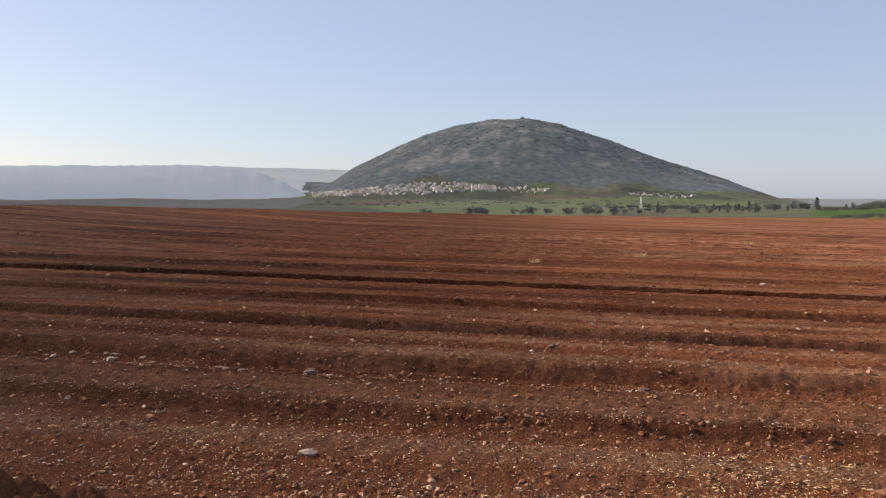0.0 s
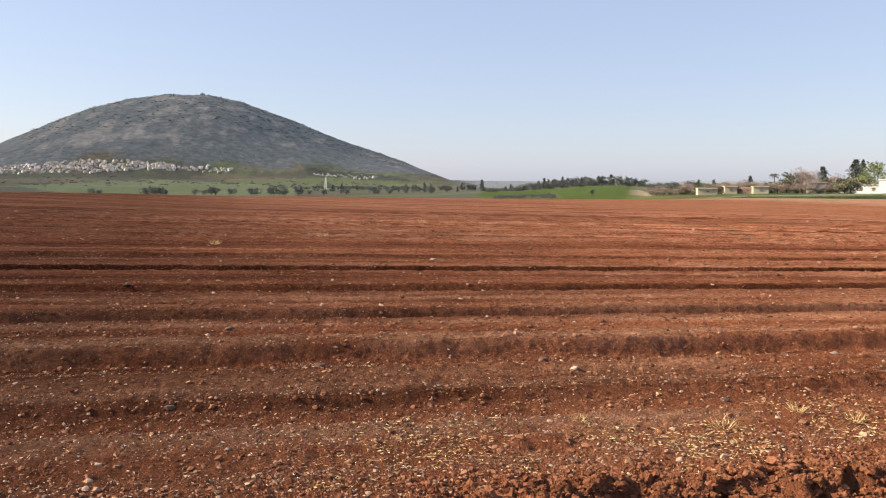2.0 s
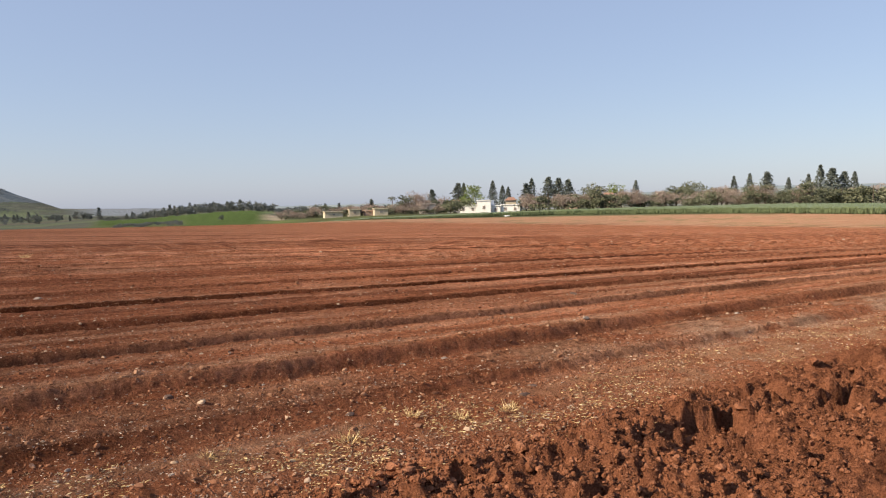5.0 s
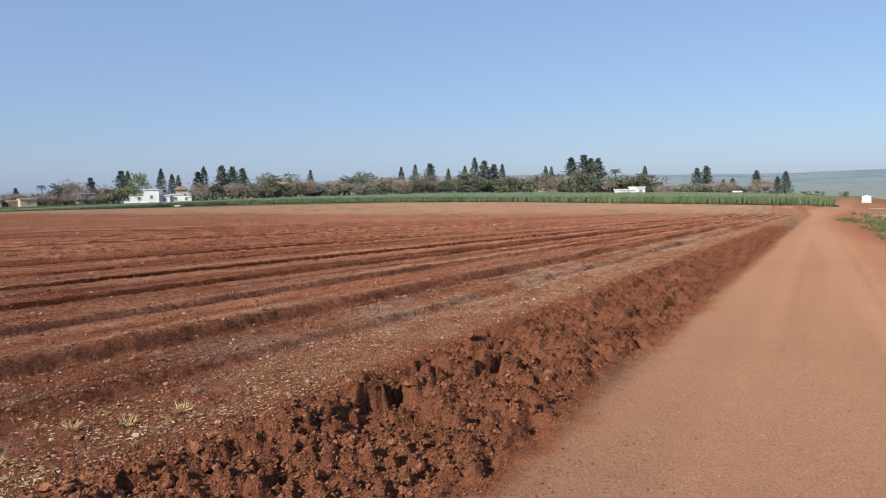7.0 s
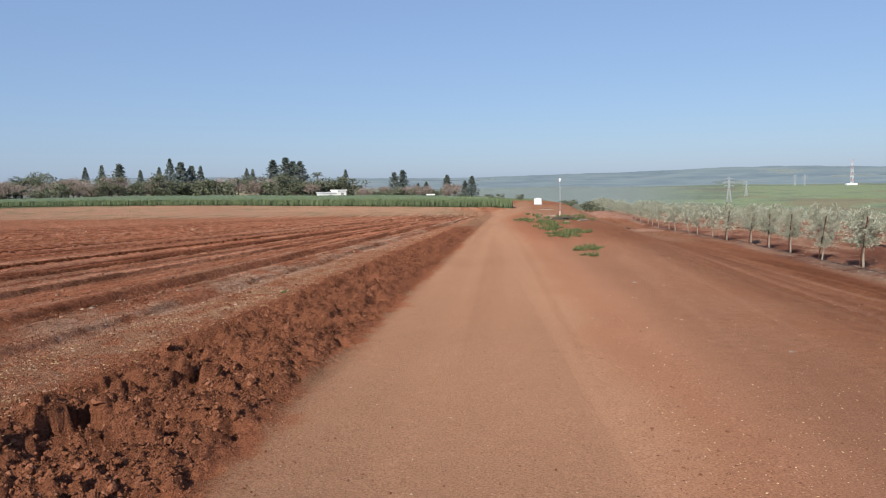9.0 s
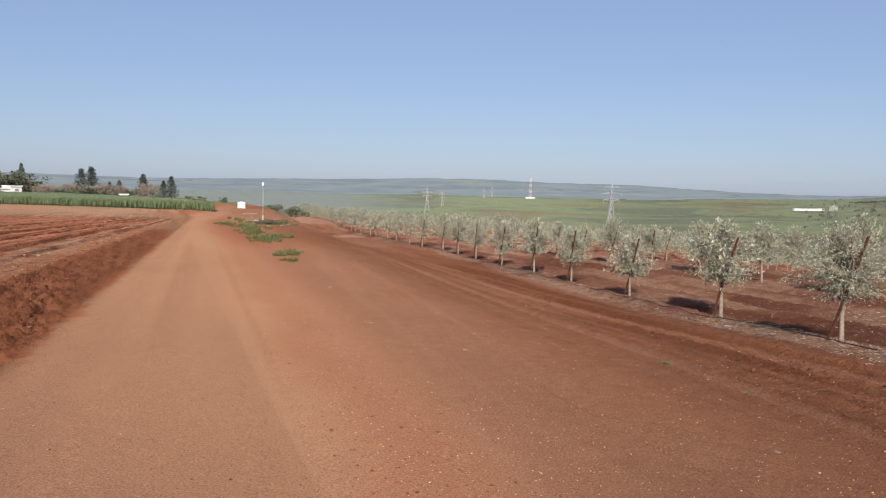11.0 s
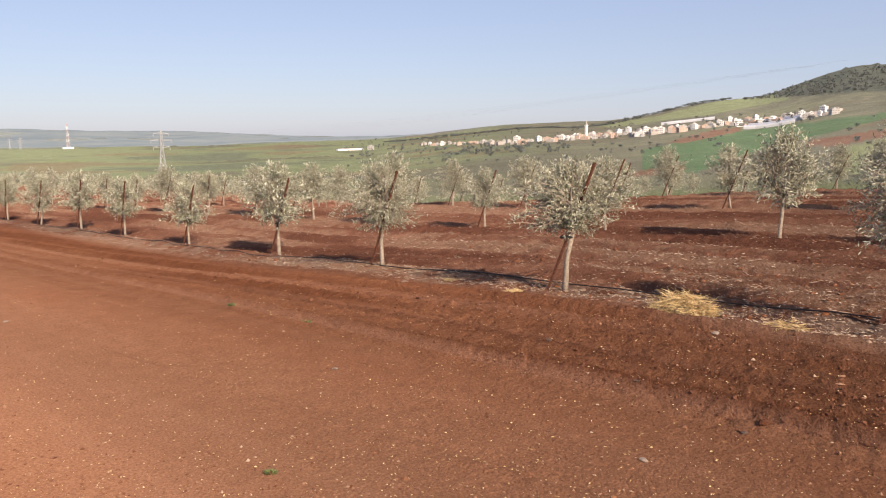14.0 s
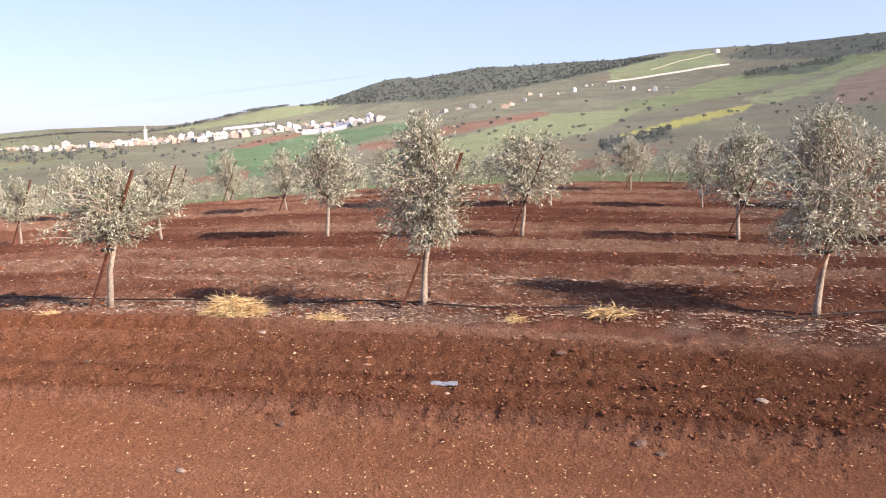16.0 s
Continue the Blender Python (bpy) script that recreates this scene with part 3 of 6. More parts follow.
SLOPE_FIELDS = [
    (PALE_GRASS, [(77.4, -2.3), (77.7, -0.73), (80.2, -0.09), (82.9, 0.23), (89.6, 1.78), (96.1, 2.0), (92.7, 0.45), (87.1, -0.35), (82.9, -2.4)]),
    (RED_EARTH, [(75.7, -0.61), (75.9, -0.22), (80.2, 0.47), (82.4, 1.14), (88.9, 1.97), (89.6, 1.7), (82.9, 0.54), (80.2, 0.0), (77.7, -0.54)]),
    (YELLOW, [(93.9, 0.05), (99.3, 1.43), (103.2, 2.17), (102.5, 1.59), (98.1, 0.67), (95.2, -0.48)]),
    (WOOD, [(93.0, -0.32), (97.6, 0.68), (98.1, 0.1), (93.7, -1.09)]),
    (RED_EARTH, [(91, -1.66), (96.9, -0.63), (97.2, -1.13), (93.5, -1.98), (91, -2.4)]),
]
FOOT_FIELDS = [
    (PALE_GRASS, [(102.3, 2.43), (107.0, 3.53), (110.7, 4.89), (112.7, 4.9), (112.7, 4.3), (108.3, 3.7), (107.9, 3.04), (104.1, 2.02)]),
    (BROWN, [(107.9, 3.26), (110.7, 4.23), (112.8, 4.3), (112.8, 2.0), (108.0, 1.89)]),
    (DARK_GRASS, [(65.3, -2.3), (65.3, -0.7), (71.7, 0.52), (80.5, 1.49), (80.8, 1.26), (75.9, -0.03), (72.5, -0.97), (69, -2.3)]),
    (RED_EARTH, [(63.6, -2.63), (65.8, -2.02), (68.0, -1.74), (68.2, -2.44)]),
    (RED_EARTH, [(67.0, -0.21), (69.8, 0.55), (71.7, 0.72), (71.7, 0.48), (68.2, -0.27)]),
    (PALE_GRASS, [(62, 1.0), (66, 1.55), (69.7, 2.43), (73.2, 2.83), (74.7, 2.5), (69.8, 1.64), (63, 0.85)]),
]
FIELDS = RIDGE_FIELDS + SLOPE_FIELDS + FOOT_FIELDS
VALLEY_FIELDS = [
    (PALE_GRASS, [(-100.5, -0.35), (-96, -0.05), (-92, 0.05), (-85, -0.25), (-82.5, -0.55), (-83, -1.1), (-97, -1.1)]),
    (GRASS, [(-98, -0.6), (-91, -0.3), (-86.5, -0.45), (-90, -0.8), (-97, -1.0)]),
    ((0.19, 0.185, 0.18), [(-128, 0.4), (-108, 0.4), (-105.2, 0.3), (-104, 0.0), (-106, -0.5), (-128, -0.6)]),
    ((0.2, 0.185, 0.13), [(-87, 0.7), (-86.7, 1.15), (-85.3, 1.43), (-82.7, 1.4), (-82, 0.75), (-84, 0.55)]),
    (WOOD, [(-82, 0.9), (-80, 0.7), (-76, 0.35), (-74, -0.1), (-78, 0.0), (-82, 0.4)]),
    (BROWN, [(-91, 0.35), (-88, 0.45), (-84, 0.3), (-82, -0.1), (-86, -0.05)]),
    (BROWN, [(-101.5, -0.05), (-97, 0.1), (-95.5, 0.0), (-98, -0.15), (-102, -0.2)]),
    ((0.42, 0.33, 0.25), [(-60, -0.45), (-58.3, -0.5), (-56.8, -0.75), (-57.5, -1.0), (-59.6, -0.8)]),
    (GRASS, [(-88, 0.1), (-80, 0.25), (-74, -0.05), (-72, -0.5), (-80, -0.6), (-87, -0.15)]),
]


def inside(az, el, poly):
    hit = np.zeros(az.shape, bool)
    for (x0, y0), (x1, y1) in zip(poly, poly[1:] + poly[:1]):
        if y0 != y1:
            hit ^= ((y0 > el) != (y1 > el)) & (az < (x1 - x0) * (el - y0) / (y1 - y0) + x0)
    return hit


def blend(col, new_col, w):
    return col + (np.asarray(new_col, float) - col) * np.clip(w, 0, 1)[..., None]


def cover(x, y, z, az, r):
    """What grows or lies on the land, as surface colour with painted shade and haze."""
    el = np.degrees(np.arctan2(z - 1.7, r))
    u = row_coord(x, y)
    n1, n2, n3 = fbm(x * 0.7, y * 0.7, 61, 4), fbm(x * 4, y * 4, 62, 3), fbm(x / 120, y / 120, 63, 4)
    streak = fbm(u * 2.6, y * 0.06, 64, 3)
    soil = np.array((0.285, 0.104, 0.053))
    col = np.ones((*x.shape, 3)) * soil
    # stubble rows, paler and duller crests
    col = blend(col, (0.41, 0.2, 0.12), 0.7 * (0.5 + (smooth(-0.1, 0.5, streak + 0.35 * n1) - 0.5) * smooth(55, 30, r)) * smooth(-4, -6, u))
    for c, wd, a in ((-5.42, 0.1, 0.45), (-7.0, 0.3, 0.38), (-8.65, 0.18, 0.4), (-6.6, 0.5, 0.12), (-9.7, 0.15, 0.25), (-17.0, 0.3, 0.15), (-12.35, 0.15, 0.2)):
        col = blend(col, (0.38, 0.215, 0.13), a * np.exp(-((u - c) / wd) ** 2) * smooth(-0.4, 0.4, n1 + 0.5 * n2 + 0.3))
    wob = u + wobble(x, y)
    # shade of each trench's far wall, painted dark into the soil colour
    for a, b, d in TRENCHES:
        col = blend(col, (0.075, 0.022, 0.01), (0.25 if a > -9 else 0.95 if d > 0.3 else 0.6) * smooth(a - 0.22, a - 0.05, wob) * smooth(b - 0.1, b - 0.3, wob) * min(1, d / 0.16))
    # chaffy soil up the field, plus sunward dimming behind painted along y
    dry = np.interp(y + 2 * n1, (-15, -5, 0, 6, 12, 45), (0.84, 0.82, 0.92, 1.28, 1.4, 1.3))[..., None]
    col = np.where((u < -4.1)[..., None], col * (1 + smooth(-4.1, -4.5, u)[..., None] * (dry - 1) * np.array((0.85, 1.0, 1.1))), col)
    grey = np.exp(-((u + 6.5) / 1.0) ** 2) * smooth(4, 13, y)
    col = blend(col, (0.5, 0.32, 0.22), 0.85 * grey * smooth(-0.5, 0.4, n2 + n1))
    straw = np.exp(-((u + 4.95) / 0.55) ** 2) * smooth(-1, 3, y)
    col = blend(col, (0.52, 0.32, 0.19), straw * (0.22 * smooth(-0.2, 0.4, n2 + 0.4 * n1) + 0.3 * smooth(4, 11, y) * smooth(-0.5, 0.3, n2)))
    # fresh ploughing, damp and dark
    strip = smooth(-4.35, -3.95, u) * smooth(-1.7, -2.2, u) * smooth(36.5, 32, y)
    col = blend(col, (0.265, 0.104, 0.056), strip)
    # the lane and the dusty earth beside it
    col = blend(col, (0.26, 0.118, 0.063), smooth(-1.95, -1.6, u + 0.2 * n2) * smooth(60, 44, y))
    col = blend(col, (0.34, 0.18, 0.105), smooth(32.5, 35.5, y + 0.6 * n1) * smooth(-5.0, -4.2, np.where(y < 46, u, -4.0)) * smooth(-3.5, -1.5, x) * smooth(64, 54, y))
    lane = smooth(-1.95, -1.7, u + 0.25 * n1 + 0.25 * n2) * smooth(1.9, 0.9, u + 0.3 * n1)
    lane = lane + (bend(x, y) - lane) * smooth(27, 31, y)
    col = blend(col, (0.3, 0.16, 0.095), lane)
    col = blend(col, (0.225, 0.112, 0.064), 0.35 * lane * smooth(0.05, 0.5, fbm(u * 2.2, y * 0.05, 65, 3)))
    v = row_line(x, y)
    side = smooth(0.7, 2.2, u + 0.4 * n1) * smooth(7.4, 6.7, v)
    off_lane = smooth(16, 26, y) * (1 - bend(x, y)) * smooth(1.2, 1.8, x) * smooth(110, 85, y)
    col = blend(col, (0.24, 0.1, 0.056), 0.9 * off_lane * (0.85 + 0.3 * n1))
    col = blend(col, (0.25, 0.108, 0.06), side * (0.75 + 0.3 * n1) * (1 - 0.9 * bend(x, y) * smooth(22, 28, y)))
    col = blend(col, (0.285, 0.143, 0.086), side * 0.85 * smooth(5.2, 2.2, v + 0.08 * y + n1) * smooth(30, 18, y))
    bands = fbm((x - 0.08 * y) * 3.2, y * 0.12, 75, 3)
    col = blend(col, (0.13, 0.046, 0.022), 0.7 * side * smooth(0.1, 0.45, bands) * smooth(3.5, 5.2, v))
    col = blend(col, (0.33, 0.17, 0.105), 0.3 * side * smooth(0.15, 0.5, -bands))
    tl = x - 0.08 * y + 0.08 * vnoise(y * 0.3, x * 0.1, 41)
    ruts = np.exp(-((tl - 4.86) / 0.07) ** 2) + 0.8 * np.exp(-((tl - 6.68) / 0.22) ** 2) + 0.4 * np.exp(-((tl - 5.7) / 0.12) ** 2)
    col = blend(col, (0.36, 0.19, 0.13), 0.45 * side * ruts)
    col = blend(col, (0.2, 0.078, 0.04), 0.4 * side * smooth(5.2, 6.4, v))
    # verge colour dimmed along y, imitating soil seen against the sun
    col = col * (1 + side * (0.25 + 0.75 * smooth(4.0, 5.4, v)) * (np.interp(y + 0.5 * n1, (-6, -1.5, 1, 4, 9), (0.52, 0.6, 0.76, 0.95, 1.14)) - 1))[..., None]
    grove = smooth(6.7, 7.2, v) * smooth(150, 115, y)
    lines = fbm(v * 1.3, y * 0.22, 71, 3)
    col = blend(col, (0.26, 0.122, 0.08), grove)
    col = blend(col, (0.15, 0.06, 0.038), 0.7 * grove * smooth(0.05, 0.35, -lines))
    col = blend(col, (0.38, 0.23, 0.155), 0.65 * grove * smooth(-0.05, 0.4, lines + 0.35 * n2))
    col = blend(col, (0.3, 0.22, 0.17), 0.6 * grove * np.exp(-((v - 7.6) / 0.45) ** 2) * smooth(-0.3, 0.3, n1 + n2))
    # same sunward dimming painted into the grove soil
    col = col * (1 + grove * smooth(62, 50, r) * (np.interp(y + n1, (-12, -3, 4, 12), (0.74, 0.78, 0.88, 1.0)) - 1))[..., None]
    yard = smooth(38, 45, y) * smooth(80, 70, y) * smooth(3.5, 5, x) * smooth(13, 9, x - 0.05 * y)
    col = blend(col, (0.33, 0.19, 0.12), 0.7 * yard * (0.7 + 0.4 * n1))
    # headland and crop beyond the ploughed field
    head = smooth(47.5, 50.5, y + 0.8 * n1) * smooth(1.0, -1.5, x) * smooth(-90, -70, x)
    col = blend(col, (0.44, 0.27, 0.175), head * (0.8 + 0.3 * n1))
    col = blend(col, (0.17, 0.17, 0.075), head * 0.5 * smooth(0.1, 0.5, n1))
    far = smooth(92, 108, r - 20 * smooth(-100, -125, az)) * np.where((az > 8) & (az < 46), smooth(112, 135, r), 1)
    far = np.where((az >= 46) & (az < 125), smooth(34, 40, r - 1.6 * np.clip(60 - az, 0, 14) ** 1.4), far)
    wild = np.ones((*x.shape, 3)) * np.array(SCRUB)
    wild = blend(wild, GRASS, smooth(0.0, 0.5, n3))
    wild = blend(wild, (0.15, 0.135, 0.1), smooth(0.05, 0.55, -n3))
    stony = smooth(42, 52, az) * smooth(60, 140, r)
    wild = blend(wild, (0.15, 0.148, 0.118), 0.75 * stony * smooth(-0.35, 0.25, n3 + 0.35 * fbm(x / 30, y / 30, 77, 3)))
    # long strips of winter wheat and hedges over the plain
    band = vnoise(az * 0.12, np.log(r) * 7.5, 66) + 0.4 * vnoise(az * 0.5, np.log(r) * 22, 67)
    plain = smooth(8, 16, az) * smooth(62, 50, az) * smooth(350, 600, r)
    wild = blend(wild, (0.16, 0.19, 0.115), 0.95 * plain * smooth(-0.7, -0.1, band))
    wild = blend(wild, (0.115, 0.135, 0.1), 0.85 * plain * smooth(0.35, 0.55, band))
    wild = blend(wild, (0.17, 0.13, 0.09), 0.6 * plain * smooth(0.4, 0.6, vnoise(az * 0.2 + 7, np.log(r) * 9, 76)))
    # distance haze painted over the far land as pale blue-grey, sector by sector
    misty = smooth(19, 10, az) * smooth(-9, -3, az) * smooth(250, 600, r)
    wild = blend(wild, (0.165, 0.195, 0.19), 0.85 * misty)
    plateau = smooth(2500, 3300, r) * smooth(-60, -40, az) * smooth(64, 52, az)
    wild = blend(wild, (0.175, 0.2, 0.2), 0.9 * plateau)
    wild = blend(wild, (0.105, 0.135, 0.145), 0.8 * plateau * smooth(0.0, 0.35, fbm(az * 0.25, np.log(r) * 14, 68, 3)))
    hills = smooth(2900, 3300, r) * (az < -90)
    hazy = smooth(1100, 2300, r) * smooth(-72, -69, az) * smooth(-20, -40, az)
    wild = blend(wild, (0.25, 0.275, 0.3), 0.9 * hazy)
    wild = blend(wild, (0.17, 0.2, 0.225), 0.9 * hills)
    for c, poly in FIELDS + VALLEY_FIELDS:
        jag = 0.06 * fbm(az * 3, el * 3, 69, 2)
        wild = blend(wild, np.array(c), 0.92 * inside(az + 3 * jag, el + jag, poly) * (r > 60) * (0.85 + 0.25 * fbm(az * 2.2, el * 9, 70, 3)))
    wood = smooth(2480, 2660, r + 160 * fbm(x / 130, y / 130, 72, 3)) * (az > -110) * (az < -70) * (el > 0.1) * (z > hill_floor(az, r) + 4)
    patch = fbm(x / 55, y / 55, 73, 4)
    # mountain scrub and bare patches, with haze mixed into their colour
    hazed_slope = np.ones((*x.shape, 3)) * np.array((0.155, 0.178, 0.182))
    hazed_slope = blend(hazed_slope, (0.31, 0.3, 0.28), 0.75 * smooth(0.05, 0.45, patch + 0.5 * fbm(x / 220, y / 300, 74, 3) + 0.25 * smooth(1.5, 3.5, el) * smooth(-82, -92, az) - 0.2))
    wild = np.where((wood > 0.5)[..., None], blend(wild, hazed_slope, wood), wild)
    green_hill = smooth(-70.5, -69, az) * smooth(-58, -59.5, az) * smooth(120, 160, r) * smooth(470, 440, r)
    wild = blend(wild, (0.09, 0.135, 0.042), green_hill)
    orchard = smooth(-71, -70, az) * smooth(-63.5, -64.5, az) * smooth(160, 180, r) * smooth(330, 300, r)
    wild = blend(wild, (0.13, 0.15, 0.07), 0.8 * orchard)
    verge = smooth(-60, -58, az) * smooth(-46, -50, az) * smooth(85, 100, r) * smooth(210, 190, r)
    wild = blend(wild, (0.16, 0.19, 0.07), verge)
    lawn = smooth(-58, -55, az) * smooth(5, 3, az) * smooth(90, 100, r) * smooth(400, 350, r)
    wild = blend(wild, (0.11, 0.12, 0.06), 0.8 * lawn)
    # right-hand slopes paled for haze in their colour, middle ones toned down
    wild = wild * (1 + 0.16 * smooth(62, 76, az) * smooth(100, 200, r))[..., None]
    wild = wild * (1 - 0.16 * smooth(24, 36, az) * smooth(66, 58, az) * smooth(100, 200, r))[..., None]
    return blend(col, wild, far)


def build_ground():
    az = np.concatenate([np.arange(-180, -130, 0.8), np.arange(-130, 118, 0.2), np.arange(118, 180, 0.8)])
    inv = np.concatenate([np.arange(1 / 2.7, 1 / 7.5, -0.0012), np.arange(1 / 7.5, 1 / 20.0, -0.0003), np.arange(1 / 20.0, 1 / 40.0, -0.0004), np.arange(1 / 40.0, 1 / 75.0, -0.0006)])
    r = np.concatenate([[0.25, 0.6, 0.9], np.arange(1.1, 2.68, 0.05), 1 / inv, np.geomspace(76.5, 900, 62), np.geomspace(915, 4900, 118)])
    A, R = np.meshgrid(az, r, indexing="ij")
    x, y = R * np.sin(np.radians(A)), R * np.cos(np.radians(A))
    z = land_height(A, R) + swell(A, R) + near_relief(x, y) + grove_fall(x, y)
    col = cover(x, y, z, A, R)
    # tree crowns of far woods roughen the surface
    e = np.degrees(np.arctan2(z - 1.7, R))
    crown = np.random.default_rng(3).uniform(0, 1, z.shape)
    woody = (col.sum(-1) < 0.30) & (R > 250)
    z = z + woody * crown * np.clip(R / 450, 0.5, 6.5)
    na, nr = A.shape
    verts = np.stack([x, y, z], -1).reshape(-1, 3)
    i, j = np.meshgrid(np.arange(na), np.arange(nr - 1), indexing="ij")
    k = (i + 1) % na
    quads = np.stack([i * nr + j, i * nr + j + 1, k * nr + j + 1, k * nr + j], -1).reshape(-1, 4)
    centre = len(verts)
    verts = np.vstack([verts, [(0, 0, 0.0)]])
    fan = np.stack([np.full(na, centre), np.arange(na) * nr, ((np.arange(na) + 1) % na) * nr], -1)
    loops = np.concatenate([quads.reshape(-1), fan.reshape(-1)]).astype(np.int32)
    starts = np.concatenate([np.arange(0, 4 * len(quads), 4), 4 * len(quads) + np.arange(0, 3 * na, 3)]).astype(np.int32)
    me = bpy.data.meshes.new("ground")
    me.vertices.add(len(verts))
    me.vertices.foreach_set("co", verts.astype(np.float32).reshape(-1))
    me.loops.add(len(loops))
    me.loops.foreach_set("vertex_index", loops)
    me.polygons.add(len(starts))
    me.polygons.foreach_set("loop_start", starts)
    me.update(calc_edges=True)
    me.polygons.foreach_set("use_smooth", np.ones(len(starts), bool))
    me.color_attributes.new("cover", "FLOAT_COLOR", "POINT")
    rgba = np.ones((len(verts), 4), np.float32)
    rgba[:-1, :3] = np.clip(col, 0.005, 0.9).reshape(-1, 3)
    rgba[-1, :3] = (0.3, 0.14, 0.08)
    u = row_coord(x, y)
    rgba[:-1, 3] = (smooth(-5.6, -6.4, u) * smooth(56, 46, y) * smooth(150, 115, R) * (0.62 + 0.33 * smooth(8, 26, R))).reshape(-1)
    rgba[-1, 3] = 0
    loose = me.attributes.new("crumb", "FLOAT", "POINT")
    lane = smooth(-2.2, -1.6, u) * smooth(3.2, 1.2, u)
    crumb = (1 - 0.8 * lane) * (1 - 0.45 * smooth(1.2, 2, u) * smooth(5.6, 4.0, x)) * np.where((x > 1) & (x < 8), 0.75, 1)
    rugged = me.attributes.new("rugged", "FLOAT", "POINT")
    rough_land = smooth(2400, 2600, R) * (A > -109) * (A < -70) + 0.5 * smooth(300, 700, R) * (A > 40)
    rugged.data.foreach_set("value", np.append(rough_land.reshape(-1), 0).astype(np.float32))
    loose.data.foreach_set("value", np.append(crumb.reshape(-1), 0.3).astype(np.float32))
    me.color_attributes["cover"].data.foreach_set("color", rgba.reshape(-1))
    me.materials.append(EARTH)
    return tagged(new("ground", me), "red ploughed field, dirt lane, grove soil and far hills", "ground", kind="structure")


build_ground()


def build_backdrop(name, az0, az1, r0, label, mat):
    az, r = np.arange(az0, az1 + 0.01, 0.5), np.geomspace(r0, 4890, 60)
    A, R = np.meshgrid(az, r, indexing="ij")
    fade = smooth(r0, r0 * 1.12, R)
    z = land_height(A, R, False) + fade * (4 + 5 * fbm(A * 0.8, R / 300, 95, 3) + 1.5 * fbm(A * 3, R / 90, 96, 2)) - 6 * (1 - fade)
    x, y = R * np.sin(np.radians(A)), R * np.cos(np.radians(A))
    n = len(r)
    faces = [(i * n + j, i * n + j + 1, (i + 1) * n + j + 1, (i + 1) * n + j) for i in range(len(az) - 1) for j in range(n - 1)]
    me = mesh_data(name, np.stack([x, y, z], -1).reshape(-1, 3), faces, mat, None, True)
    tagged(new(name, me), label, "backdrop", kind="structure")


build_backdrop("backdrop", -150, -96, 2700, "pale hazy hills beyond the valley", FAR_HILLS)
def build_ridge(name, pts, r, label, mat):
    """A hazy ridge with its skyline given as bearing and elevation angle."""
    az = np.arange(pts[0][0], pts[-1][0] + 0.01, 0.25)
    top = 1.7 + r * np.tan(np.radians(np.interp(az, [p[0] for p in pts], [p[1] for p in pts]))) + 3 * fbm(az * 1.5, az * 0, 97, 3)
    s = np.linspace(-1, 1, 17)
    A, S = np.meshgrid(az, s, indexing="ij")
    R = r + 500 * S
    z = -12 + (top[:, None] + 12) * np.cos(S * math.pi / 2) ** 0.8 + 5 * fbm(A * 1.2, S * 3, 98, 3) * (1 - np.abs(S))
    x, y = R * np.sin(np.radians(A)), R * np.cos(np.radians(A))
    n = len(s)
    faces = [(i * n + j, i * n + j + 1, (i + 1) * n + j + 1, (i + 1) * n + j) for i in range(len(az) - 1) for j in range(n - 1)]
    me = mesh_data(name, np.stack([x, y, z], -1).reshape(-1, 3), faces, mat, None, True)
    tagged(new(name, me), label, "backdrop", kind="structure")


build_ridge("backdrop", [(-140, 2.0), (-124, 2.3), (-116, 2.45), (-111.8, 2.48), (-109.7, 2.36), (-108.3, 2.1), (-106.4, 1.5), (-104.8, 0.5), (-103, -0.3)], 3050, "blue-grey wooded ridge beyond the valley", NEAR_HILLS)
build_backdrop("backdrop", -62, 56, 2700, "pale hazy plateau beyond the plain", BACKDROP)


def range_at(az, el, start=60.0):
    """How far off the land along a bearing first reaches an elevation angle."""
    r = np.geomspace(start, 4700, 900)
    a = np.full_like(r, az)
    e = np.degrees(np.arctan2(land_height(a, r) + swell(a, r) - 1.7, r))
    hit = np.nonzero(e >= el)[0]
    return float(r[hit[0]]) if len(hit) else 4000.0


# ---- foliage ----
def leaf_array(base, direction, length, width, rng):
    """Slim four-cornered leaves from their stalks' places and directions."""
    n = len(base)
    d = direction / np.linalg.norm(direction, axis=1, keepdims=True)
    side = np.cross(d, rng.normal(size=(n, 3)))
    side /= np.linalg.norm(side, axis=1, keepdims=True) + 1e-9
    lift = np.cross(side, d)
    L, W = length[:, None], width[:, None]
    mid = base + d * L * 0.5
    return np.stack([base, mid + side * W * 0.5 + lift * L * 0.06, base + d * L, mid - side * W * 0.5 + lift * L * 0.06], 1)


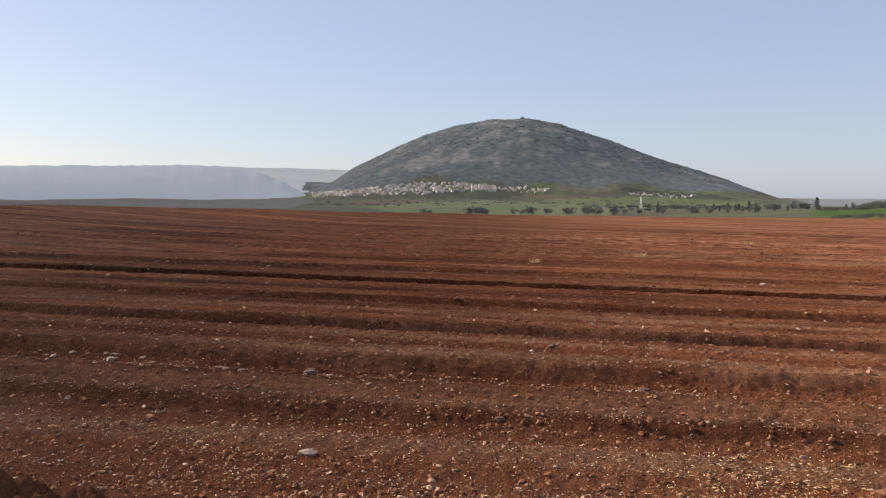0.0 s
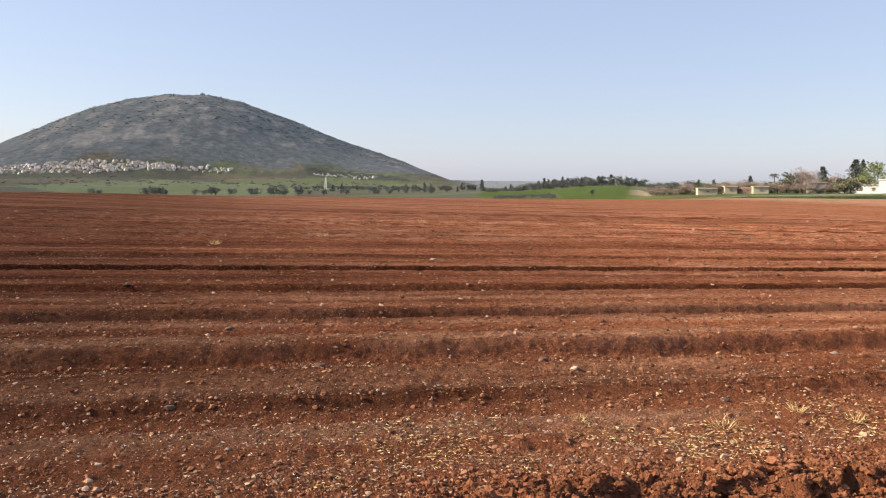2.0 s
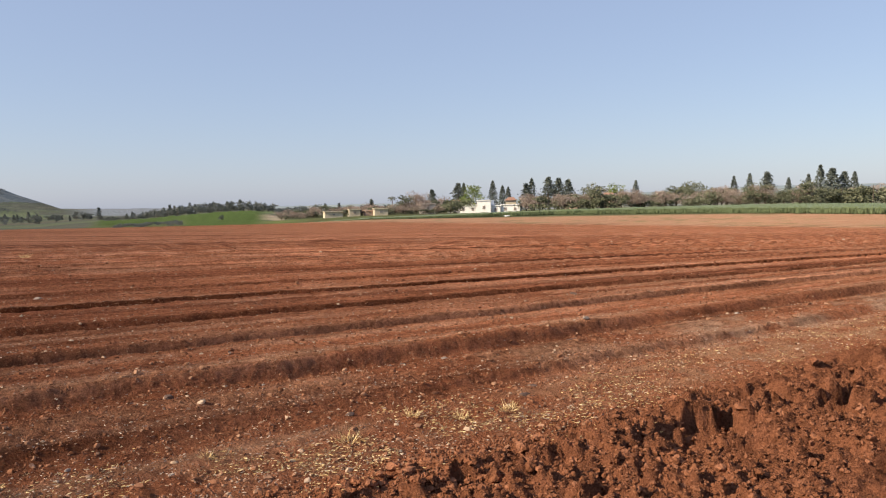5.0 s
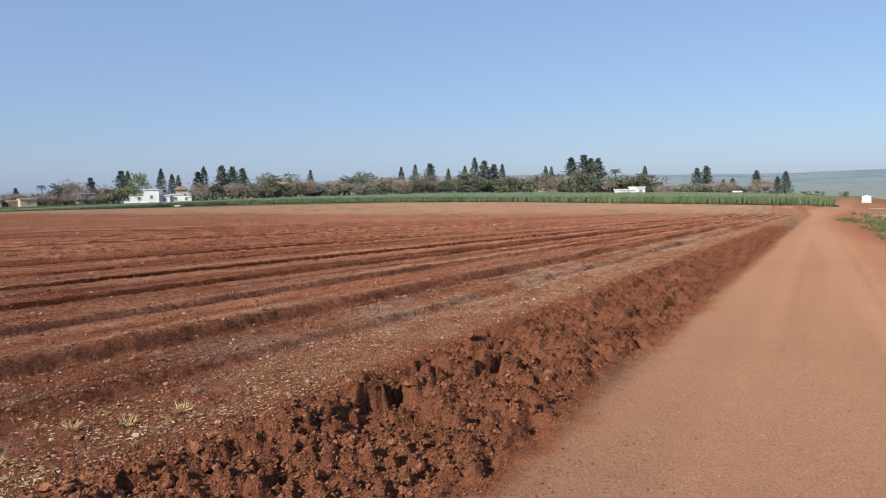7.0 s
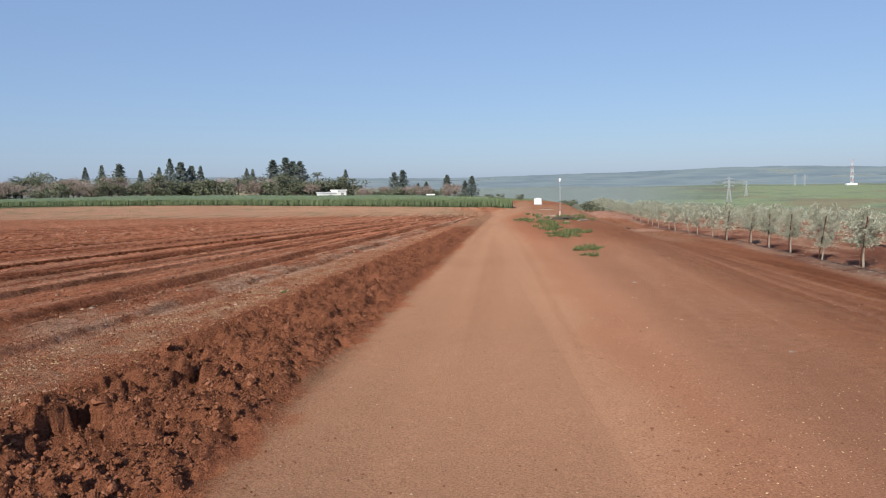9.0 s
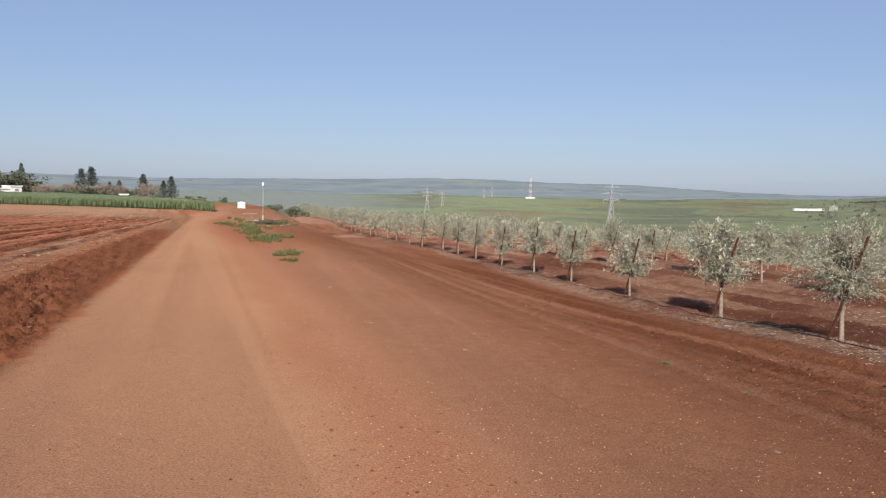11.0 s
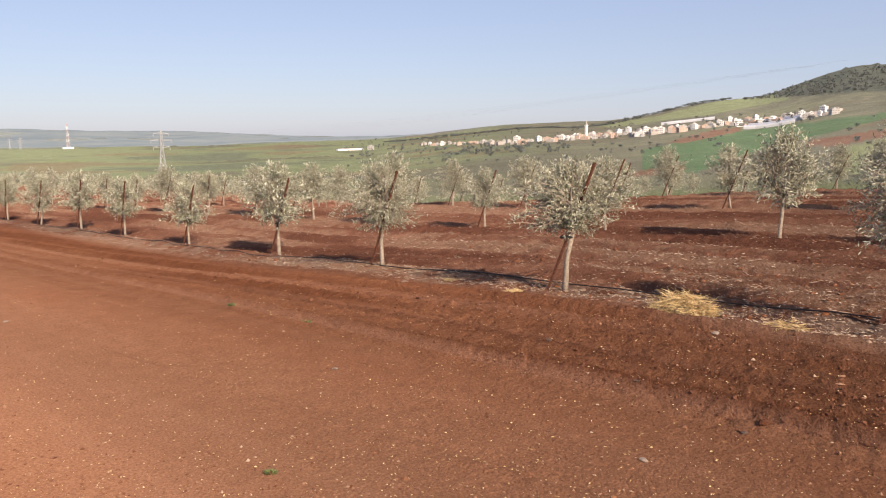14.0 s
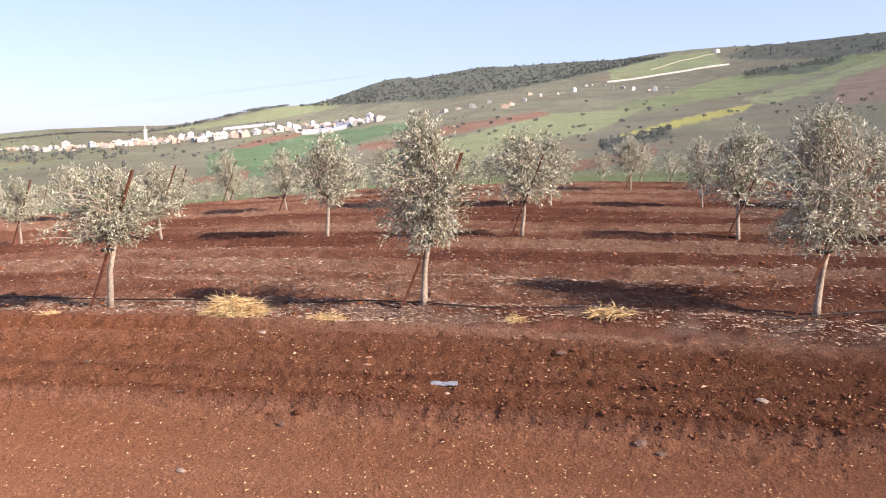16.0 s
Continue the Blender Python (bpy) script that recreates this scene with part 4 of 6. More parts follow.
def olive_meshes(seed, twigs, per_twig, leaf, height=2.05, spread=0.6, lean=0.0, low=0.72):
    rng = np.random.default_rng(seed)
    wood, foliage = Shape(), []
    fork = Vector((0.10 * lean + rng.normal() * 0.02, 0.25 * lean, low))
    wood.tube([(0, 0, -0.06), (0.02 * lean, 0.05 * lean, 0.12), (0.06 * lean, 0.13 * lean + 0.012, low * 0.55), fork], [0.043, 0.034, 0.03, 0.029], 8)
    centre = fork + Vector((0.02, -0.2 * lean, (height - low) * 0.42))
    limbs = []
    for k in range(7):
        a = 6.283 * k / 7 + rng.normal() * 0.3
        out = spread * rng.uniform(0.25, 0.6) * (0.35 if k % 3 == 0 else 1)
        tip = fork + Vector((math.cos(a) * out, math.sin(a) * out, (height - low) * (1.0 if k % 3 == 0 else rng.uniform(0.5, 0.9)) - 0.1))
        bend = fork.lerp(tip, 0.5) + Vector((math.cos(a) * 0.07, math.sin(a) * 0.07, -0.05 + rng.normal() * 0.02))
        limbs.append((fork, bend, tip))
        wood.tube([fork, fork.lerp(bend, 0.5) + Vector((0.01, 0, 0)), bend, bend.lerp(tip, 0.6), tip], [0.021, 0.017, 0.013, 0.008, 0.003], 5)
    for j in range(twigs):
        a, b, c = limbs[int(rng.integers(7))]
        s = rng.uniform(0.12, 1.0)
        root = a.lerp(b, s * 2) if s < 0.5 else b.lerp(c, s * 2 - 1)
        th, zz = rng.uniform(0, 6.283), rng.uniform(-0.98, 1.0)
        rr = max(0.0, 1 - abs(zz) ** 2.4) ** 0.5 * (0.82 if zz > 0.5 else 1.0) * rng.uniform(0.3, 1.08) * (1.08 - 0.22 * zz) + 0.05
        lump = 1 + 0.16 * math.sin(2 * th + seed) + 0.22 * math.sin(4 * th + 2 * seed + zz * 5)
        goal = centre + Vector((math.cos(th) * rr * spread * lump, math.sin(th) * rr * spread * lump, zz * (height - low) * 0.6))
        way = goal - root
        if way.length > 0.5:
            root = goal - way * (0.42 / way.length)
            way = goal - root
        tip = root + way + Vector((0, 0, 0.05))
        wood.tube([root, root.lerp(tip, 0.5) + Vector((0, 0, 0.02)), tip], [0.006, 0.004, 0.0015], 3, 0, False)
        q = rng.uniform(0.25, 1.02, per_twig)[:, None]
        base = np.array(root)[None] * (1 - q) + np.array(tip)[None] * q + rng.normal(size=(per_twig, 3)) * 0.022
        d = np.array(way.normalized())[None] * 0.6 + rng.normal(size=(per_twig, 3)) * 0.62 + np.array((0, 0, 0.12))
        foliage.append(leaf_array(base, d, rng.uniform(0.75, 1.25, per_twig) * leaf, rng.uniform(0.8, 1.2, per_twig) * leaf * 0.25, rng))
    return wood.data("trunk", OLIVE_BARK, True), quads_data("crown", np.concatenate(foliage), OLIVE_LEAF)


def olive_tree(meshes, place, turn, scale, label):
    e = thing("olive_tree", place, label, "olive tree", "olive trees in rows", turn, scale)
    part("trunk", meshes[0], e, "slender grey-brown trunk and limbs")
    part("crown", meshes[1], e, "silvery green narrow leaves")
    return e


NEAR = [olive_meshes(s, 400, 25, 0.047, h, w, ln, lo) for s, h, w, ln, lo in ((1, 1.85, 0.53, -0.3, 0.68), (2, 1.95, 0.66, -0.35, 0.74), (3, 1.5, 0.56, -0.5, 0.74), (4, 1.62, 0.52, -0.05, 0.66))]
MID = [olive_meshes(s, 230, 17, 0.075, h, w, ln, lo) for s, h, w, ln, lo in ((11, 1.75, 0.64, 0.2, 0.66), (12, 1.65, 0.62, -0.2, 0.68), (13, 1.85, 0.66, 0.3, 0.66))]
FAR = [olive_meshes(s, 80, 13, 0.12, h, w, ln, lo) for s, h, w, ln, lo in ((21, 1.75, 0.68, 0.1, 0.6), (22, 1.8, 0.66, -0.1, 0.62))]

# trees of the first row, then rows 6.57 m apart with a tree every 3.75 m
FIRST_ROW = [(7.87, 0.97), (8.2, 4.58), (8.1, -2.85), (9.08, 8.38), (10.2, 12.25), (10.65, 16.05), (11.15, 19.8), (11.8, 23.5), (12.35, 27.4), (12.8, 31.1), (13.4, 34.8), (13.95, 38.5)]
TREES = [(tx, ty, 0) for tx, ty in FIRST_ROW]
for k, (phase, first, last) in enumerate(((1.05, -6, 37), (0.35, -7, 36), (-0.2, -7, 34), (0.9, -7, 30), (0.2, -7, 29), (-0.7, -7, 28), (0.6, -7, 27))):
    for n in range(first, last):
        if k == 0 and -1 <= n <= 10:
            continue
        ty = phase + (3.75 if k == 0 else 3.62) * n
        TREES.append((7.65 + 6.3 * k + float(bearing(ty)), ty, k))
rng = np.random.default_rng(7)
stake_shape = Shape()
# a length of angle iron, two arms 30 mm wide
PROFILE = [(0, 0), (0.03, 0), (0.03, 0.005), (0.005, 0.005), (0.005, 0.03), (0, 0.03)]
levels = [(0.0, 0.19, -0.12), (-0.02, -0.2, 0.82), (-0.04, -0.5, 1.56)]
stake_shape.add([(lx - 0.015 + a, ly - 0.015 + b, lz) for lx, ly, lz in levels for a, b in PROFILE],
                [(6 * r + q, 6 * r + (q + 1) % 6, 6 * r + 6 + (q + 1) % 6, 6 * r + 6 + q) for r in range(2) for q in range(6)] + [tuple(range(5, -1, -1)), tuple(range(12, 18))])
stake_mesh = stake_shape.data("pole", STAKE_WOOD)
tie_shape = Shape()
tie_shape.tube([(0.055 * math.cos(a), -0.11 + 0.075 * math.sin(a), 0.66 + 0.012 * math.sin(2 * a)) for a in np.linspace(0, 6.283, 13)], 0.011, 5, 0, False)
tie_mesh = tie_shape.data("tie", TIE, True)
for x, y, row in TREES:
    d = math.hypot(x, y)
    jit = 0.0 if row == 0 and y < 40 else 0.1
    px, py = x + rng.normal() * jit, y + rng.normal() * jit
    near_k = {-2.85: 1, 0.97: 0, 4.58: 2, 8.38: 3}.get(y)
    if d < 12 or near_k is not None:
        m = NEAR[near_k if near_k is not None else int(rng.integers(4))]
        turn = 0 if near_k is not None else float(rng.uniform(-25, 25))
    elif d < 42:
        m, turn = MID[int(rng.integers(3))], float(rng.uniform(0, 360))
    else:
        m, turn = FAR[int(rng.integers(2))], float(rng.uniform(0, 360))
    z = float(ground_z(np.array([px]), np.array([py]))[0])
    s = 1.0 if near_k is not None else float(rng.uniform(0.86, 1.08))
    olive_tree(m, (px, py, z), turn, s, "young olive tree with silvery leaves on red soil" if row else "young staked olive tree beside the drip hose")
    if d < 45 and rng.uniform() < 0.92 or near_k is not None:
        lean = float(rng.uniform(-12, 12)) if near_k is None else 0.0
        st = thing("support_stake", (px - 0.04, py + 0.06, z), "rusty brown stake leaning beside an olive trunk", "stake", "stakes in the olive grove", lean, float(rng.uniform(0.88, 1.0)) if near_k is None else 0.97)
        part("pole", stake_mesh, st)
        part("tie", tie_mesh, st, "black tie band")

# drip hose along the first tree rows
for base, rows_y in ((7.7, (-14, 110)),):
    ys = np.arange(rows_y[0], rows_y[1], 0.6)
    xs = base + bearing(ys) + 0.26 * np.maximum(-ys, 0) + 0.03 * vnoise(ys * 0.5, ys * 0 + base, 5)
    zs = ground_z(xs, ys) + 0.012 + 0.012 * (1 + vnoise(ys * 0.9, ys * 0, 6))
    hose = Shape().tube(list(zip(xs.tolist(), ys.tolist(), zs.tolist())), 0.008, 6)
    at("drip_hose", hose.data("drip_hose", RUBBER, True), (0, 0, 0), "black plastic drip hose lying along the olive row", "hose", "drip hoses")


# ---- loose matter on the soil ----
def scattered(n, seed, az0, az1, r0, r1):
    g = np.random.default_rng(seed)
    az = g.uniform(az0, az1, n)
    r = 1 / g.uniform(1 / r1, 1 / r0, n) if r0 > 0 else g.uniform(r0, r1, n)
    return r * np.sin(np.radians(az)), r * np.cos(np.radians(az)), g


def stuff(name, me, label, category):
    return tagged(new(name, me), label, category, kind="stuff")


x, y, g = scattered(120000, 31, -130, 0, 3.0, 45)
u = row_coord(x, y)
keep = (u < -4.1) & (y < 46) & (g.uniform(0, 1, len(x)) < 0.35 + 0.45 * smooth(-0.2, 0.5, fbm(u * 1.6, y * 0.08, 33, 2)) + 0.4 * np.exp(-((u + 7.9) / 0.6) ** 2))
x, y = x[keep], y[keep]
size = np.minimum(0.0035 + 0.004 * g.exponential(0.75, len(x)), 0.018) * (1 + np.hypot(x, y) / 13)
big = size > 0.014
for k, pick, simple in ((34, ~big, True), (57, big, False)):
    stuff("field_gravel", lumps_data("field_gravel", np.stack([x, y, ground_z(x, y) + 0.15 * size], 1)[pick], size[pick], k, PEBBLE, 0.75, False, simple), "small brown stones and crumbs over the furrows", "gravel")

def lump_field(x, y, size, seed, mat, name, label):
    """Larger clods: crumbly, knobbly lumps, each finely faceted."""
    g = np.random.default_rng(seed)
    bm = bmesh.new()
    bmesh.ops.create_icosphere(bm, subdivisions=2, radius=1.0)
    ball = np.array([v.co[:] for v in bm.verts])
    tri = np.array([[v.index for v in f.verts] for f in bm.faces])
    bm.free()
    n, q = len(x), len(ball)
    z = ground_z(x, y) + 0.1 * size
    off = g.uniform(0, 90, (n, 1))
    b = np.broadcast_to(ball[None], (n, q, 3))
    knob = 0.45 * vnoise(b[..., 0] * 1.6 + off, b[..., 1] * 1.6 + b[..., 2] * 1.3, 5) + 0.17 * g.normal(size=(n, q))
    v = b * (1 + knob)[..., None] * size[:, None, None] * np.stack([g.uniform(0.8, 1.35, n), g.uniform(0.8, 1.2, n), g.uniform(0.55, 0.95, n)], 1)[:, None]
    a = g.uniform(0, 6.28, n)
    c, s = np.cos(a)[:, None], np.sin(a)[:, None]
    v = np.stack([v[..., 0] * c - v[..., 1] * s + x[:, None], v[..., 0] * s + v[..., 1] * c + y[:, None], v[..., 2] + z[:, None]], -1)
    f = (tri[None] + q * np.arange(n)[:, None, None]).reshape(-1, 3)
    stuff(name, mesh_data(name, v.reshape(-1, 3).tolist(), f.tolist(), mat, None, False), label, "clods")


x, y, g = scattered(52000, 53, -72, 0, 3.2, 24)
u = row_coord(x, y)
keep = (u > -4.3) & (u < -2.1) & (g.uniform(0, 1, len(x)) < 0.42 * (0.4 + 0.6 * smooth(-0.2, 0.5, fbm(x * 1.4, y * 1.4, 55, 2))))
x, y = x[keep], y[keep]
lump_field(x, y, np.minimum(0.008 + 0.0085 * g.exponential(0.8, len(x)), 0.045), 54, CLOD, "earth_lumps", "large crumbly lumps of freshly turned red earth")

x, y, g = scattered(125000, 35, -75, 8, 3.2, 42)
u = row_coord(x, y)
keep = (u > -4.45) & (u < -1.55 + 0.35 * g.normal(size=len(u)) * 0.5) & (y < 35)
x, y, u = x[keep], y[keep], u[keep]
size = np.minimum(0.004 + 0.004 * g.exponential(0.8, len(x)), 0.025) * (0.45 + 0.55 * smooth(-1.7, -2.4, u))
big = size > 0.011
for k, pick, flat in ((36, big, False), (46, ~big, True)):
    stuff("ploughed_clods", lumps_data("ploughed_clods", np.stack([x, y, ground_z(x, y) + 0.3 * size], 1)[pick], size[pick], k, CLOD, 0.9, False, flat), "dark red clods of freshly turned earth" if not flat else "fine red crumbs of freshly turned earth", "clods")

x, y, g = scattered(60000, 37, -20, 125, 3.0, 34)
keep = (row_coord(x, y) > 1.0) & (row_line(x, y) < 7.3) & (y < 50) & (g.uniform(0, 1, len(x)) < 0.3 + 0.6 * smooth(4, 6.5, x))
x, y = x[keep], y[keep]
size = np.minimum(0.003 + 0.006 * g.exponential(0.6, len(x)) * (0.6 + 0.4 * smooth(4.5, 6, row_line(x, y))), 0.02)
stuff("verge_gravel", lumps_data("verge_gravel", np.stack([x, y, ground_z(x, y) + 0.15 * size], 1), size, 38, PEBBLE, 0.7, False, True), "small pale stones and crumbs on the red verge", "gravel")

x, y, g = scattered(26000, 47, -45, 70, 3.0, 26)
u = row_coord(x, y)
keep = (u > -1.9) & (u < 2.6) & (g.uniform(0, 1, len(x)) < 0.35 + 0.5 * smooth(0.6, 1.4, np.abs(u)))
x, y = x[keep], y[keep]
size = np.minimum(0.002 + 0.003 * g.exponential(0.7, len(x)), 0.014)
stuff("lane_gravel", lumps_data("lane_gravel", np.stack([x, y, ground_z(x, y) + 0.2 * size], 1), size, 48, PEBBLE, 0.7, True, True), "fine loose grit on the dirt lane", "gravel")

x, y, g = scattered(34000, 49, 15, 125, 4.2, 26)
v = row_line(x, y)
keep = (v > 4.3) & (v < 7.3) & (g.uniform(0, 1, len(x)) < smooth(4.2, 5.4, v) * (0.25 + 0.6 * smooth(-0.1, 0.4, fbm((x - 0.08 * y) * 3.2, y * 0.12, 75, 3)) + 0.8 * np.exp(-((x - 0.08 * y - 4.78) / 0.16) ** 2) + 0.8 * np.exp(-((x - 0.08 * y - 6.25) / 0.16) ** 2)))
x, y = x[keep], y[keep]
size = np.minimum(0.004 + 0.005 * g.exponential(0.7, len(x)), 0.028)
stuff("verge_clods", lumps_data("verge_clods", np.stack([x, y, ground_z(x, y) + 0.25 * size], 1), size, 50, MOIST_CLOD, 0.85, False), "crumbly red clods beside the tyre tracks", "clods")

x, y, g = scattered(6000, 39, 20, 125, 8, 34)
keep = (row_line(x, y) > 7.1)
x, y = x[keep], y[keep]
size = np.minimum(0.008 + 0.012 * g.exponential(0.6, len(x)), 0.05)
stuff("grove_clods", lumps_data("grove_clods", np.stack([x, y, ground_z(x, y) + 0.15 * size], 1), size, 40, CLOD), "crumbly red clods between the olive rows", "clods")


def flakes(name, x, y, g, lo, hi, label, width=0.007, rise=0.25, mat=None):
    n = len(x)
    z = ground_z(x, y) + 0.006 + g.uniform(0, 0.012, n)
    a = g.normal(0, 0.9, n)
    d = np.stack([np.sin(a), np.cos(a), g.uniform(-0.05, rise, n)], 1)
    v = leaf_array(np.stack([x, y, z], 1), d, g.uniform(lo, hi, n) * (1 + np.hypot(x, y) / 25), g.uniform(0.6, 1.4, n) * width * (1 + np.hypot(x, y) / 18), g)
    return stuff(name, quads_data(name, v, mat or STRAW), label, "straw")


x, y, g = scattered(130000, 41, -120, 3, 3.3, 46)
u = row_coord(x, y)
keep = (g.uniform(0, 1, len(x)) < np.exp(-((u + 4.95) / 0.65) ** 2) * smooth(0.08, 0.32, fbm(x * 1.3, y * 1.3, 44, 3) + 0.36 * smooth(1.5, 6, y)) * 0.95 * np.interp(y, (-3.4, -2.6, -1.4, 0, 3), (0, 0.5, 0.04, 0.08, 1)))
flakes("straw_litter", x[keep], y[keep], g, 0.012, 0.038, "yellow straw chaff strewn along the field edge", 0.0055)
x, y, g = scattered(140000, 42, -130, -2, 3.3, 60)
u = row_coord(x, y)
keep = (u < -4.2) & (g.uniform(0, 1, len(x)) < 0.3 + 0.7 * smooth(5, 15, np.hypot(x, y))) & (g.uniform(0, 1, len(x)) < 0.2 + 0.8 * smooth(0.0, 0.4, fbm(u * 2.6, y * 0.06, 64, 3)))
flakes("stubble_litter", x[keep], y[keep], g, 0.006, 0.028, "pale stubble bits lying in rows over the field", 0.0055, 0.25, DRY_STRAW)
x, y, g = scattered(120000, 43, 12, 125, 7.4, 42)
v = row_line(x, y)
lines = fbm(v * 1.3, y * 0.22, 71, 3)
keep = (v > 7.0) & (g.uniform(0, 1, len(x)) < 0.16 + 0.6 * smooth(0.0, 0.5, lines) + 0.5 * np.exp(-((v - 7.5) / 0.3) ** 2))
flakes("grove_straw", x[keep], y[keep], g, 0.014, 0.06, "dry straw and prunings between the olive rows", 0.0045, 0.3, DRY_STRAW)
x, y, g = scattered(6500, 45, 0, 125, 3.2, 30)
keep = (row_coord(x, y) > 1.2) & (x < 7.5)
flakes("verge_straw", x[keep], y[keep], g, 0.006, 0.018, "scattered straw bits on the red verge", 0.005)


# ---- single stones ----
def stone_mesh(seed, mat):
    """A field stone with broken, weathered faces."""
    bm = bmesh.new()
    bmesh.ops.create_icosphere(bm, subdivisions=3, radius=1.0)
    g = np.random.default_rng(seed)
    cuts = [(Vector(g.normal(size=3)).normalized(), float(g.uniform(0.55, 0.85))) for k in range(9)]
    for v in bm.verts:
        n = v.co.normalized()
        r = min([1.0] + [d / max(n.dot(c), 1e-3) for c, d in cuts if n.dot(c) > 0.3])
        v.co = n * r * (1 + 0.1 * noise.noise(n * 2.5 + Vector((seed, 0, 0))) + 0.06 * noise.noise(n * 7 + Vector((0, seed, 0))))
        v.co.z = max(v.co.z, -0.45) * 0.62
        v.co.x *= 1.3
    me = bpy.data.meshes.new("stone")
    bm.to_mesh(me)
    bm.free()
    me.materials.append(mat)
    return me


STONES = [stone_mesh(s, ROCK) for s in range(5)]
PALE_STONES = [stone_mesh(s, PALE_ROCK) for s in range(5, 9)]


def stone(x, y, size, pale, label, group, turn=None):
    size *= 0.72
    me = (PALE_STONES if pale else STONES)[int(rng.integers(4))]
    z = float(ground_z(np.array([x]), np.array([y]))[0]) + 0.12 * size
    return at("stone", me, (x, y, z), label, "stone", group, float(rng.uniform(0, 360)) if turn is None else turn, (size, size, size * rng.uniform(0.8, 1.1)))


stone(-5.27, -1.45, 0.085, True, "flat pale stone lying on the red furrow", "stones on the field", 85)
for sx_, sy_, size, pale in ((-6.28, -0.17, 0.05, 0), (-16.4, 5.0, 0.09, 1), (-11.4, 5.14, 0.075, 0), (-7.35, 3.4, 0.08, 0), (-5.3, 4.05, 0.055, 0), (-4.55, 5.4, 0.06, 0),
                             (-4.75, 5.75, 0.06, 0), (-6.8, 9.46, 0.07, 1), (-5.9, 20.9, 0.1, 1), (-8.9, 12.0, 0.09, 0), (-9.3, 0.4, 0.06, 0), (-8.1, -2.6, 0.05, 1),
                             (-5.6, 1.9, 0.03, 1), (-12.6, 2.0, 0.06, 0), (-13.7, -1.0, 0.07, 0), (-5.1, 0.2, 0.03, 1), (-4.9, 2.3, 0.028, 1)):
    stone(sx_, sy_, size, pale, "grey-brown stone among the furrows" if not pale else "pale stone among the furrows", "stones on the field")
for k in range(64):
    yy = float(rng.uniform(-9, 9)) if k < 48 else float(rng.uniform(9, 22))
    uu = float(rng.uniform(-8.25, -7.45))
    stone(3 - (3 - uu) * (1 - yy / 62), yy, float(rng.uniform(0.035, 0.08)) * (1.4 if k % 9 == 0 else 1), k % 4 == 0, "small grey stone lying in the open furrow", "stones in the furrow")
for sx_, sy_, size, pale in ((3.0, 13.9, 0.05, 1), (7.7, 6.68, 0.05, 1), (4.13, 4.22, 0.03, 1), (6.97, 2.32, 0.055, 1), (4.5, -0.83, 0.055, 0), (4.38, -0.93, 0.04, 0), (5.4, -1.7, 0.05, 1),
                             (6.2, -1.1, 0.045, 1), (3.9, 1.6, 0.03, 1), (5.1, 2.2, 0.03, 0), (4.6, 1.3, 0.035, 0), (5.9, 3.4, 0.04, 0), (3.3, 8.0, 0.03, 1), (6.4, -0.4, 0.06, 0), (9.6, -2.2, 0.08, 1)):
    stone(sx_, sy_, size, pale, "pale stone on the red verge" if pale else "dark clod on the red verge", "stones on the verge")


# ---- straw heaps, dry tufts, weeds ----
def heap_mesh(n, rad, high, seed, length=0.3):
    g = np.random.default_rng(seed)
    a, q = g.uniform(0, 6.283, n), np.sqrt(g.uniform(0, 1, n))
    base = np.stack([np.cos(a) * q * rad, np.sin(a) * q * rad * 1.5, high * (1 - q ** 2) * g.uniform(0.0, 1.0, n)], 1)
    d = np.stack([g.normal(size=n), g.normal(size=n), g.normal(-0.05, 0.28, n)], 1)
    return quads_data("straw_mound", leaf_array(base, d, g.uniform(0.4, 1.2, n) * length, g.uniform(0.003, 0.008, n), g), STRAW)


heap_big, heap_small = heap_mesh(2600, 0.2, 0.19, 1, 0.2), heap_mesh(420, 0.13, 0.05, 2, 0.13)
for hx, hy, me, s in ((7.68, 2.9, heap_big, 1.0), (7.42, 1.88, heap_small, 0.95), (7.5, 0.02, heap_small, 0.7), (7.55, -0.86, heap_small, 1.15), (7.75, 5.0, heap_small, 0.6), (7.3, -3.4, heap_small, 1.1), (8.3, 6.4, heap_small, 0.5)):
    at("straw_mound", me, (hx, hy, float(ground_z(np.array([hx]), np.array([hy]))[0]) + 0.01), "heap of dry yellow straw by the drip hose" if me is heap_big else "small tuft of dry straw by the drip hose", "straw", "straw piles", float(rng.uniform(0, 360)) if me is heap_small else 0, (s, s, s))


def tuft_mesh(n, rad, high, seed, mat, wide=0.1):
    g = np.random.default_rng(seed)
    a, q = g.uniform(0, 6.283, n), np.sqrt(g.uniform(0, 1, n)) * rad
    base = np.stack([np.cos(a) * q, np.sin(a) * q, np.zeros(n)], 1)
    d = np.stack([np.cos(a) * 0.7 + g.normal(0, 0.4, n), np.sin(a) * 0.7 + g.normal(0, 0.4, n), g.uniform(0.3, 1.3, n)], 1)
    return quads_data("tuft", leaf_array(base, d, g.uniform(0.5, 1.2, n) * high, g.uniform(0.7, 1.2, n) * high * wide, g), mat)


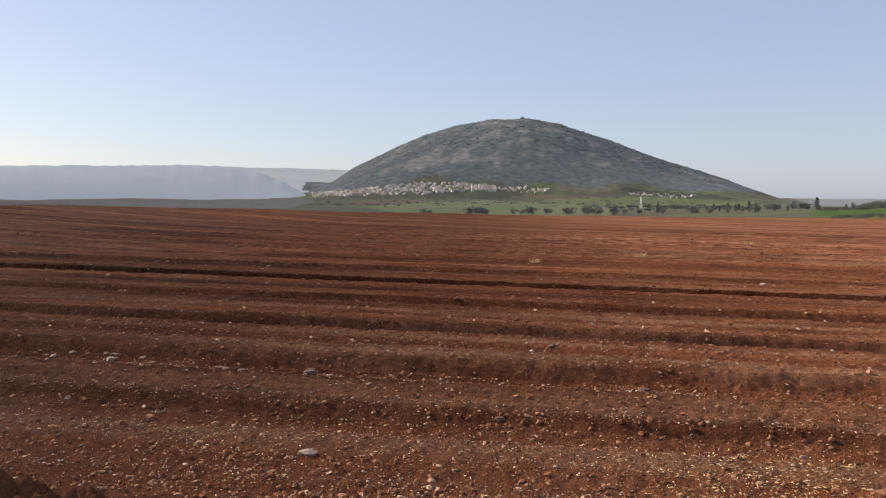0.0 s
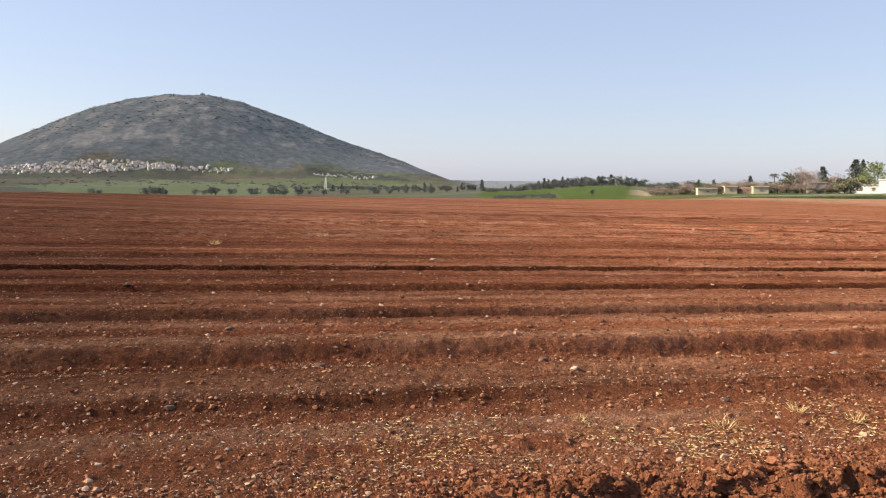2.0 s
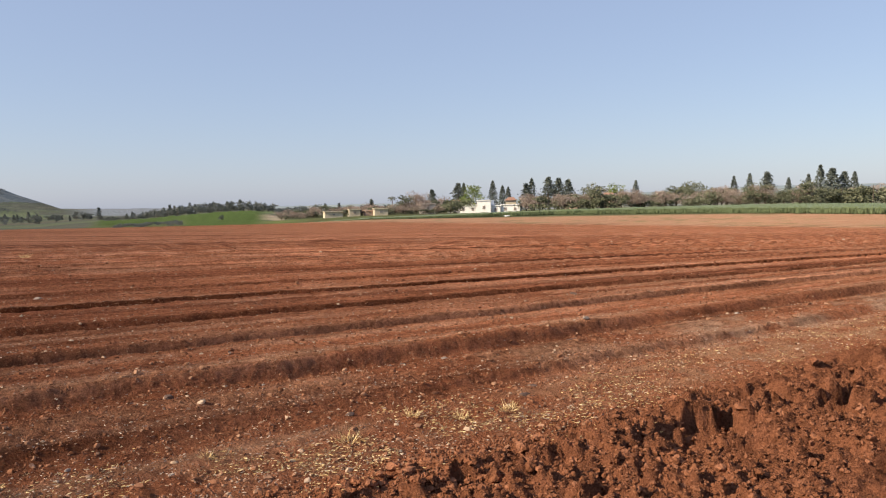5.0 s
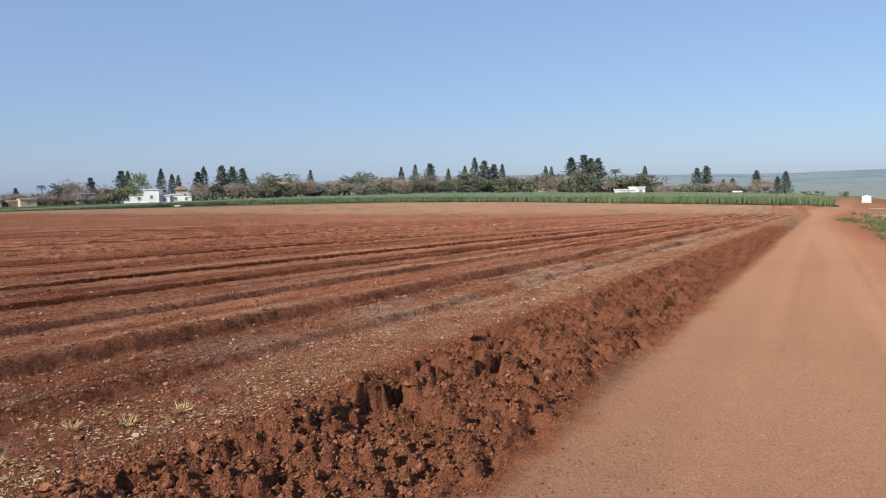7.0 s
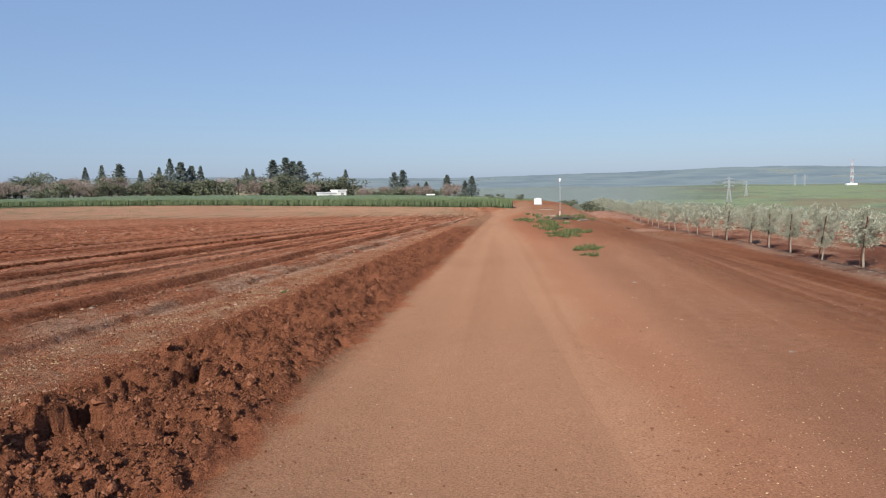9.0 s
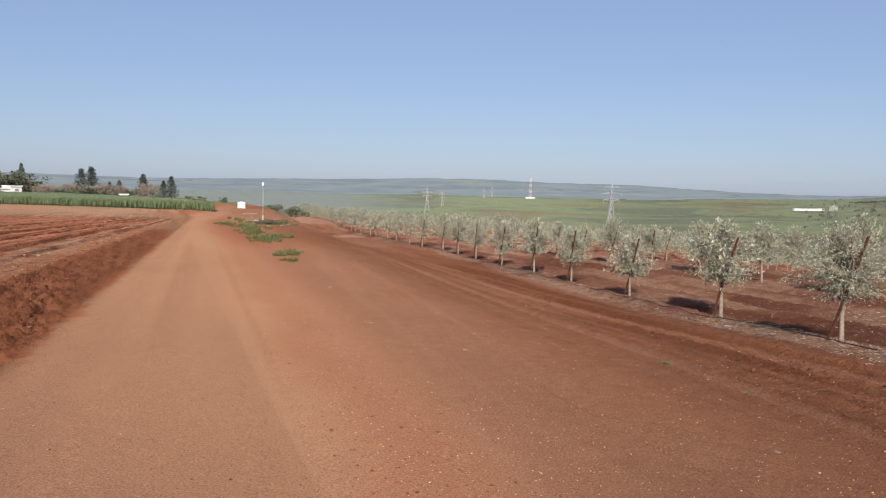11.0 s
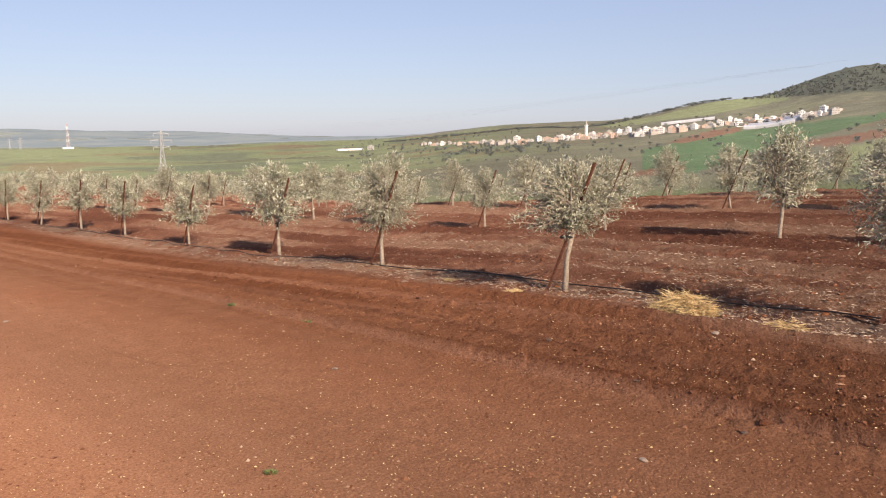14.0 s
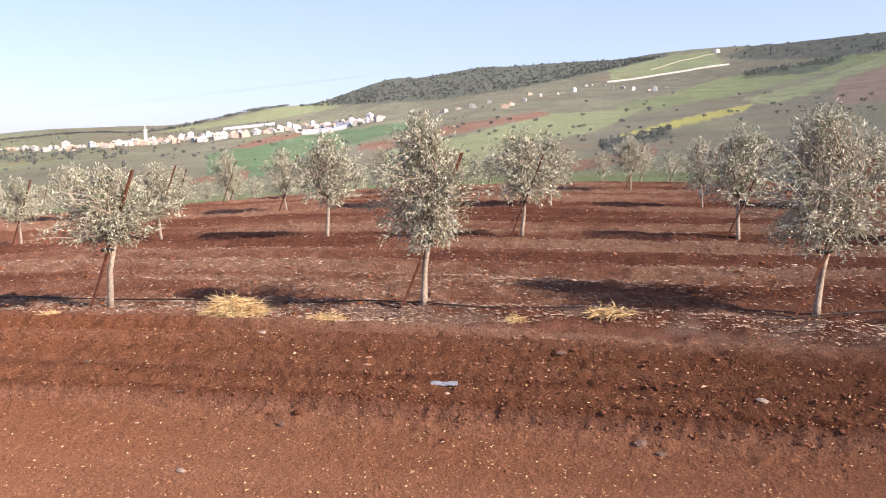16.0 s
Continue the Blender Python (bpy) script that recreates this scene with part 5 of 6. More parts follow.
dry_tuft, weed_tuft, weed_bush = tuft_mesh(70, 0.06, 0.11, 3, STRAW, 0.05), tuft_mesh(60, 0.09, 0.09, 4, WEED, 0.35), tuft_mesh(60, 0.36, 0.3, 5, WEED, 0.2)
for tx, ty, s in ((-4.62, 3.52, 1.0), (-4.45, 4.5, 0.8), (-4.7, 4.2, 0.7), (-4.3, 4.9, 0.9), (-24, 3.8, 2.0), (-22, 0.6, 1.6), (-5.0, 2.6, 0.6), (-31, 9, 2.0), (-26, -7, 1.8)):
    at("dry_grass_tuft", dry_tuft, (tx, ty, float(ground_z(np.array([tx]), np.array([ty]))[0])), "dry straw-coloured grass tuft on the field", "grass tuft", "dry tufts", float(rng.uniform(0, 360)), (s, s, s))
for tx, ty, s in ((5.2, 5.8, 0.6), (5.2, 6.98, 0.4), (2.57, 3.06, 0.3)):
    at("weed", weed_tuft, (tx, ty, float(ground_z(np.array([tx]), np.array([ty]))[0])), "small green weed on bare red soil", "weed", "small weeds", float(rng.uniform(0, 360)), (s, s, s))
WEED_PATCHES = [(3.3, 40.0, 0.7, 2.2, 22), (3.9, 36.5, 0.6, 2.0, 26), (3.6, 32.0, 0.45, 1.8, 24), (3.45, 27.5, 0.45, 1.3, 30), (4.2, 29.2, 0.5, 1.2, 18), (5.6, 41.2, 0.9, 1.4, 30), (5.0, 44.5, 1.2, 2.0, 24), (3.3, 21.4, 0.28, 0.7, 20), (3.1, 19.2, 0.12, 0.3, 4)]
for cx, cy, wx, wy, count in WEED_PATCHES:
    for k in range(count):
        tx, ty = cx + wx * float(rng.normal()) * 0.6, cy + wy * float(rng.normal()) * 0.6
        s = float(rng.uniform(0.12, 0.42)) * (1 + 0.008 * (ty - 19))
        at("roadside_weed", weed_bush, (tx, ty, float(ground_z(np.array([tx]), np.array([ty]))[0])), "low green weeds growing beside the dirt lane", "weed", "roadside weeds", float(rng.uniform(0, 360)), (s * 0.8, s * 0.8, s * float(rng.uniform(0.9, 2.0))))
for tx, ty, s in ((-2.98, 12.87, 0.45), (-3.0, 13.2, 0.35)):
    at("weed", weed_tuft, (tx, ty, float(ground_z(np.array([tx]), np.array([ty]))[0])), "small green weed at the ploughed strip's edge", "weed", "small weeds", float(rng.uniform(0, 360)), (s, s, s))

scrap = Shape()
gx, gy = np.meshgrid(np.linspace(-0.07, 0.07, 7), np.linspace(-0.16, 0.16, 11), indexing="ij")
gz = 0.022 + 0.02 * fbm(gx * 14, gy * 9, 81, 2) - 0.35 * np.abs(gx) ** 1.3
for lift in (0.0, 0.003):
    vs = np.stack([gx + 0.02 * np.sin(gy * 14), gy, gz + lift], -1).reshape(-1, 3)
    scrap.add(vs, [(i * 11 + j, (i + 1) * 11 + j, (i + 1) * 11 + j + 1, i * 11 + j + 1) for i in range(6) for j in range(10)])
at("plastic_scrap", scrap.data("plastic_scrap", FILM, True), (5.56, 0.43, float(ground_z(np.array([5.56]), np.array([0.43]))[0])), "crumpled bluish plastic scrap on the red verge", "plastic scrap", "", 12, (0.6, 0.6, 0.7))


# ---- the green crop beyond the headland ----
CROP_AZ = np.array([-60, -52, -45, -38, -22.5, -9.8, 2.6, 3.7])
CROP_FRONT = np.array([100, 103, 112, 122, 98.5, 78, 64.5, 62.5])
CROP_BACK = np.array([112, 124, 150, 160, 190, 142, 74, 64])


def build_crop():
    g = np.random.default_rng(50)
    az = np.arange(-60, 3.71, 0.2)
    s = np.linspace(0, 1, 26) ** 1.3
    A, S = np.meshgrid(az, s, indexing="ij")
    fr, bk = np.interp(A, CROP_AZ, CROP_FRONT), np.interp(A, CROP_AZ, CROP_BACK)
    R = fr + 0.8 + (bk - fr) * S + 0.5 * vnoise(A * 3, S * 0, 51) * (S < 0.01)
    x, y = R * np.sin(np.radians(A)), R * np.cos(np.radians(A))
    base = ground_z(x, y)
    tall = 0.62 * smooth(-59, -34, A) * (1 + 0.06 * fbm(x * 0.5, y * 0.5, 52, 3)) * smooth(3.75, 2.6, A)
    z = base + tall + 0.04 * g.normal(size=x.shape)
    na, ns = x.shape
    top = np.stack([x, y, z], -1).reshape(-1, 3)
    foot = np.stack([x[:, 1], y[:, 1], base[:, 1] - 0.1], -1)
    faces = [(i * ns + j, i * ns + j + 1, (i + 1) * ns + j + 1, (i + 1) * ns + j) for i in range(na - 1) for j in range(ns - 1)]
    n0 = len(top)
    faces += [(n0 + i, i * ns, (i + 1) * ns, n0 + i + 1) for i in range(na - 1)]
    slab = mesh_data("crop_body", np.vstack([top, foot]), faces, CROP)
    e = thing("green_crop", (0, 0, 0), "dense knee-high green wheat beyond the red field", "crop", kind="stuff")
    part("sward", slab, e)
    n = 60000
    a = g.uniform(-59, 3.6, n)
    q = np.where(g.uniform(size=n) < 0.22, 0, g.uniform(0, 1, n) ** 2.2)
    f, b = np.interp(a, CROP_AZ, CROP_FRONT), np.interp(a, CROP_AZ, CROP_BACK)
    rr = f + (b - f) * q + g.uniform(-0.5, 1.6, n) * (q == 0)
    px, py = rr * np.sin(np.radians(a)), rr * np.cos(np.radians(a))
    h = 0.62 * smooth(-59, -34, a) * g.uniform(0.85, 1.12, n)
    root = np.stack([px, py, ground_z(px, py) + np.where(q == 0, 0, h * 0.7)], 1)
    d = np.stack([g.normal(0, 0.12, n), g.normal(0, 0.12, n), np.ones(n)], 1)
    part("blades", quads_data("blades", leaf_array(root, d, np.where(q == 0, h, h * 0.45), np.full(n, 0.05), g), CROP), e)


build_crop()


# ---- trees seen at a distance ----
def card_leaves(p, size, g, up=0.4):
    n = len(p)
    d = g.normal(size=(n, 3)) + np.array((0, 0, up))
    return leaf_array(p, d, g.uniform(0.7, 1.3, n) * size, g.uniform(0.7, 1.2, n) * size * 0.6, g)


def crown_points(kind, n, g):
    """Places of leaf sprays in a crown of height 1."""
    if kind == "cypress":
        h = g.uniform(0.04, 1, n)
        rad = 0.115 * np.sin(np.clip(h * 1.05, 0, 1) ** 0.6 * math.pi) ** 0.7 * (1 + 0.2 * g.normal(size=n)) + 0.01
        q = np.sqrt(g.uniform(0.3, 1, n))
    elif kind == "conifer":
        h = g.uniform(0.1, 1, n)
        tier = 0.92 + 0.08 * np.sin(h * 34)
        rad = 0.25 * (1.01 - h) ** 0.8 * tier * (1 + 0.3 * g.normal(size=n))
        q = np.sqrt(g.uniform(0.1, 1, n))
    else:
        k = 11
        cz = g.uniform(0.34, 0.82, k) if kind != "shrub" else g.uniform(0.15, 0.62, k)
        ca, cr = g.uniform(0, 6.283, k), g.uniform(0.05, 0.34, k) * (1.25 if kind == "shrub" else 1)
        c = np.stack([np.cos(ca) * cr, np.sin(ca) * cr, cz], 1)
        rad = g.uniform(0.13, 0.22, k)
        i = g.integers(0, k, n)
        d = g.normal(size=(n, 3))
        d /= np.linalg.norm(d, axis=1, keepdims=True)
        return c[i] + d * (rad[i] * g.uniform(0.55, 1.1, n))[:, None] * np.array((1, 1, 0.8))
    a = g.uniform(0, 6.283, n)
    return np.stack([np.cos(a) * rad * q, np.sin(a) * rad * q, h], 1)


def far_tree_meshes(kind, seed, n, leaf):
    g = np.random.default_rng(seed)
    wood = Shape()
    mat = HAZED_LEAF if n < 300 and kind != "bare" else {"cypress": DARK_LEAF, "conifer": DARK_LEAF, "oak": OAK_LEAF, "shrub": OAK_LEAF, "spring": SPRING_LEAF, "bare": TWIG}[kind]
    wood.tube([(0, 0, -0.03), (0.004, 0, 0.2), (0.01, 0.005, 0.6), (0, 0, 0.93 if kind in ("cypress", "conifer") else 0.75)], [0.02, 0.016, 0.01, 0.002], 6)
    for k in range(7 if kind in ("oak", "spring", "bare") else 0):
        a = 6.283 * k / 7 + g.normal() * 0.3
        r, z = g.uniform(0.15, 0.32), g.uniform(0.5, 0.85)
        wood.tube([(0.005, 0, 0.22), (math.cos(a) * r * 0.5, math.sin(a) * r * 0.5, 0.4), (math.cos(a) * r, math.sin(a) * r, z)], [0.011, 0.007, 0.002], 4)
    if kind == "bare":
        p = crown_points("round", n, g)
        d = p - np.array((0, 0, 0.15))
        d = d / np.linalg.norm(d, axis=1, keepdims=True) + g.normal(size=(n, 3)) * 0.35
        p = p - d * 0.06
        fol = leaf_array(p, d, g.uniform(0.06, 0.15, n), g.uniform(0.006, 0.012, n), g)
    else:
        fol = card_leaves(crown_points(kind, n, g), leaf, g, 1.2 if kind == "cypress" else 0.2)
    return wood.data("trunk", BARK, True), quads_data("crown", fol, mat)


KINDS = {k: [far_tree_meshes(k, 100 + 7 * i + j, n, leaf) for j in range(3)] for i, (k, n, leaf) in enumerate(
    (("cypress", 900, 0.05), ("conifer", 1000, 0.055), ("oak", 1100, 0.06), ("shrub", 800, 0.075), ("spring", 1100, 0.055), ("bare", 1500, 0.05)))}
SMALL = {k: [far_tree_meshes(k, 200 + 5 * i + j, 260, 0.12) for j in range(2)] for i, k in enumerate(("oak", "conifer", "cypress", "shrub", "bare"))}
LABELS = {"cypress": ("dark slender cypress at the village edge", "cypress tree"), "conifer": ("tall dark conifer at the village edge", "conifer tree"), "oak": ("rounded dull green tree by the village", "tree"),
          "shrub": ("dense green shrub along the crop's far edge", "shrub"), "spring": ("broad tree in fresh yellow-green leaf", "tree"), "bare": ("bare brown-twigged tree by the village", "bare tree")}


def far_tree(kind, place, height, width=1.0, small=False, label=None, group="village trees"):
    meshes = (SMALL if small else KINDS)[kind]
    m = meshes[int(rng.integers(len(meshes)))]
    lab, cat = LABELS[kind]
    e = thing({"cypress": "cypress", "conifer": "conifer", "shrub": "shrub", "bare": "bare_tree"}.get(kind, "tree"), place, label or lab, cat, group)
    e.matrix_basis = pose(*place, 0, 0, float(rng.uniform(0, 360))) @ Matrix.Diagonal((height * width, height * width, height, 1))
    part("trunk", m[0], e)
    part("crown", m[1], e)
    return e


def palm(place, height):
    e = thing("palm_tree", place, "tall palm with a drooping head of fronds", "palm tree", "village palms", 0, height)
    w = Shape().tube([(0, 0, -0.03), (0.01, 0, 0.4), (0, 0, 0.88)], [0.035, 0.025, 0.022], 7)
    part("trunk", w.data("trunk", BARK, True), e)
    g, f = np.random.default_rng(9), []
    for k in range(26):
        a, el = 6.283 * k / 26 + g.normal() * 0.1, g.uniform(-0.3, 1.2)
        for q in np.linspace(0.05, 0.26, 7):
            p = np.array([[math.cos(a) * q * math.cos(el), math.sin(a) * q * math.cos(el), 0.88 + q * math.sin(el) - 1.6 * q * q]])
            for s in (-1, 1):
                d = np.array([[math.cos(a) - s * math.sin(a) * 1.2, math.sin(a) + s * math.cos(a) * 1.2, -0.5]])
                f.append(leaf_array(p, d, np.array([0.075]), np.array([0.02]), g))
    part("fronds", quads_data("fronds", np.concatenate(f), OAK_LEAF), e)


TINY = {k: card_leaves(crown_points(k, 90, np.random.default_rng(300)), 0.2, np.random.default_rng(301), 0.3) for k in ("oak", "conifer")}


def joined_wood(name, spots, mat, label):
    """Far woods that nobody could count, as one mesh of crowns."""
    out = []
    for kind, (px, py, pz), h, w in spots:
        a = float(rng.uniform(0, 6.283))
        v = TINY[kind]
        c, s = math.cos(a), math.sin(a)
        out.append(np.stack([(v[..., 0] * c - v[..., 1] * s) * h * w + px, (v[..., 0] * s + v[..., 1] * c) * h * w + py, v[..., 2] * h + pz], -1))
    stuff(name, quads_data(name, np.concatenate(out), mat), label, "wood")


# bearing and elevation angle of each tree's top, by kind
CONIFER_PLACES = [(-44.8, 1.54), (-39.9, 1.43), (-38.3, 1.84), (-37.6, 1.76), (-36.9, 1.64), (-23.6, 1.84), (-19.7, 1.98), (-19.0, 1.73), (-13.5, 2.07), (-12.6, 2.25), (-12.1, 2.0), (-11.6, 1.98), (-4.9, 1.16), (-4.3, 1.3), (-3.2, 0.36), (-2.6, 0.46), (-1.1, 0.92), (0.2, 0.52), (0.7, 0.81), (-46.7, 1.1), (-51.1, 0.49)]
CYPRESS_PLACES = [(-44.4, 1.5), (-42.3, 1.64), (-41.6, 1.29), (-41.2, 1.2), (-39.5, 1.77), (-32.2, 1.47), (-25.7, 1.59), (-24.7, 1.74), (-22.3, 1.42), (-21.1, 1.6), (-20.4, 2.16), (-18.4, 1.68), (-15.3, 1.5), (-14.9, 1.45), (-8.4, 1.36)]
SPRING_PLACES = [(-43.7, 1.53), (-33.5, 1.48)]
OAK_PLACES = [(-35.4, 1.46), (-28.4, 1.5), (-48.7, 0.86), (-28.0, 1.3), (-10.9, 0.7), (-16.8, 0.8)]
BARE_PLACES = [(-38.9, 0.64), (-34.9, 1.1), (-30.2, 0.92), (-26.9, 1.0), (-20.8, 1.19), (-19.2, 0.96), (-15.9, 0.99), (-0.5, 0.31), (-47.9, 1.11), (-47.4, 0.5), (-26.2, 1.1), (-29.5, 0.8), (-21.6, 0.9), (-13.0, 0.6), (-36.2, 0.7), (-46.0, 0.7)]
SHRUB_PLACES = [(-31.6, 0.74), (-18.6, 0.75), (-14.3, 0.68), (-45.4, 0.15)]
VILLAGE_TREES = {"conifer": CONIFER_PLACES, "cypress": CYPRESS_PLACES, "spring": SPRING_PLACES, "oak": OAK_PLACES, "bare": BARE_PLACES, "shrub": SHRUB_PLACES}
for kind, places in VILLAGE_TREES.items():
    for az, el in places:
        r = float(rng.uniform(212, 258)) * (0.8 if az > -6 else 1)
        p = spot(az, r)
        h = 1.7 + r * math.tan(radians(el)) - p[2]
        far_tree(kind, (p[0], p[1], p[2] - 0.1), h, {"cypress": 1.25, "conifer": 1.7, "spring": 1.1, "oak": 1.15, "bare": 1.5, "shrub": 1.9}[kind])
for az, el in ((-10.4, 1.24), (-7.9, 0.76), (-49.6, 0.65)):
    p = spot(az, 220)
    palm(p, 1.7 + 220 * math.tan(radians(el)) - p[2])
for k in range(150):
    az = -57 + 56.5 * (k + float(rng.uniform(0, 1))) / 150
    if -45 < az < -40:
        continue
    r = float(rng.uniform(196, 226)) * (0.82 if az > -7 else 1) * (1.08 if az < -46 else 1)
    kind = ("shrub", "bare", "oak", "bare", "shrub")[int(rng.integers(5))]
    far_tree(kind, spot(az, r, -0.1), float(rng.uniform(3.5, 6.5)) * (0.6 if az > -8 or az < -46 else 1), 1.6, False, None if kind != "oak" else "small rounded tree in the village hedge", "village hedge")
for k in range(46):
    az = -57.5 + 11.3 * (k + float(rng.uniform(0, 1))) / 46
    far_tree(("bare", "shrub", "bare")[k % 3], spot(az, float(rng.uniform(196, 222)), -0.1), float(rng.uniform(1.6, 3.2)), 1.9, False, None if k % 3 == 1 else "low bare brown bush between village houses", "village bushes")
for az, el, r in ((2.0, -0.5, 110), (2.7, -0.55, 112), (4.2, -0.6, 108), (7.6, -0.6, 130), (9.3, -0.65, 100), (-0.2, -0.5, 120)):
    p = spot(az, r)
    far_tree("shrub", p, max(1.0, 1.7 + r * math.tan(radians(el)) - p[2]), 1.5)

# woods on the low green hill and trees over the valley
for k in range(150):
    az = -69.5 + 20.5 * (k + float(rng.uniform(0, 1))) / 150
    r = float(rng.uniform(452, 500)) if az < -58 else float(rng.uniform(330, 420))
    far_tree(("oak", "oak", "conifer", "shrub")[int(rng.integers(4))], spot(az, r, -0.2), float(rng.uniform(3.5, 7)) * (0.55 if az < -67.5 else 1) * (0.8 if az > -58 else 1), 1.2, True, "dark green tree of the hilltop wood", "hilltop wood")
for k in range(70):
    az = -66 + 4.2 * rng.uniform(0, 1)
    far_tree("shrub", spot(az - 2.5, float(rng.uniform(190, 300))), float(rng.uniform(0.9, 1.5)), 1.5, True, "small orchard tree on the green slope", "orchard")
far_tree("oak", spot(-61.6, 230), 2.0, 1.2, True, "single small tree on the green slope", "orchard")
for az, el in ((-96.2, -0.62), (-93, -0.5), (-92.4, -0.45), (-91.8, -0.55), (-89.4, -0.55), (-88.6, -0.35), (-88.2, -0.4), (-87.2, -0.55), (-86.1, -0.5), (-85.6, -0.55), (-84.7, -0.5), (-84.2, -0.45), (-83.6, -0.55), (-83, -0.4), (-82.5, -0.5), (-82, -0.55), (-81, -0.45)):
    for k in range(2):
        p = spot(az + float(rng.normal(0, 0.2)), 560 + float(rng.uniform(-20, 20)))
        far_tree("oak", (p[0], p[1], p[2] - 0.3), max(3.0, 1.7 + 560 * math.tan(radians(el)) - p[2] + float(rng.uniform(0, 2))), 1.1, True, "dark green tree standing in the valley fields", "valley trees")
for k in range(60):
    az = float(rng.uniform(-81, -69.3))
    r = float(rng.uniform(520, 1000))
    far_tree(("oak", "shrub", "conifer")[int(rng.integers(3))], spot(az, r, -0.3), float(rng.uniform(4, 8)), 1.2, True, "dark green tree standing in the valley fields", "valley trees")
far_valley = [("oak", spot(float(rng.uniform(-104, -72)), float(rng.uniform(1200, 2500)), -0.3), float(rng.uniform(2.5, 5)), 2.0) for k in range(260)]
far_valley += [("oak", spot(-84 + 10 * (k / 90) + float(rng.normal(0, 0.4)), float(rng.uniform(700, 1500)), -0.3), float(rng.uniform(3, 6)), 1.8) for k in range(90)]
joined_wood("valley_wood", far_valley, HAZED_LEAF, "hedges and scattered trees over the far valley")
# hedges, groves and woods on the slopes behind the olive rows
slope = []
for k in range(220):
    az = float(rng.uniform(44, 112))
    el = float(np.interp(az, (44, 60, 72, 82, 112), (-0.5, 0.2, 1.5, 2.6, 3.6))) * float(rng.uniform(0.1, 1)) - float(rng.uniform(0, 1.6))
    r = range_at(az, el)
    slope.append(("oak", spot(az, r, -0.3), float(rng.uniform(1.5, 4)) * min(1, r / 500), 1.1))
for k in range(560):
    az, el = ((float(rng.uniform(101.6, 111)), float(rng.uniform(5.0, 5.9))), (float(rng.uniform(102.5, 108.3)), 0), (float(rng.uniform(93.2, 98)), -0.2), (float(rng.uniform(45, 76)), 0.5), (float(rng.uniform(44, 60)), -0.6))[k % 5]
    if k % 5 == 1:
        el = float(np.interp(az, (102.5, 108.3), (4.0, 4.75))) + float(rng.uniform(-0.15, 0.15))
    if k % 5 == 2:
        el = float(np.interp(az, (93.2, 98), (-0.6, 0.45))) + float(rng.uniform(-0.3, 0.2))
    if k % 5 == 3:
        el = float(np.interp(az, (45, 60, 76), (-0.15, 0.2, 1.3))) + float(rng.uniform(-0.35, 0.5))
    if k % 5 == 4:
        el = float(rng.uniform(-1.1, -0.2))
    r = range_at(az, el)
    slope.append((("oak", "conifer")[int(rng.integers(5)) // 4], spot(az, r, -0.3), float(rng.uniform(3.5, 7)) * (0.9 if r > 500 else 0.4), 1.1))
for k in range(420):
    az = float(rng.uniform(47, 71))
    slope.append(("oak", spot(az, float(rng.uniform(1850, 2050)), -1), float(rng.uniform(3, 8)), 2.0))
joined_wood("slope_wood", slope, HAZED_LEAF, "hedges and groves on the far cultivated slope")
ridge = []
for k in range(1300):
    az = float(rng.uniform(71.8, 97))
    crest = float(np.interp(az, (71.7, 78.7, 84.8, 92.7, 97), (2.6, 4.3, 5.1, 5.3, 5.45)))
    foot = float(np.interp(az, (71.7, 81.9, 86.6, 93.6, 97), (2.5, 2.95, 3.5, 4.7, 5.4)))
    el = foot + (crest - foot) * float(rng.uniform(0, 1.03))
    ridge.append((("conifer", "oak")[k % 2], spot(az, range_at(az, el), -1), float(rng.uniform(3, 5.5)), 1.5))
joined_wood("ridge_wood", ridge, HAZED_LEAF, "dark pine wood covering the far ridge")
crest_wood = []
for k in range(900):
    az = float(rng.uniform(-100, -75))
    crest_wood.append(("oak", spot(az, float(rng.uniform(2900, 3620)) if k > 90 else 3595, -2), float(rng.uniform(3, 6)), 2.2))
joined_wood("mountain_wood", crest_wood, HAZED_LEAF, "dark scrub oak wood on the round mountain")


# ---- houses ----
def facing(az):
    return -az


def villa(place, turn, blocks, label, group="village houses", tiled=False, wall=None):
    """A house of several blocks: (x, y, width, depth, height) in its own frame, its front towards -y."""
    e = thing("house", place, label, "house", group, turn)
    wall = wall or WHITE_WALL
    for bx, by, w, d, h in blocks:
        s = Shape().box(bx, by, -0.8, bx + w, by + d, h)
        body = part("wall", s.data("wall", wall), e)
        if tiled:
            r = Shape().add([(bx - 0.4, by - 0.4, h), (bx + w + 0.4, by - 0.4, h), (bx + w + 0.4, by + d + 0.4, h), (bx - 0.4, by + d + 0.4, h), (bx + w * 0.25, by + d / 2, h + d * 0.24), (bx + w * 0.75, by + d / 2, h + d * 0.24)],
                            [(3, 2, 1, 0), (0, 1, 5, 4), (1, 2, 5), (2, 3, 4, 5), (3, 0, 4)])
            part("roof", r.data("roof", TILE_ROOF), e, "hipped red tile roof")
        else:
            r = Shape().box(bx - 0.15, by - 0.25, h + 0.003, bx + w + 0.15, by + d + 0.15, h + 0.22)
            part("roof", r.data("roof", wall), e, "flat roof slab with an overhang")
        n = max(1, int(w / 2.2))
        for k in range(n):
            cx = bx + w * (k + 0.5) / n
            fr = part("window", Shape().box(cx - 0.4, by - 0.06, h * 0.38, cx + 0.4, by - 0.004, h * 0.38 + min(1.05, 0.4 * h)).data("window", wall), body)
            part("pane", Shape().box(cx - 0.33, by - 0.09, h * 0.38 + 0.08, cx + 0.33, by - 0.065, h * 0.38 + min(0.97, 0.4 * h - 0.08)).data("pane", SHUTTER), fr, "dark window pane")
    return e


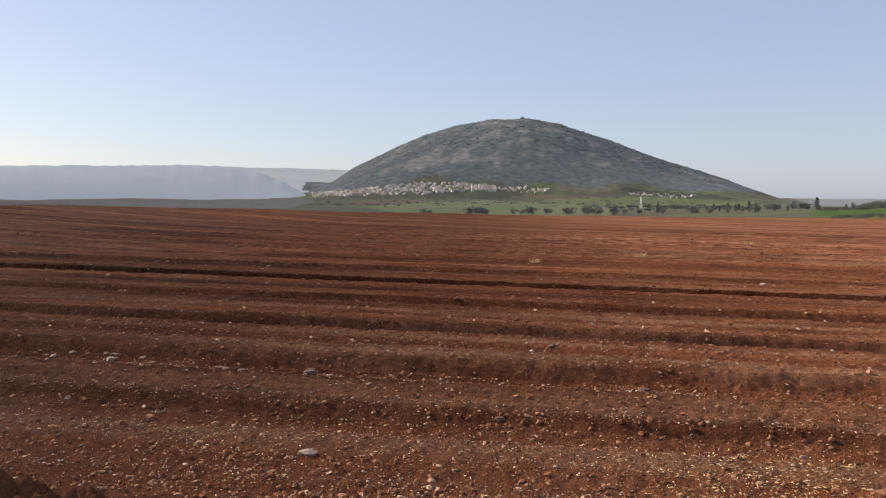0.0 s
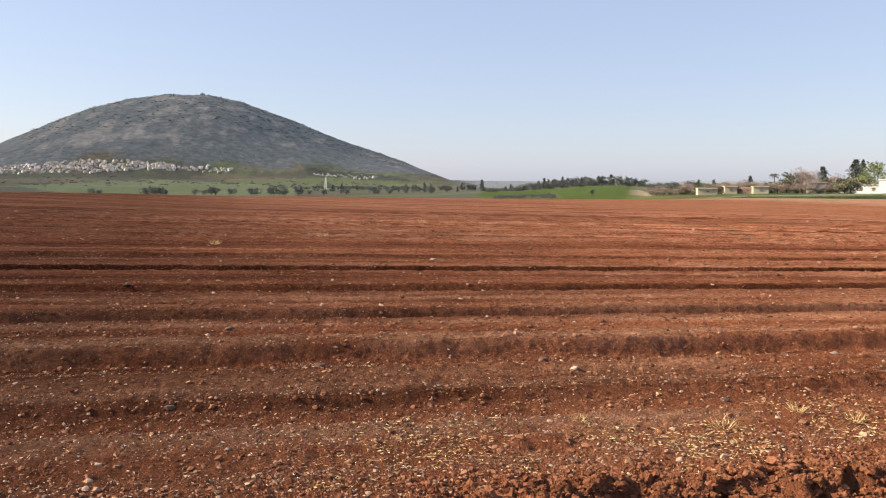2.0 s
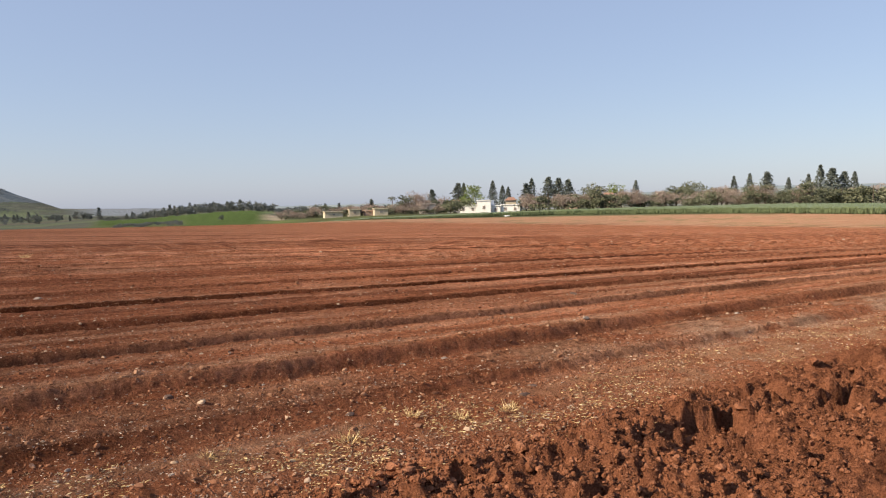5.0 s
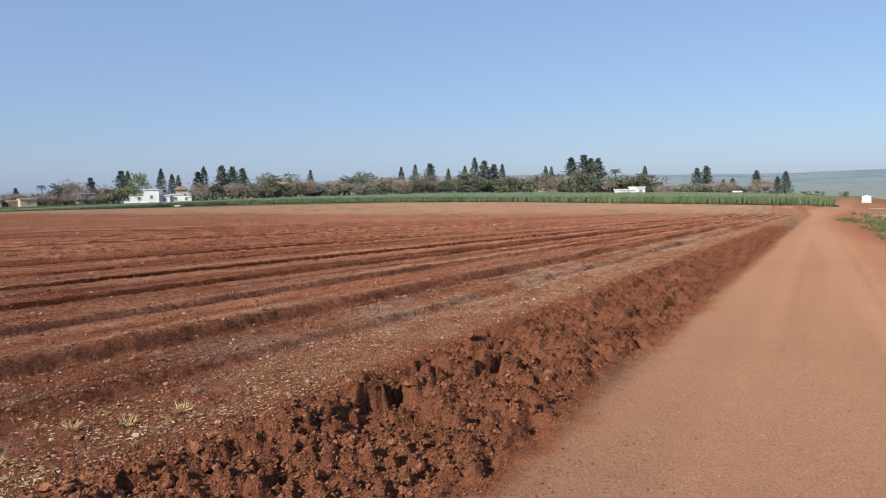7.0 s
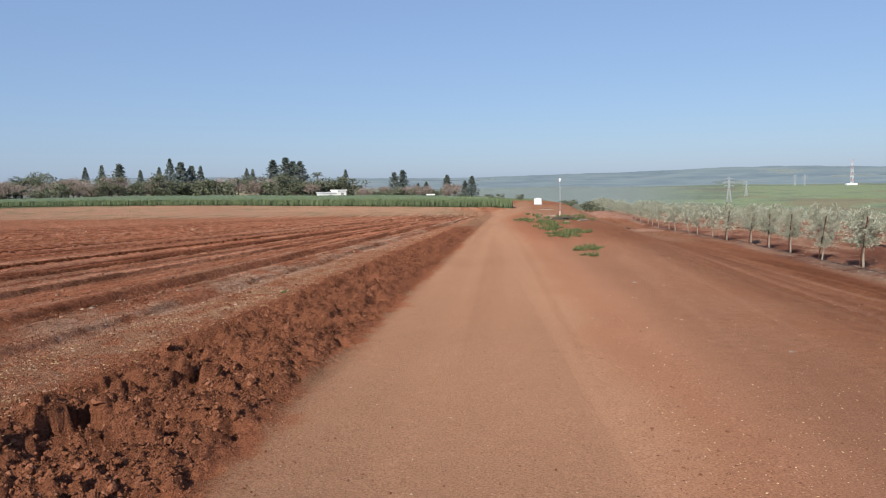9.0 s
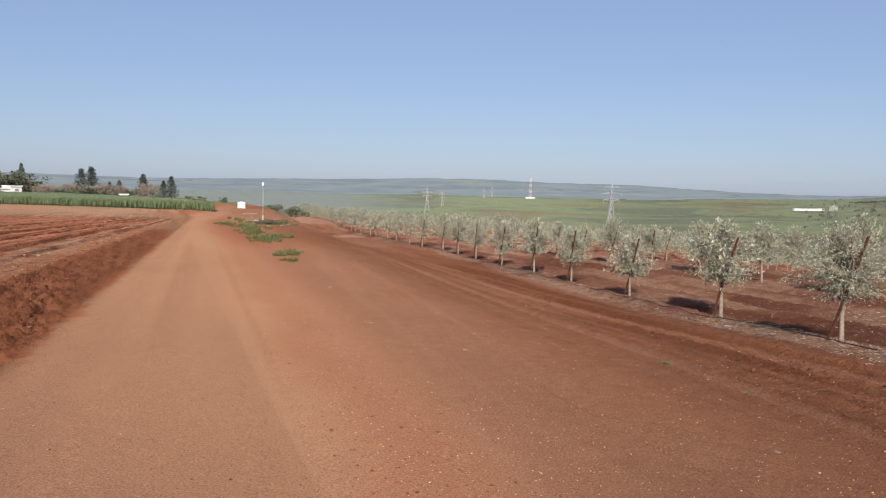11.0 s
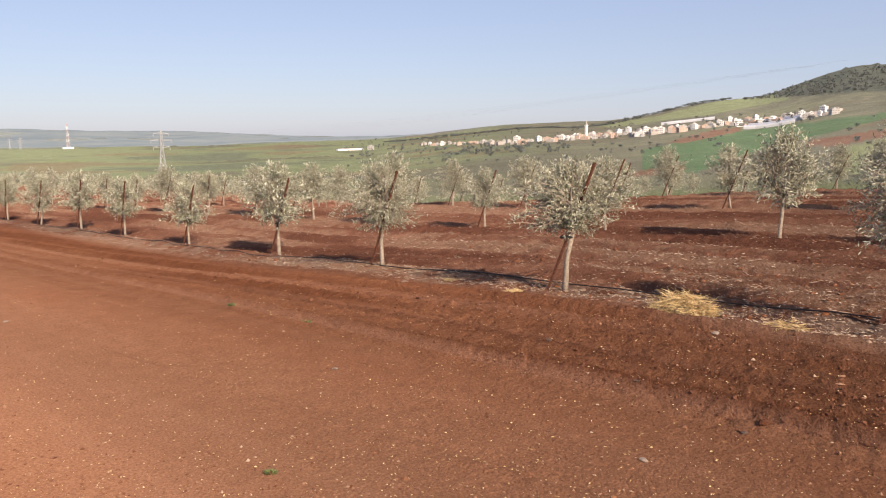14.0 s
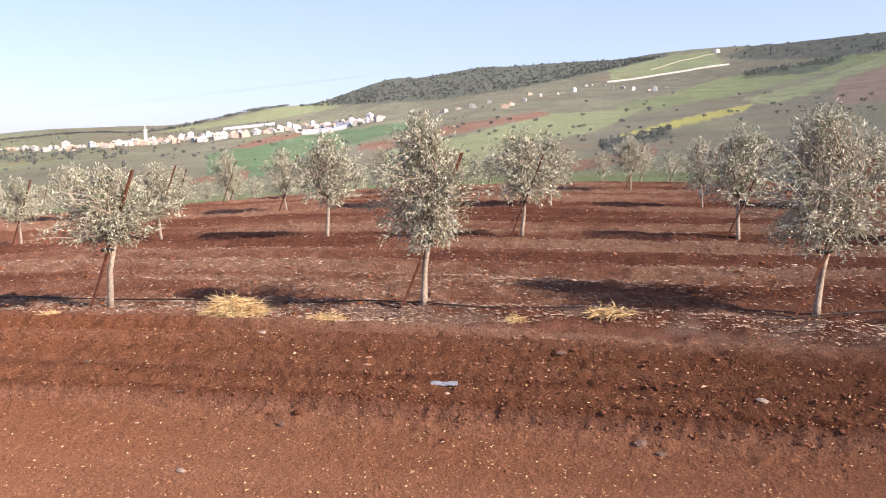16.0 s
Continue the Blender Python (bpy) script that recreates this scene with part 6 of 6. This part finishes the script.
villa(spot(-42.6, 214, -0.5), facing(-42.6) - 8, [(-8.3, 0, 5.2, 6, 2.5), (-3.1, -0.8, 3.7, 7, 3.7), (0.6, 0.2, 2.5, 6, 2.2), (3.1, 0.8, 5.2, 6, 2.4)], "white flat-roofed modern villa beside the green crop")
villa(spot(-41.0, 226), facing(-41.0), [(-1.5, 0, 3.0, 4, 3.2)], "cream house with a red tile roof behind the villa", tiled=True, wall=CREAM_WALL)
for az, w, h, wall, r in ((-53.8, 4.2, 1.3, CREAM_WALL, 190), (-52.3, 2.6, 1.6, CREAM_WALL, 194), (-51.2, 2.4, 1.2, PINK_WALL, 196), (-50.4, 3.2, 1.5, CREAM_WALL, 192), (-47.0, 4.2, 2.6, GREY_WALL, 216), (-54.9, 4, 2.6, WHITE_WALL, 250)):
    villa(spot(az, r), facing(az) + 6, [(-w / 2, 0, w, 5, h)], "small flat-roofed stone house at the village edge", wall=wall)
for az, w, h, r, wall in ((-34.2, 4.5, 3.2, 222, PINK_WALL), (-15.3, 6, 2.4, 214, CREAM_WALL), (-36.6, 5, 2.4, 230, PINK_WALL), (-44.9, 6, 2.4, 232, WHITE_WALL)):
    villa(spot(az, r), facing(az) - 10, [(-w / 2, 0, w, 6, h)], "house with a red tile roof among the trees", tiled=True, wall=wall)
villa(spot(-9.2, 176), facing(-9.2) + 15, [(-2.6, 0, 3.2, 6, 1.1), (0.6, -0.5, 1.9, 6, 1.6)], "low white house among shrubs behind the crop")
villa(spot(-2.3, 150), facing(-2.3), [(-0.7, 0, 1.4, 2, 0.6)], "low white shed roof behind the crop")


def town_house(k):
    """A plain flat-roofed town house with storeys of windows, about 10 m wide."""
    s = Shape()
    w, d, h = ((9, 9, 6.2), (11, 8, 4.2), (8, 8, 9.2), (13, 9, 6.2))[k % 4]
    s.box(-w / 2, -d / 2, -3, w / 2, d / 2, h, 0)
    s.box(-w / 2 + 0.2, -d / 2 + 0.2, h + 0.004, w / 2 - 0.2, d / 2 - 0.2, h + 0.5, 0)
    s.box(-1.5, -1.5, h + 0.504, 1.5, 1.5, h + 2.4, 0)
    for f in range(max(1, int(h // 3))):
        for j in range(3):
            cx = -w / 2 + w * (j + 0.5) / 3
            s.box(cx - 0.7, -d / 2 - 0.12, 1 + 3 * f, cx + 0.7, -d / 2 - 0.004, 2.3 + 3 * f, 1)
            s.box(-w / 2 - 0.12, -d / 2 + d * (j + 0.5) / 3 - 0.7, 1 + 3 * f, -w / 2 - 0.004, -d / 2 + d * (j + 0.5) / 3 + 0.7, 2.3 + 3 * f, 1)
    return s


TOWN = [town_house(k).data("house", [m, SHUTTER]) for k, m in enumerate((PALE_WALL, GREY_WALL, WHITE_WALL, PINK_WALL, PALE_WALL, GREY_WALL))]


def town(n, az0, az1, band, spread, size, label, group, bias=0.5):
    for k in range(n):
        az = az0 + (az1 - az0) * (k + float(rng.uniform(0, 1))) / n
        el = float(np.interp(az, band[0], band[1])) + spread * float(rng.uniform(-1, 1)) * float(np.interp(az, (az0, 0.4 * az0 + 0.6 * az1, az1), (0.3, 1, 0.35)))
        s = size * float(rng.uniform(0.7, 1.25))
        at("town_house", TOWN[int(rng.integers(6))], spot(az, range_at(az, el)), label, "house", group, facing(az) + float(rng.uniform(-30, 30)), (s, s, s * 0.9))


def joined_town(bands, label):
    """The far town on the mountain's foot, its houses past counting, as one mesh."""
    s = Shape()
    for n, az0, az1, band, spread in bands:
        for k in range(n):
            az = az0 + (az1 - az0) * (k + float(rng.uniform(0, 1))) / n
            el = float(np.interp(az, band[0], band[1])) + spread * float(rng.uniform(-1, 1)) * float(np.interp(az, (az0, 0.4 * az0 + 0.6 * az1, az1), (0.3, 1, 0.35)))
            px, py, pz = spot(az, range_at(az, el))
            w, d, h = float(rng.uniform(5, 10)), float(rng.uniform(5, 8)), float(rng.choice((2.6, 3.0, 3.4, 5)))
            a = radians(-az + float(rng.uniform(-35, 35)))
            h0, m0 = len(s.v), Shape()
            m0.box(-w / 2, -d / 2, -4, w / 2, d / 2, h)
            m0.box(-w / 4, -d / 4, h + 0.01, w / 8, d / 5, h + 2.2)
            for f in range(int(h // 3)):
                for q in (-0.3, 0.0, 0.3):
                    m0.box(w * q - 0.6, -d / 2 - 0.1, 1 + 3 * f, w * q + 0.6, -d / 2 - 0.01, 2.3 + 3 * f, 1)
            c, e = math.cos(a), math.sin(a)
            s.add([(px + x * c - y * e, py + x * e + y * c, pz + z) for x, y, z in m0.v], m0.f)
            s.i[-len(m0.f):] = m0.i
    stuff("town", s.data("town", [TOWN_WALL, SHUTTER]), label, "town")


joined_town(((520, -104.2, -91.0, ((-104.2, -100, -96.5, -92.3, -91), (0.42, 0.66, 0.88, 0.92, 0.8)), 0.42), (40, -90.8, -87.2, ((-90.8, -87.2), (0.8, 0.66)), 0.25),
             (34, -81.6, -77, ((-81.6, -77), (0.42, 0.2)), 0.16)), "pale pinkish houses of the town at the mountain's foot")
town(40, 49.5, 61, ((49.5, 56, 61), (-0.25, -0.2, 0.05)), 0.1, 0.66, "pale block of the town below the ridge", "slope town")
town(64, 60, 68, ((60, 64, 68), (0.05, 0.3, 0.55)), 0.22, 0.66, "pale block of the town below the ridge", "slope town")
town(64, 67, 77.5, ((67, 72, 77.5), (0.6, 1.0, 1.55)), 0.26, 0.6, "pale block of the town below the ridge", "slope town")
town(9, 81, 88, ((81, 88), (2.0, 2.6)), 0.3, 0.42, "lone pale house on the far slope", "slope houses")
town(14, 88, 98, ((88, 94, 98), (3.0, 3.5, 3.2)), 0.35, 0.42, "lone pale house on the far slope", "slope houses")
at("town_house", TOWN[0], spot(46, range_at(46, -0.5)), "pale unfinished block standing alone in the fields", "house", "slope town", 20, (1, 1, 1))
at("town_house", TOWN[2], spot(100.7, range_at(100.7, 5.55)), "lone pale house on the far slope", "house", "slope houses", 20, (1.4, 1, 0.6))

# summit buildings of the round mountain
for az, wide in ((-90.6, 1.2), (-89.5, 1.0), (-89.1, 1.5), (-88.7, 1.1), (-87.9, 1.0)):
    at("summit_building", TOWN[0], spot(az, 3560, -3), "pale stone building on the mountain's summit", "building", "summit buildings", facing(az), (1.4 * wide, 1, 2.2 if az == -89.1 else 1.3))

# minaret of the slope town
p = spot(61.4, range_at(61.4, 0.1))
m = thing("minaret", p, "slim white minaret above the slope town", "minaret")
part("shaft", Shape().box(-1.6, -1.6, -2, 1.6, 1.6, 16, 0, 0.5).data("shaft", WHITE_WALL), m)
part("gallery", Shape().box(-2.2, -2.2, 16.004, 2.2, 2.2, 17.2, 0, 0.7).data("gallery", WHITE_WALL), m)
part("cap", Shape().tube([(0, 0, 17.2), (0, 0, 20.5), (0, 0, 22.5)], [1.2, 1.1, 0.1], 8).data("cap", GREY_WALL), m)


# ---- long greenhouses and walls on the slope ----
def long_between(name, a, b, height, width, mat, label, category, arched=True):
    pa, pb = Vector(a), Vector(b)
    L = (pb - pa).length
    s = Shape()
    n = 14
    prof = [(width / 2 * math.cos(math.pi * k / 8), height * (0.45 + 0.55 * math.sin(math.pi * k / 8))) for k in range(9)] if arched else [(width / 2, height), (-width / 2, height)]
    prof = [(width / 2, -2.0)] + prof + [(-width / 2, -2.0)]
    q = len(prof)
    for i in range(n + 1):
        c = pa.lerp(pb, i / n)
        c.z = float(ground_z(np.array([c.x]), np.array([c.y]))[0])
        side = Vector(((pb - pa).y, -(pb - pa).x, 0)).normalized()
        for off, h in prof:
            s.v.append(tuple(c + side * off + Vector((0, 0, h))))
    s.f = [(i * q + j, i * q + j + 1, (i + 1) * q + j + 1, (i + 1) * q + j) for i in range(n) for j in range(q - 1)] + [tuple(range(q)), tuple(n * q + j for j in range(q - 1, -1, -1))]
    s.i = [0] * len(s.f)
    return at(name, s.data(name, mat), (0, 0, 0), label, category)


def slope_spot(az, el):
    return spot(az, range_at(az, el))


for k in range(4):
    long_between("greenhouse", slope_spot(71.9 + 0.35 * k, 0.6 + 0.14 * k), slope_spot(75.0 + 0.25 * k, 0.98 + 0.14 * k), 3.2, 8, GREENHOUSE, "long white arched greenhouse above the green field", "greenhouse")
long_between("perimeter_wall", slope_spot(93.5, 3.82), slope_spot(101.5, 4.72), 2.4, 1.5, PALE_WALL, "long white wall climbing the far slope", "wall", False)
long_between("track", slope_spot(96.4, 4.6), slope_spot(100.6, 5.5), 0.4, 2.5, CREAM_WALL, "pale dirt track up to the ridge house", "track", False)
long_between("greenhouse", slope_spot(66.5, 0.95), slope_spot(70.0, 1.3), 4, 8, GREENHOUSE, "long white greenhouse behind the slope town", "greenhouse")
long_between("greenhouse", slope_spot(43.6, -0.55), slope_spot(45.4, -0.5), 3, 6, WHITE_WALL, "low white field shed on the plain", "shed", False)
p = spot(37.9, 150)
sh = thing("farm_shed", p, "open teal farm shed behind the olive grove", "shed", "", facing(37.9))
part("wall", Shape().box(-4.6, 0, -1, 4.6, 5, 1.15).data("wall", TEAL), sh)
part("roof", Shape().add([(-5, -0.5, 1.55), (5, -0.5, 1.95), (5, 6, 2.25), (-5, 6, 1.85), (-5, -0.5, 1.65), (5, -0.5, 2.05), (5, 6, 2.35), (-5, 6, 1.95)], [(3, 2, 1, 0), (4, 5, 6, 7), (0, 1, 5, 4), (1, 2, 6, 5), (2, 3, 7, 6), (3, 0, 4, 7)]).data("roof", GREENHOUSE), sh, "pale sheet roof")
for k in range(6):
    part("post", Shape().box(-4.5 + 1.8 * k, -0.4, -1, -4.38 + 1.8 * k, -0.28, 1.6).data("post", STEEL), sh)


# ---- pylons and masts ----
def lattice(s, levels, thick, k=0):
    """Four legs with crossed braces between levels of (height, half width)."""
    for (z0, w0), (z1, w1) in zip(levels, levels[1:]):
        c0, c1 = [(-w0, -w0), (w0, -w0), (w0, w0), (-w0, w0)], [(-w1, -w1), (w1, -w1), (w1, w1), (-w1, w1)]
        for i in range(4):
            j = (i + 1) % 4
            s.tube([(*c0[i], z0), (*c1[i], z1)], thick, 4, k)
            s.tube([(*c0[i], z0), (*c1[j], z1)], thick * 0.6, 3, k)
            s.tube([(*c0[j], z0), (*c1[i], z1)], thick * 0.6, 3, k)
            s.tube([(*c1[i], z1), (*c1[j], z1)], thick * 0.6, 3, k)


def pylon(place, turn, height, label):
    e = thing("power_pylon", place, label, "pylon", "power pylons", turn, height / 35)
    s = Shape()
    lattice(s, [(-1, 3.4), (6, 2.5), (12, 1.8), (18, 1.2), (23, 1.0), (27, 0.9), (31, 0.8), (35, 0.3)], 0.2)
    part("tower", s.data("tower", STEEL), e, "grey steel lattice tower")
    for z, w in ((22, 6.0), (27, 7.5), (32, 5.5)):
        a = Shape()
        for sgn in (-1, 1):
            for dy in (-0.7, 0.7):
                a.tube([(0, dy, z), (sgn * w, 0, z + 0.5)], 0.2, 4)
                a.tube([(0, dy, z + 1.5), (sgn * w, 0, z + 0.5)], 0.16, 4)
            a.tube([(sgn * w, 0, z + 0.5), (sgn * w, 0, z - 1.6)], 0.16, 5)
        part("crossarm", a.data("crossarm", STEEL), e)
    return e


def pylon_at(az, r, top, label, turn):
    p = spot(az, r)
    h = 1.7 + r * math.tan(radians(top)) - p[2]
    return pylon(p, turn - az, h, label)


pylon_at(31.7, 630, 1.02, "grey lattice power pylon beyond the olive grove", 10)
pylon_at(18.5, 1180, 0.5, "grey lattice power pylon on the green plain", 15)
pylon_at(19.6, 1350, 0.2, "grey lattice power pylon on the green plain", 15)
pylon_at(22.6, 2300, 0.55, "distant lattice power pylon on the plain", 15)
pylon_at(23.2, 2300, 0.6, "distant lattice power pylon on the plain", 15)

r = 2000.0
p = spot(25.95, r)
tw = thing("radio_tower", (p[0], p[1], p[2]), "red and white banded lattice tower on the plain", "radio tower")
top = 1.7 + r * math.tan(radians(1.5)) - p[2]
for k in range(8):
    s = Shape()
    z0, z1 = top * k / 8, top * (k + 1) / 8 - 0.03
    lattice(s, [(z0, 3.0 - 0.22 * k), ((z0 + z1) / 2, 2.9 - 0.22 * k), (z1, 2.8 - 0.22 * k)], 0.2)
    part("section", s.data("section", WHITE_PAINT if k % 2 == 0 else RED_PAINT), tw, "white lattice section" if k % 2 == 0 else "red lattice section")
part("equipment_hut", Shape().box(-13, -4, -3, 11, 4, 4).data("equipment_hut", WHITE_PAINT), tw, "long low white hut at the tower's foot")

p = spot(-80.75, 1000)
ms = thing("lattice_mast", p, "thin pale lattice mast standing in the valley", "mast")
s = Shape()
lattice(s, [(-1, 1.4), (7, 1.0), (14, 0.7), (1.7 + 1000 * math.tan(radians(0.27)) - p[2], 0.3)], 0.16)
part("tower", s.data("tower", WHITE_PAINT), ms)
# power lines across the sky above the grove
for k in range(3):
    pa, pb = Vector(spot(31.7, 630)) + Vector((0, 0, 30 + 2.2 * k)), Vector((150 * math.sin(radians(76 + k)), 150 * math.cos(radians(76 + k)), 13.6 + 0.4 * k))
    pts = [pa.lerp(pb, q) - Vector((0, 0, 5 * 4 * q * (1 - q))) for q in np.linspace(0, 1, 15)]
    at("power_line", Shape().tube(pts, 0.008, 4, 0, False).data("power_line", STEEL), (0, 0, 0), "thin power line sagging above the grove", "power line", "power lines")

# post with a white head, water tank, mound and rubbish beside the lane
px, py, pz = spot(7.0, 42.6)
po = thing("marker_post", (px, py, pz), "slim grey post with a white head beside the lane", "post")
part("shaft", Shape().tube([(0, 0, -0.2), (0.01, 0, 1.0), (0, 0, 2.0)], [0.018, 0.016, 0.014], 7).data("shaft", STEEL, True), po)
part("head", Shape().tube([(0, 0, 1.9), (0, 0, 1.93), (0, 0, 2.1), (0, 0, 2.13)], [0.03, 0.06, 0.06, 0.02], 10).data("head", WHITE_PAINT, True), po, "white cylinder head")
part("sleeve", Shape().box(-0.045, -0.045, -0.05, 0.045, 0.045, 0.4, 0, 0.02).data("sleeve", RED_PAINT), po, "faded red sleeve at the foot")
px, py, pz = spot(5.45, 77)
tk = thing("water_tank", (px, py, pz), "white box-shaped water tank beside the lane", "water tank", "", -8)
part("shell", Shape().box(-0.36, -0.3, 0.08, 0.36, 0.3, 0.6, 0, 0.06).data("shell", WHITE_PAINT), tk)
part("lid", Shape().tube([(0, 0, 0.6), (0, 0, 0.64), (0, 0, 0.66)], [0.14, 0.14, 0.06], 12).data("lid", WHITE_PAINT), tk)
part("frame", Shape().box(-0.4, -0.34, -0.05, 0.4, 0.34, 0.075).data("frame", STEEL), tk, "grey base frame")
mound_g = np.linspace(-1, 1, 25)
mx, my = np.meshgrid(mound_g, mound_g, indexing="ij")
mz = np.clip(1 - mx ** 2 - my ** 2, -0.2, 1) * (1 + 0.3 * fbm(mx * 3, my * 3, 91, 3))
for az, r, w, h, label in ((9.2, 62, 3.0, 0.42, "heap of dug red earth beside the lane"), (2.6, 66, 2.2, 0.3, "low bank of red earth at the lane's bend"), (12.3, 60, 3, 0.28, "heap of dug red earth beside the lane")):
    x0, y0, z0 = spot(az, r)
    me = mesh_data("earth_mound", np.stack([mx * w, my * w * 0.7, mz * h - 0.12], -1).reshape(-1, 3), [(i * 25 + j, (i + 1) * 25 + j, (i + 1) * 25 + j + 1, i * 25 + j + 1) for i in range(24) for j in range(24)], MOUND, None, True)
    at("earth_mound", me, (x0, y0, z0), label, "earth mound", "earth mounds")
px, py, pz = spot(7.6, 41)
pl = thing("pallet", (px, py, pz), "dark weathered wooden pallet among weeds", "pallet", "", 20)
for k in range(5):
    part("slat", Shape().box(-0.6, -0.4 + 0.2 * k, 0.1, 0.6, -0.27 + 0.2 * k, 0.125).data("slat", PALLET), pl)
for k in range(3):
    part("bearer", Shape().box(-0.6 + 0.55 * k, -0.4, -0.03, -0.5 + 0.55 * k, 0.53, 0.096).data("bearer", PALLET), pl)
plank_shape = Shape().box(-0.5, -0.06, 0.0, 0.5, 0.06, 0.035, 0, 0.01)
plank_mesh = plank_shape.data("plank", PALE_PLANK)
for lx, ly, turn in ((6.1, 57.5, 8), (5.1, 44.6, -35), (5.9, 38.9, 55)):
    at("plank", plank_mesh, (lx, ly, float(ground_z(np.array([lx]), np.array([ly]))[0]) + 0.02), "pale weathered plank lying beside the lane", "plank", "planks by the lane", turn)
for k in range(14):
    az, r = 6.4 + float(rng.uniform(-1.2, 2.4)), float(rng.uniform(36, 50))
    x0, y0, z0 = spot(az, r)
    stone_like = at("rubble", PALE_STONES[k % 4], (x0, y0, z0 + 0.03), "pale broken rubble lying in weeds by the lane", "rubble", "rubble by the lane", float(rng.uniform(0, 360)), (float(rng.uniform(0.05, 0.13)),) * 3)
px, py, pz = spot(-41.3, 112)
at("white_sack", stone_mesh(12, WHITE_PAINT), (px, py, pz + 0.1), "white sack lying at the field's far edge", "sack", "", 40, (0.4, 0.2, 0.2))
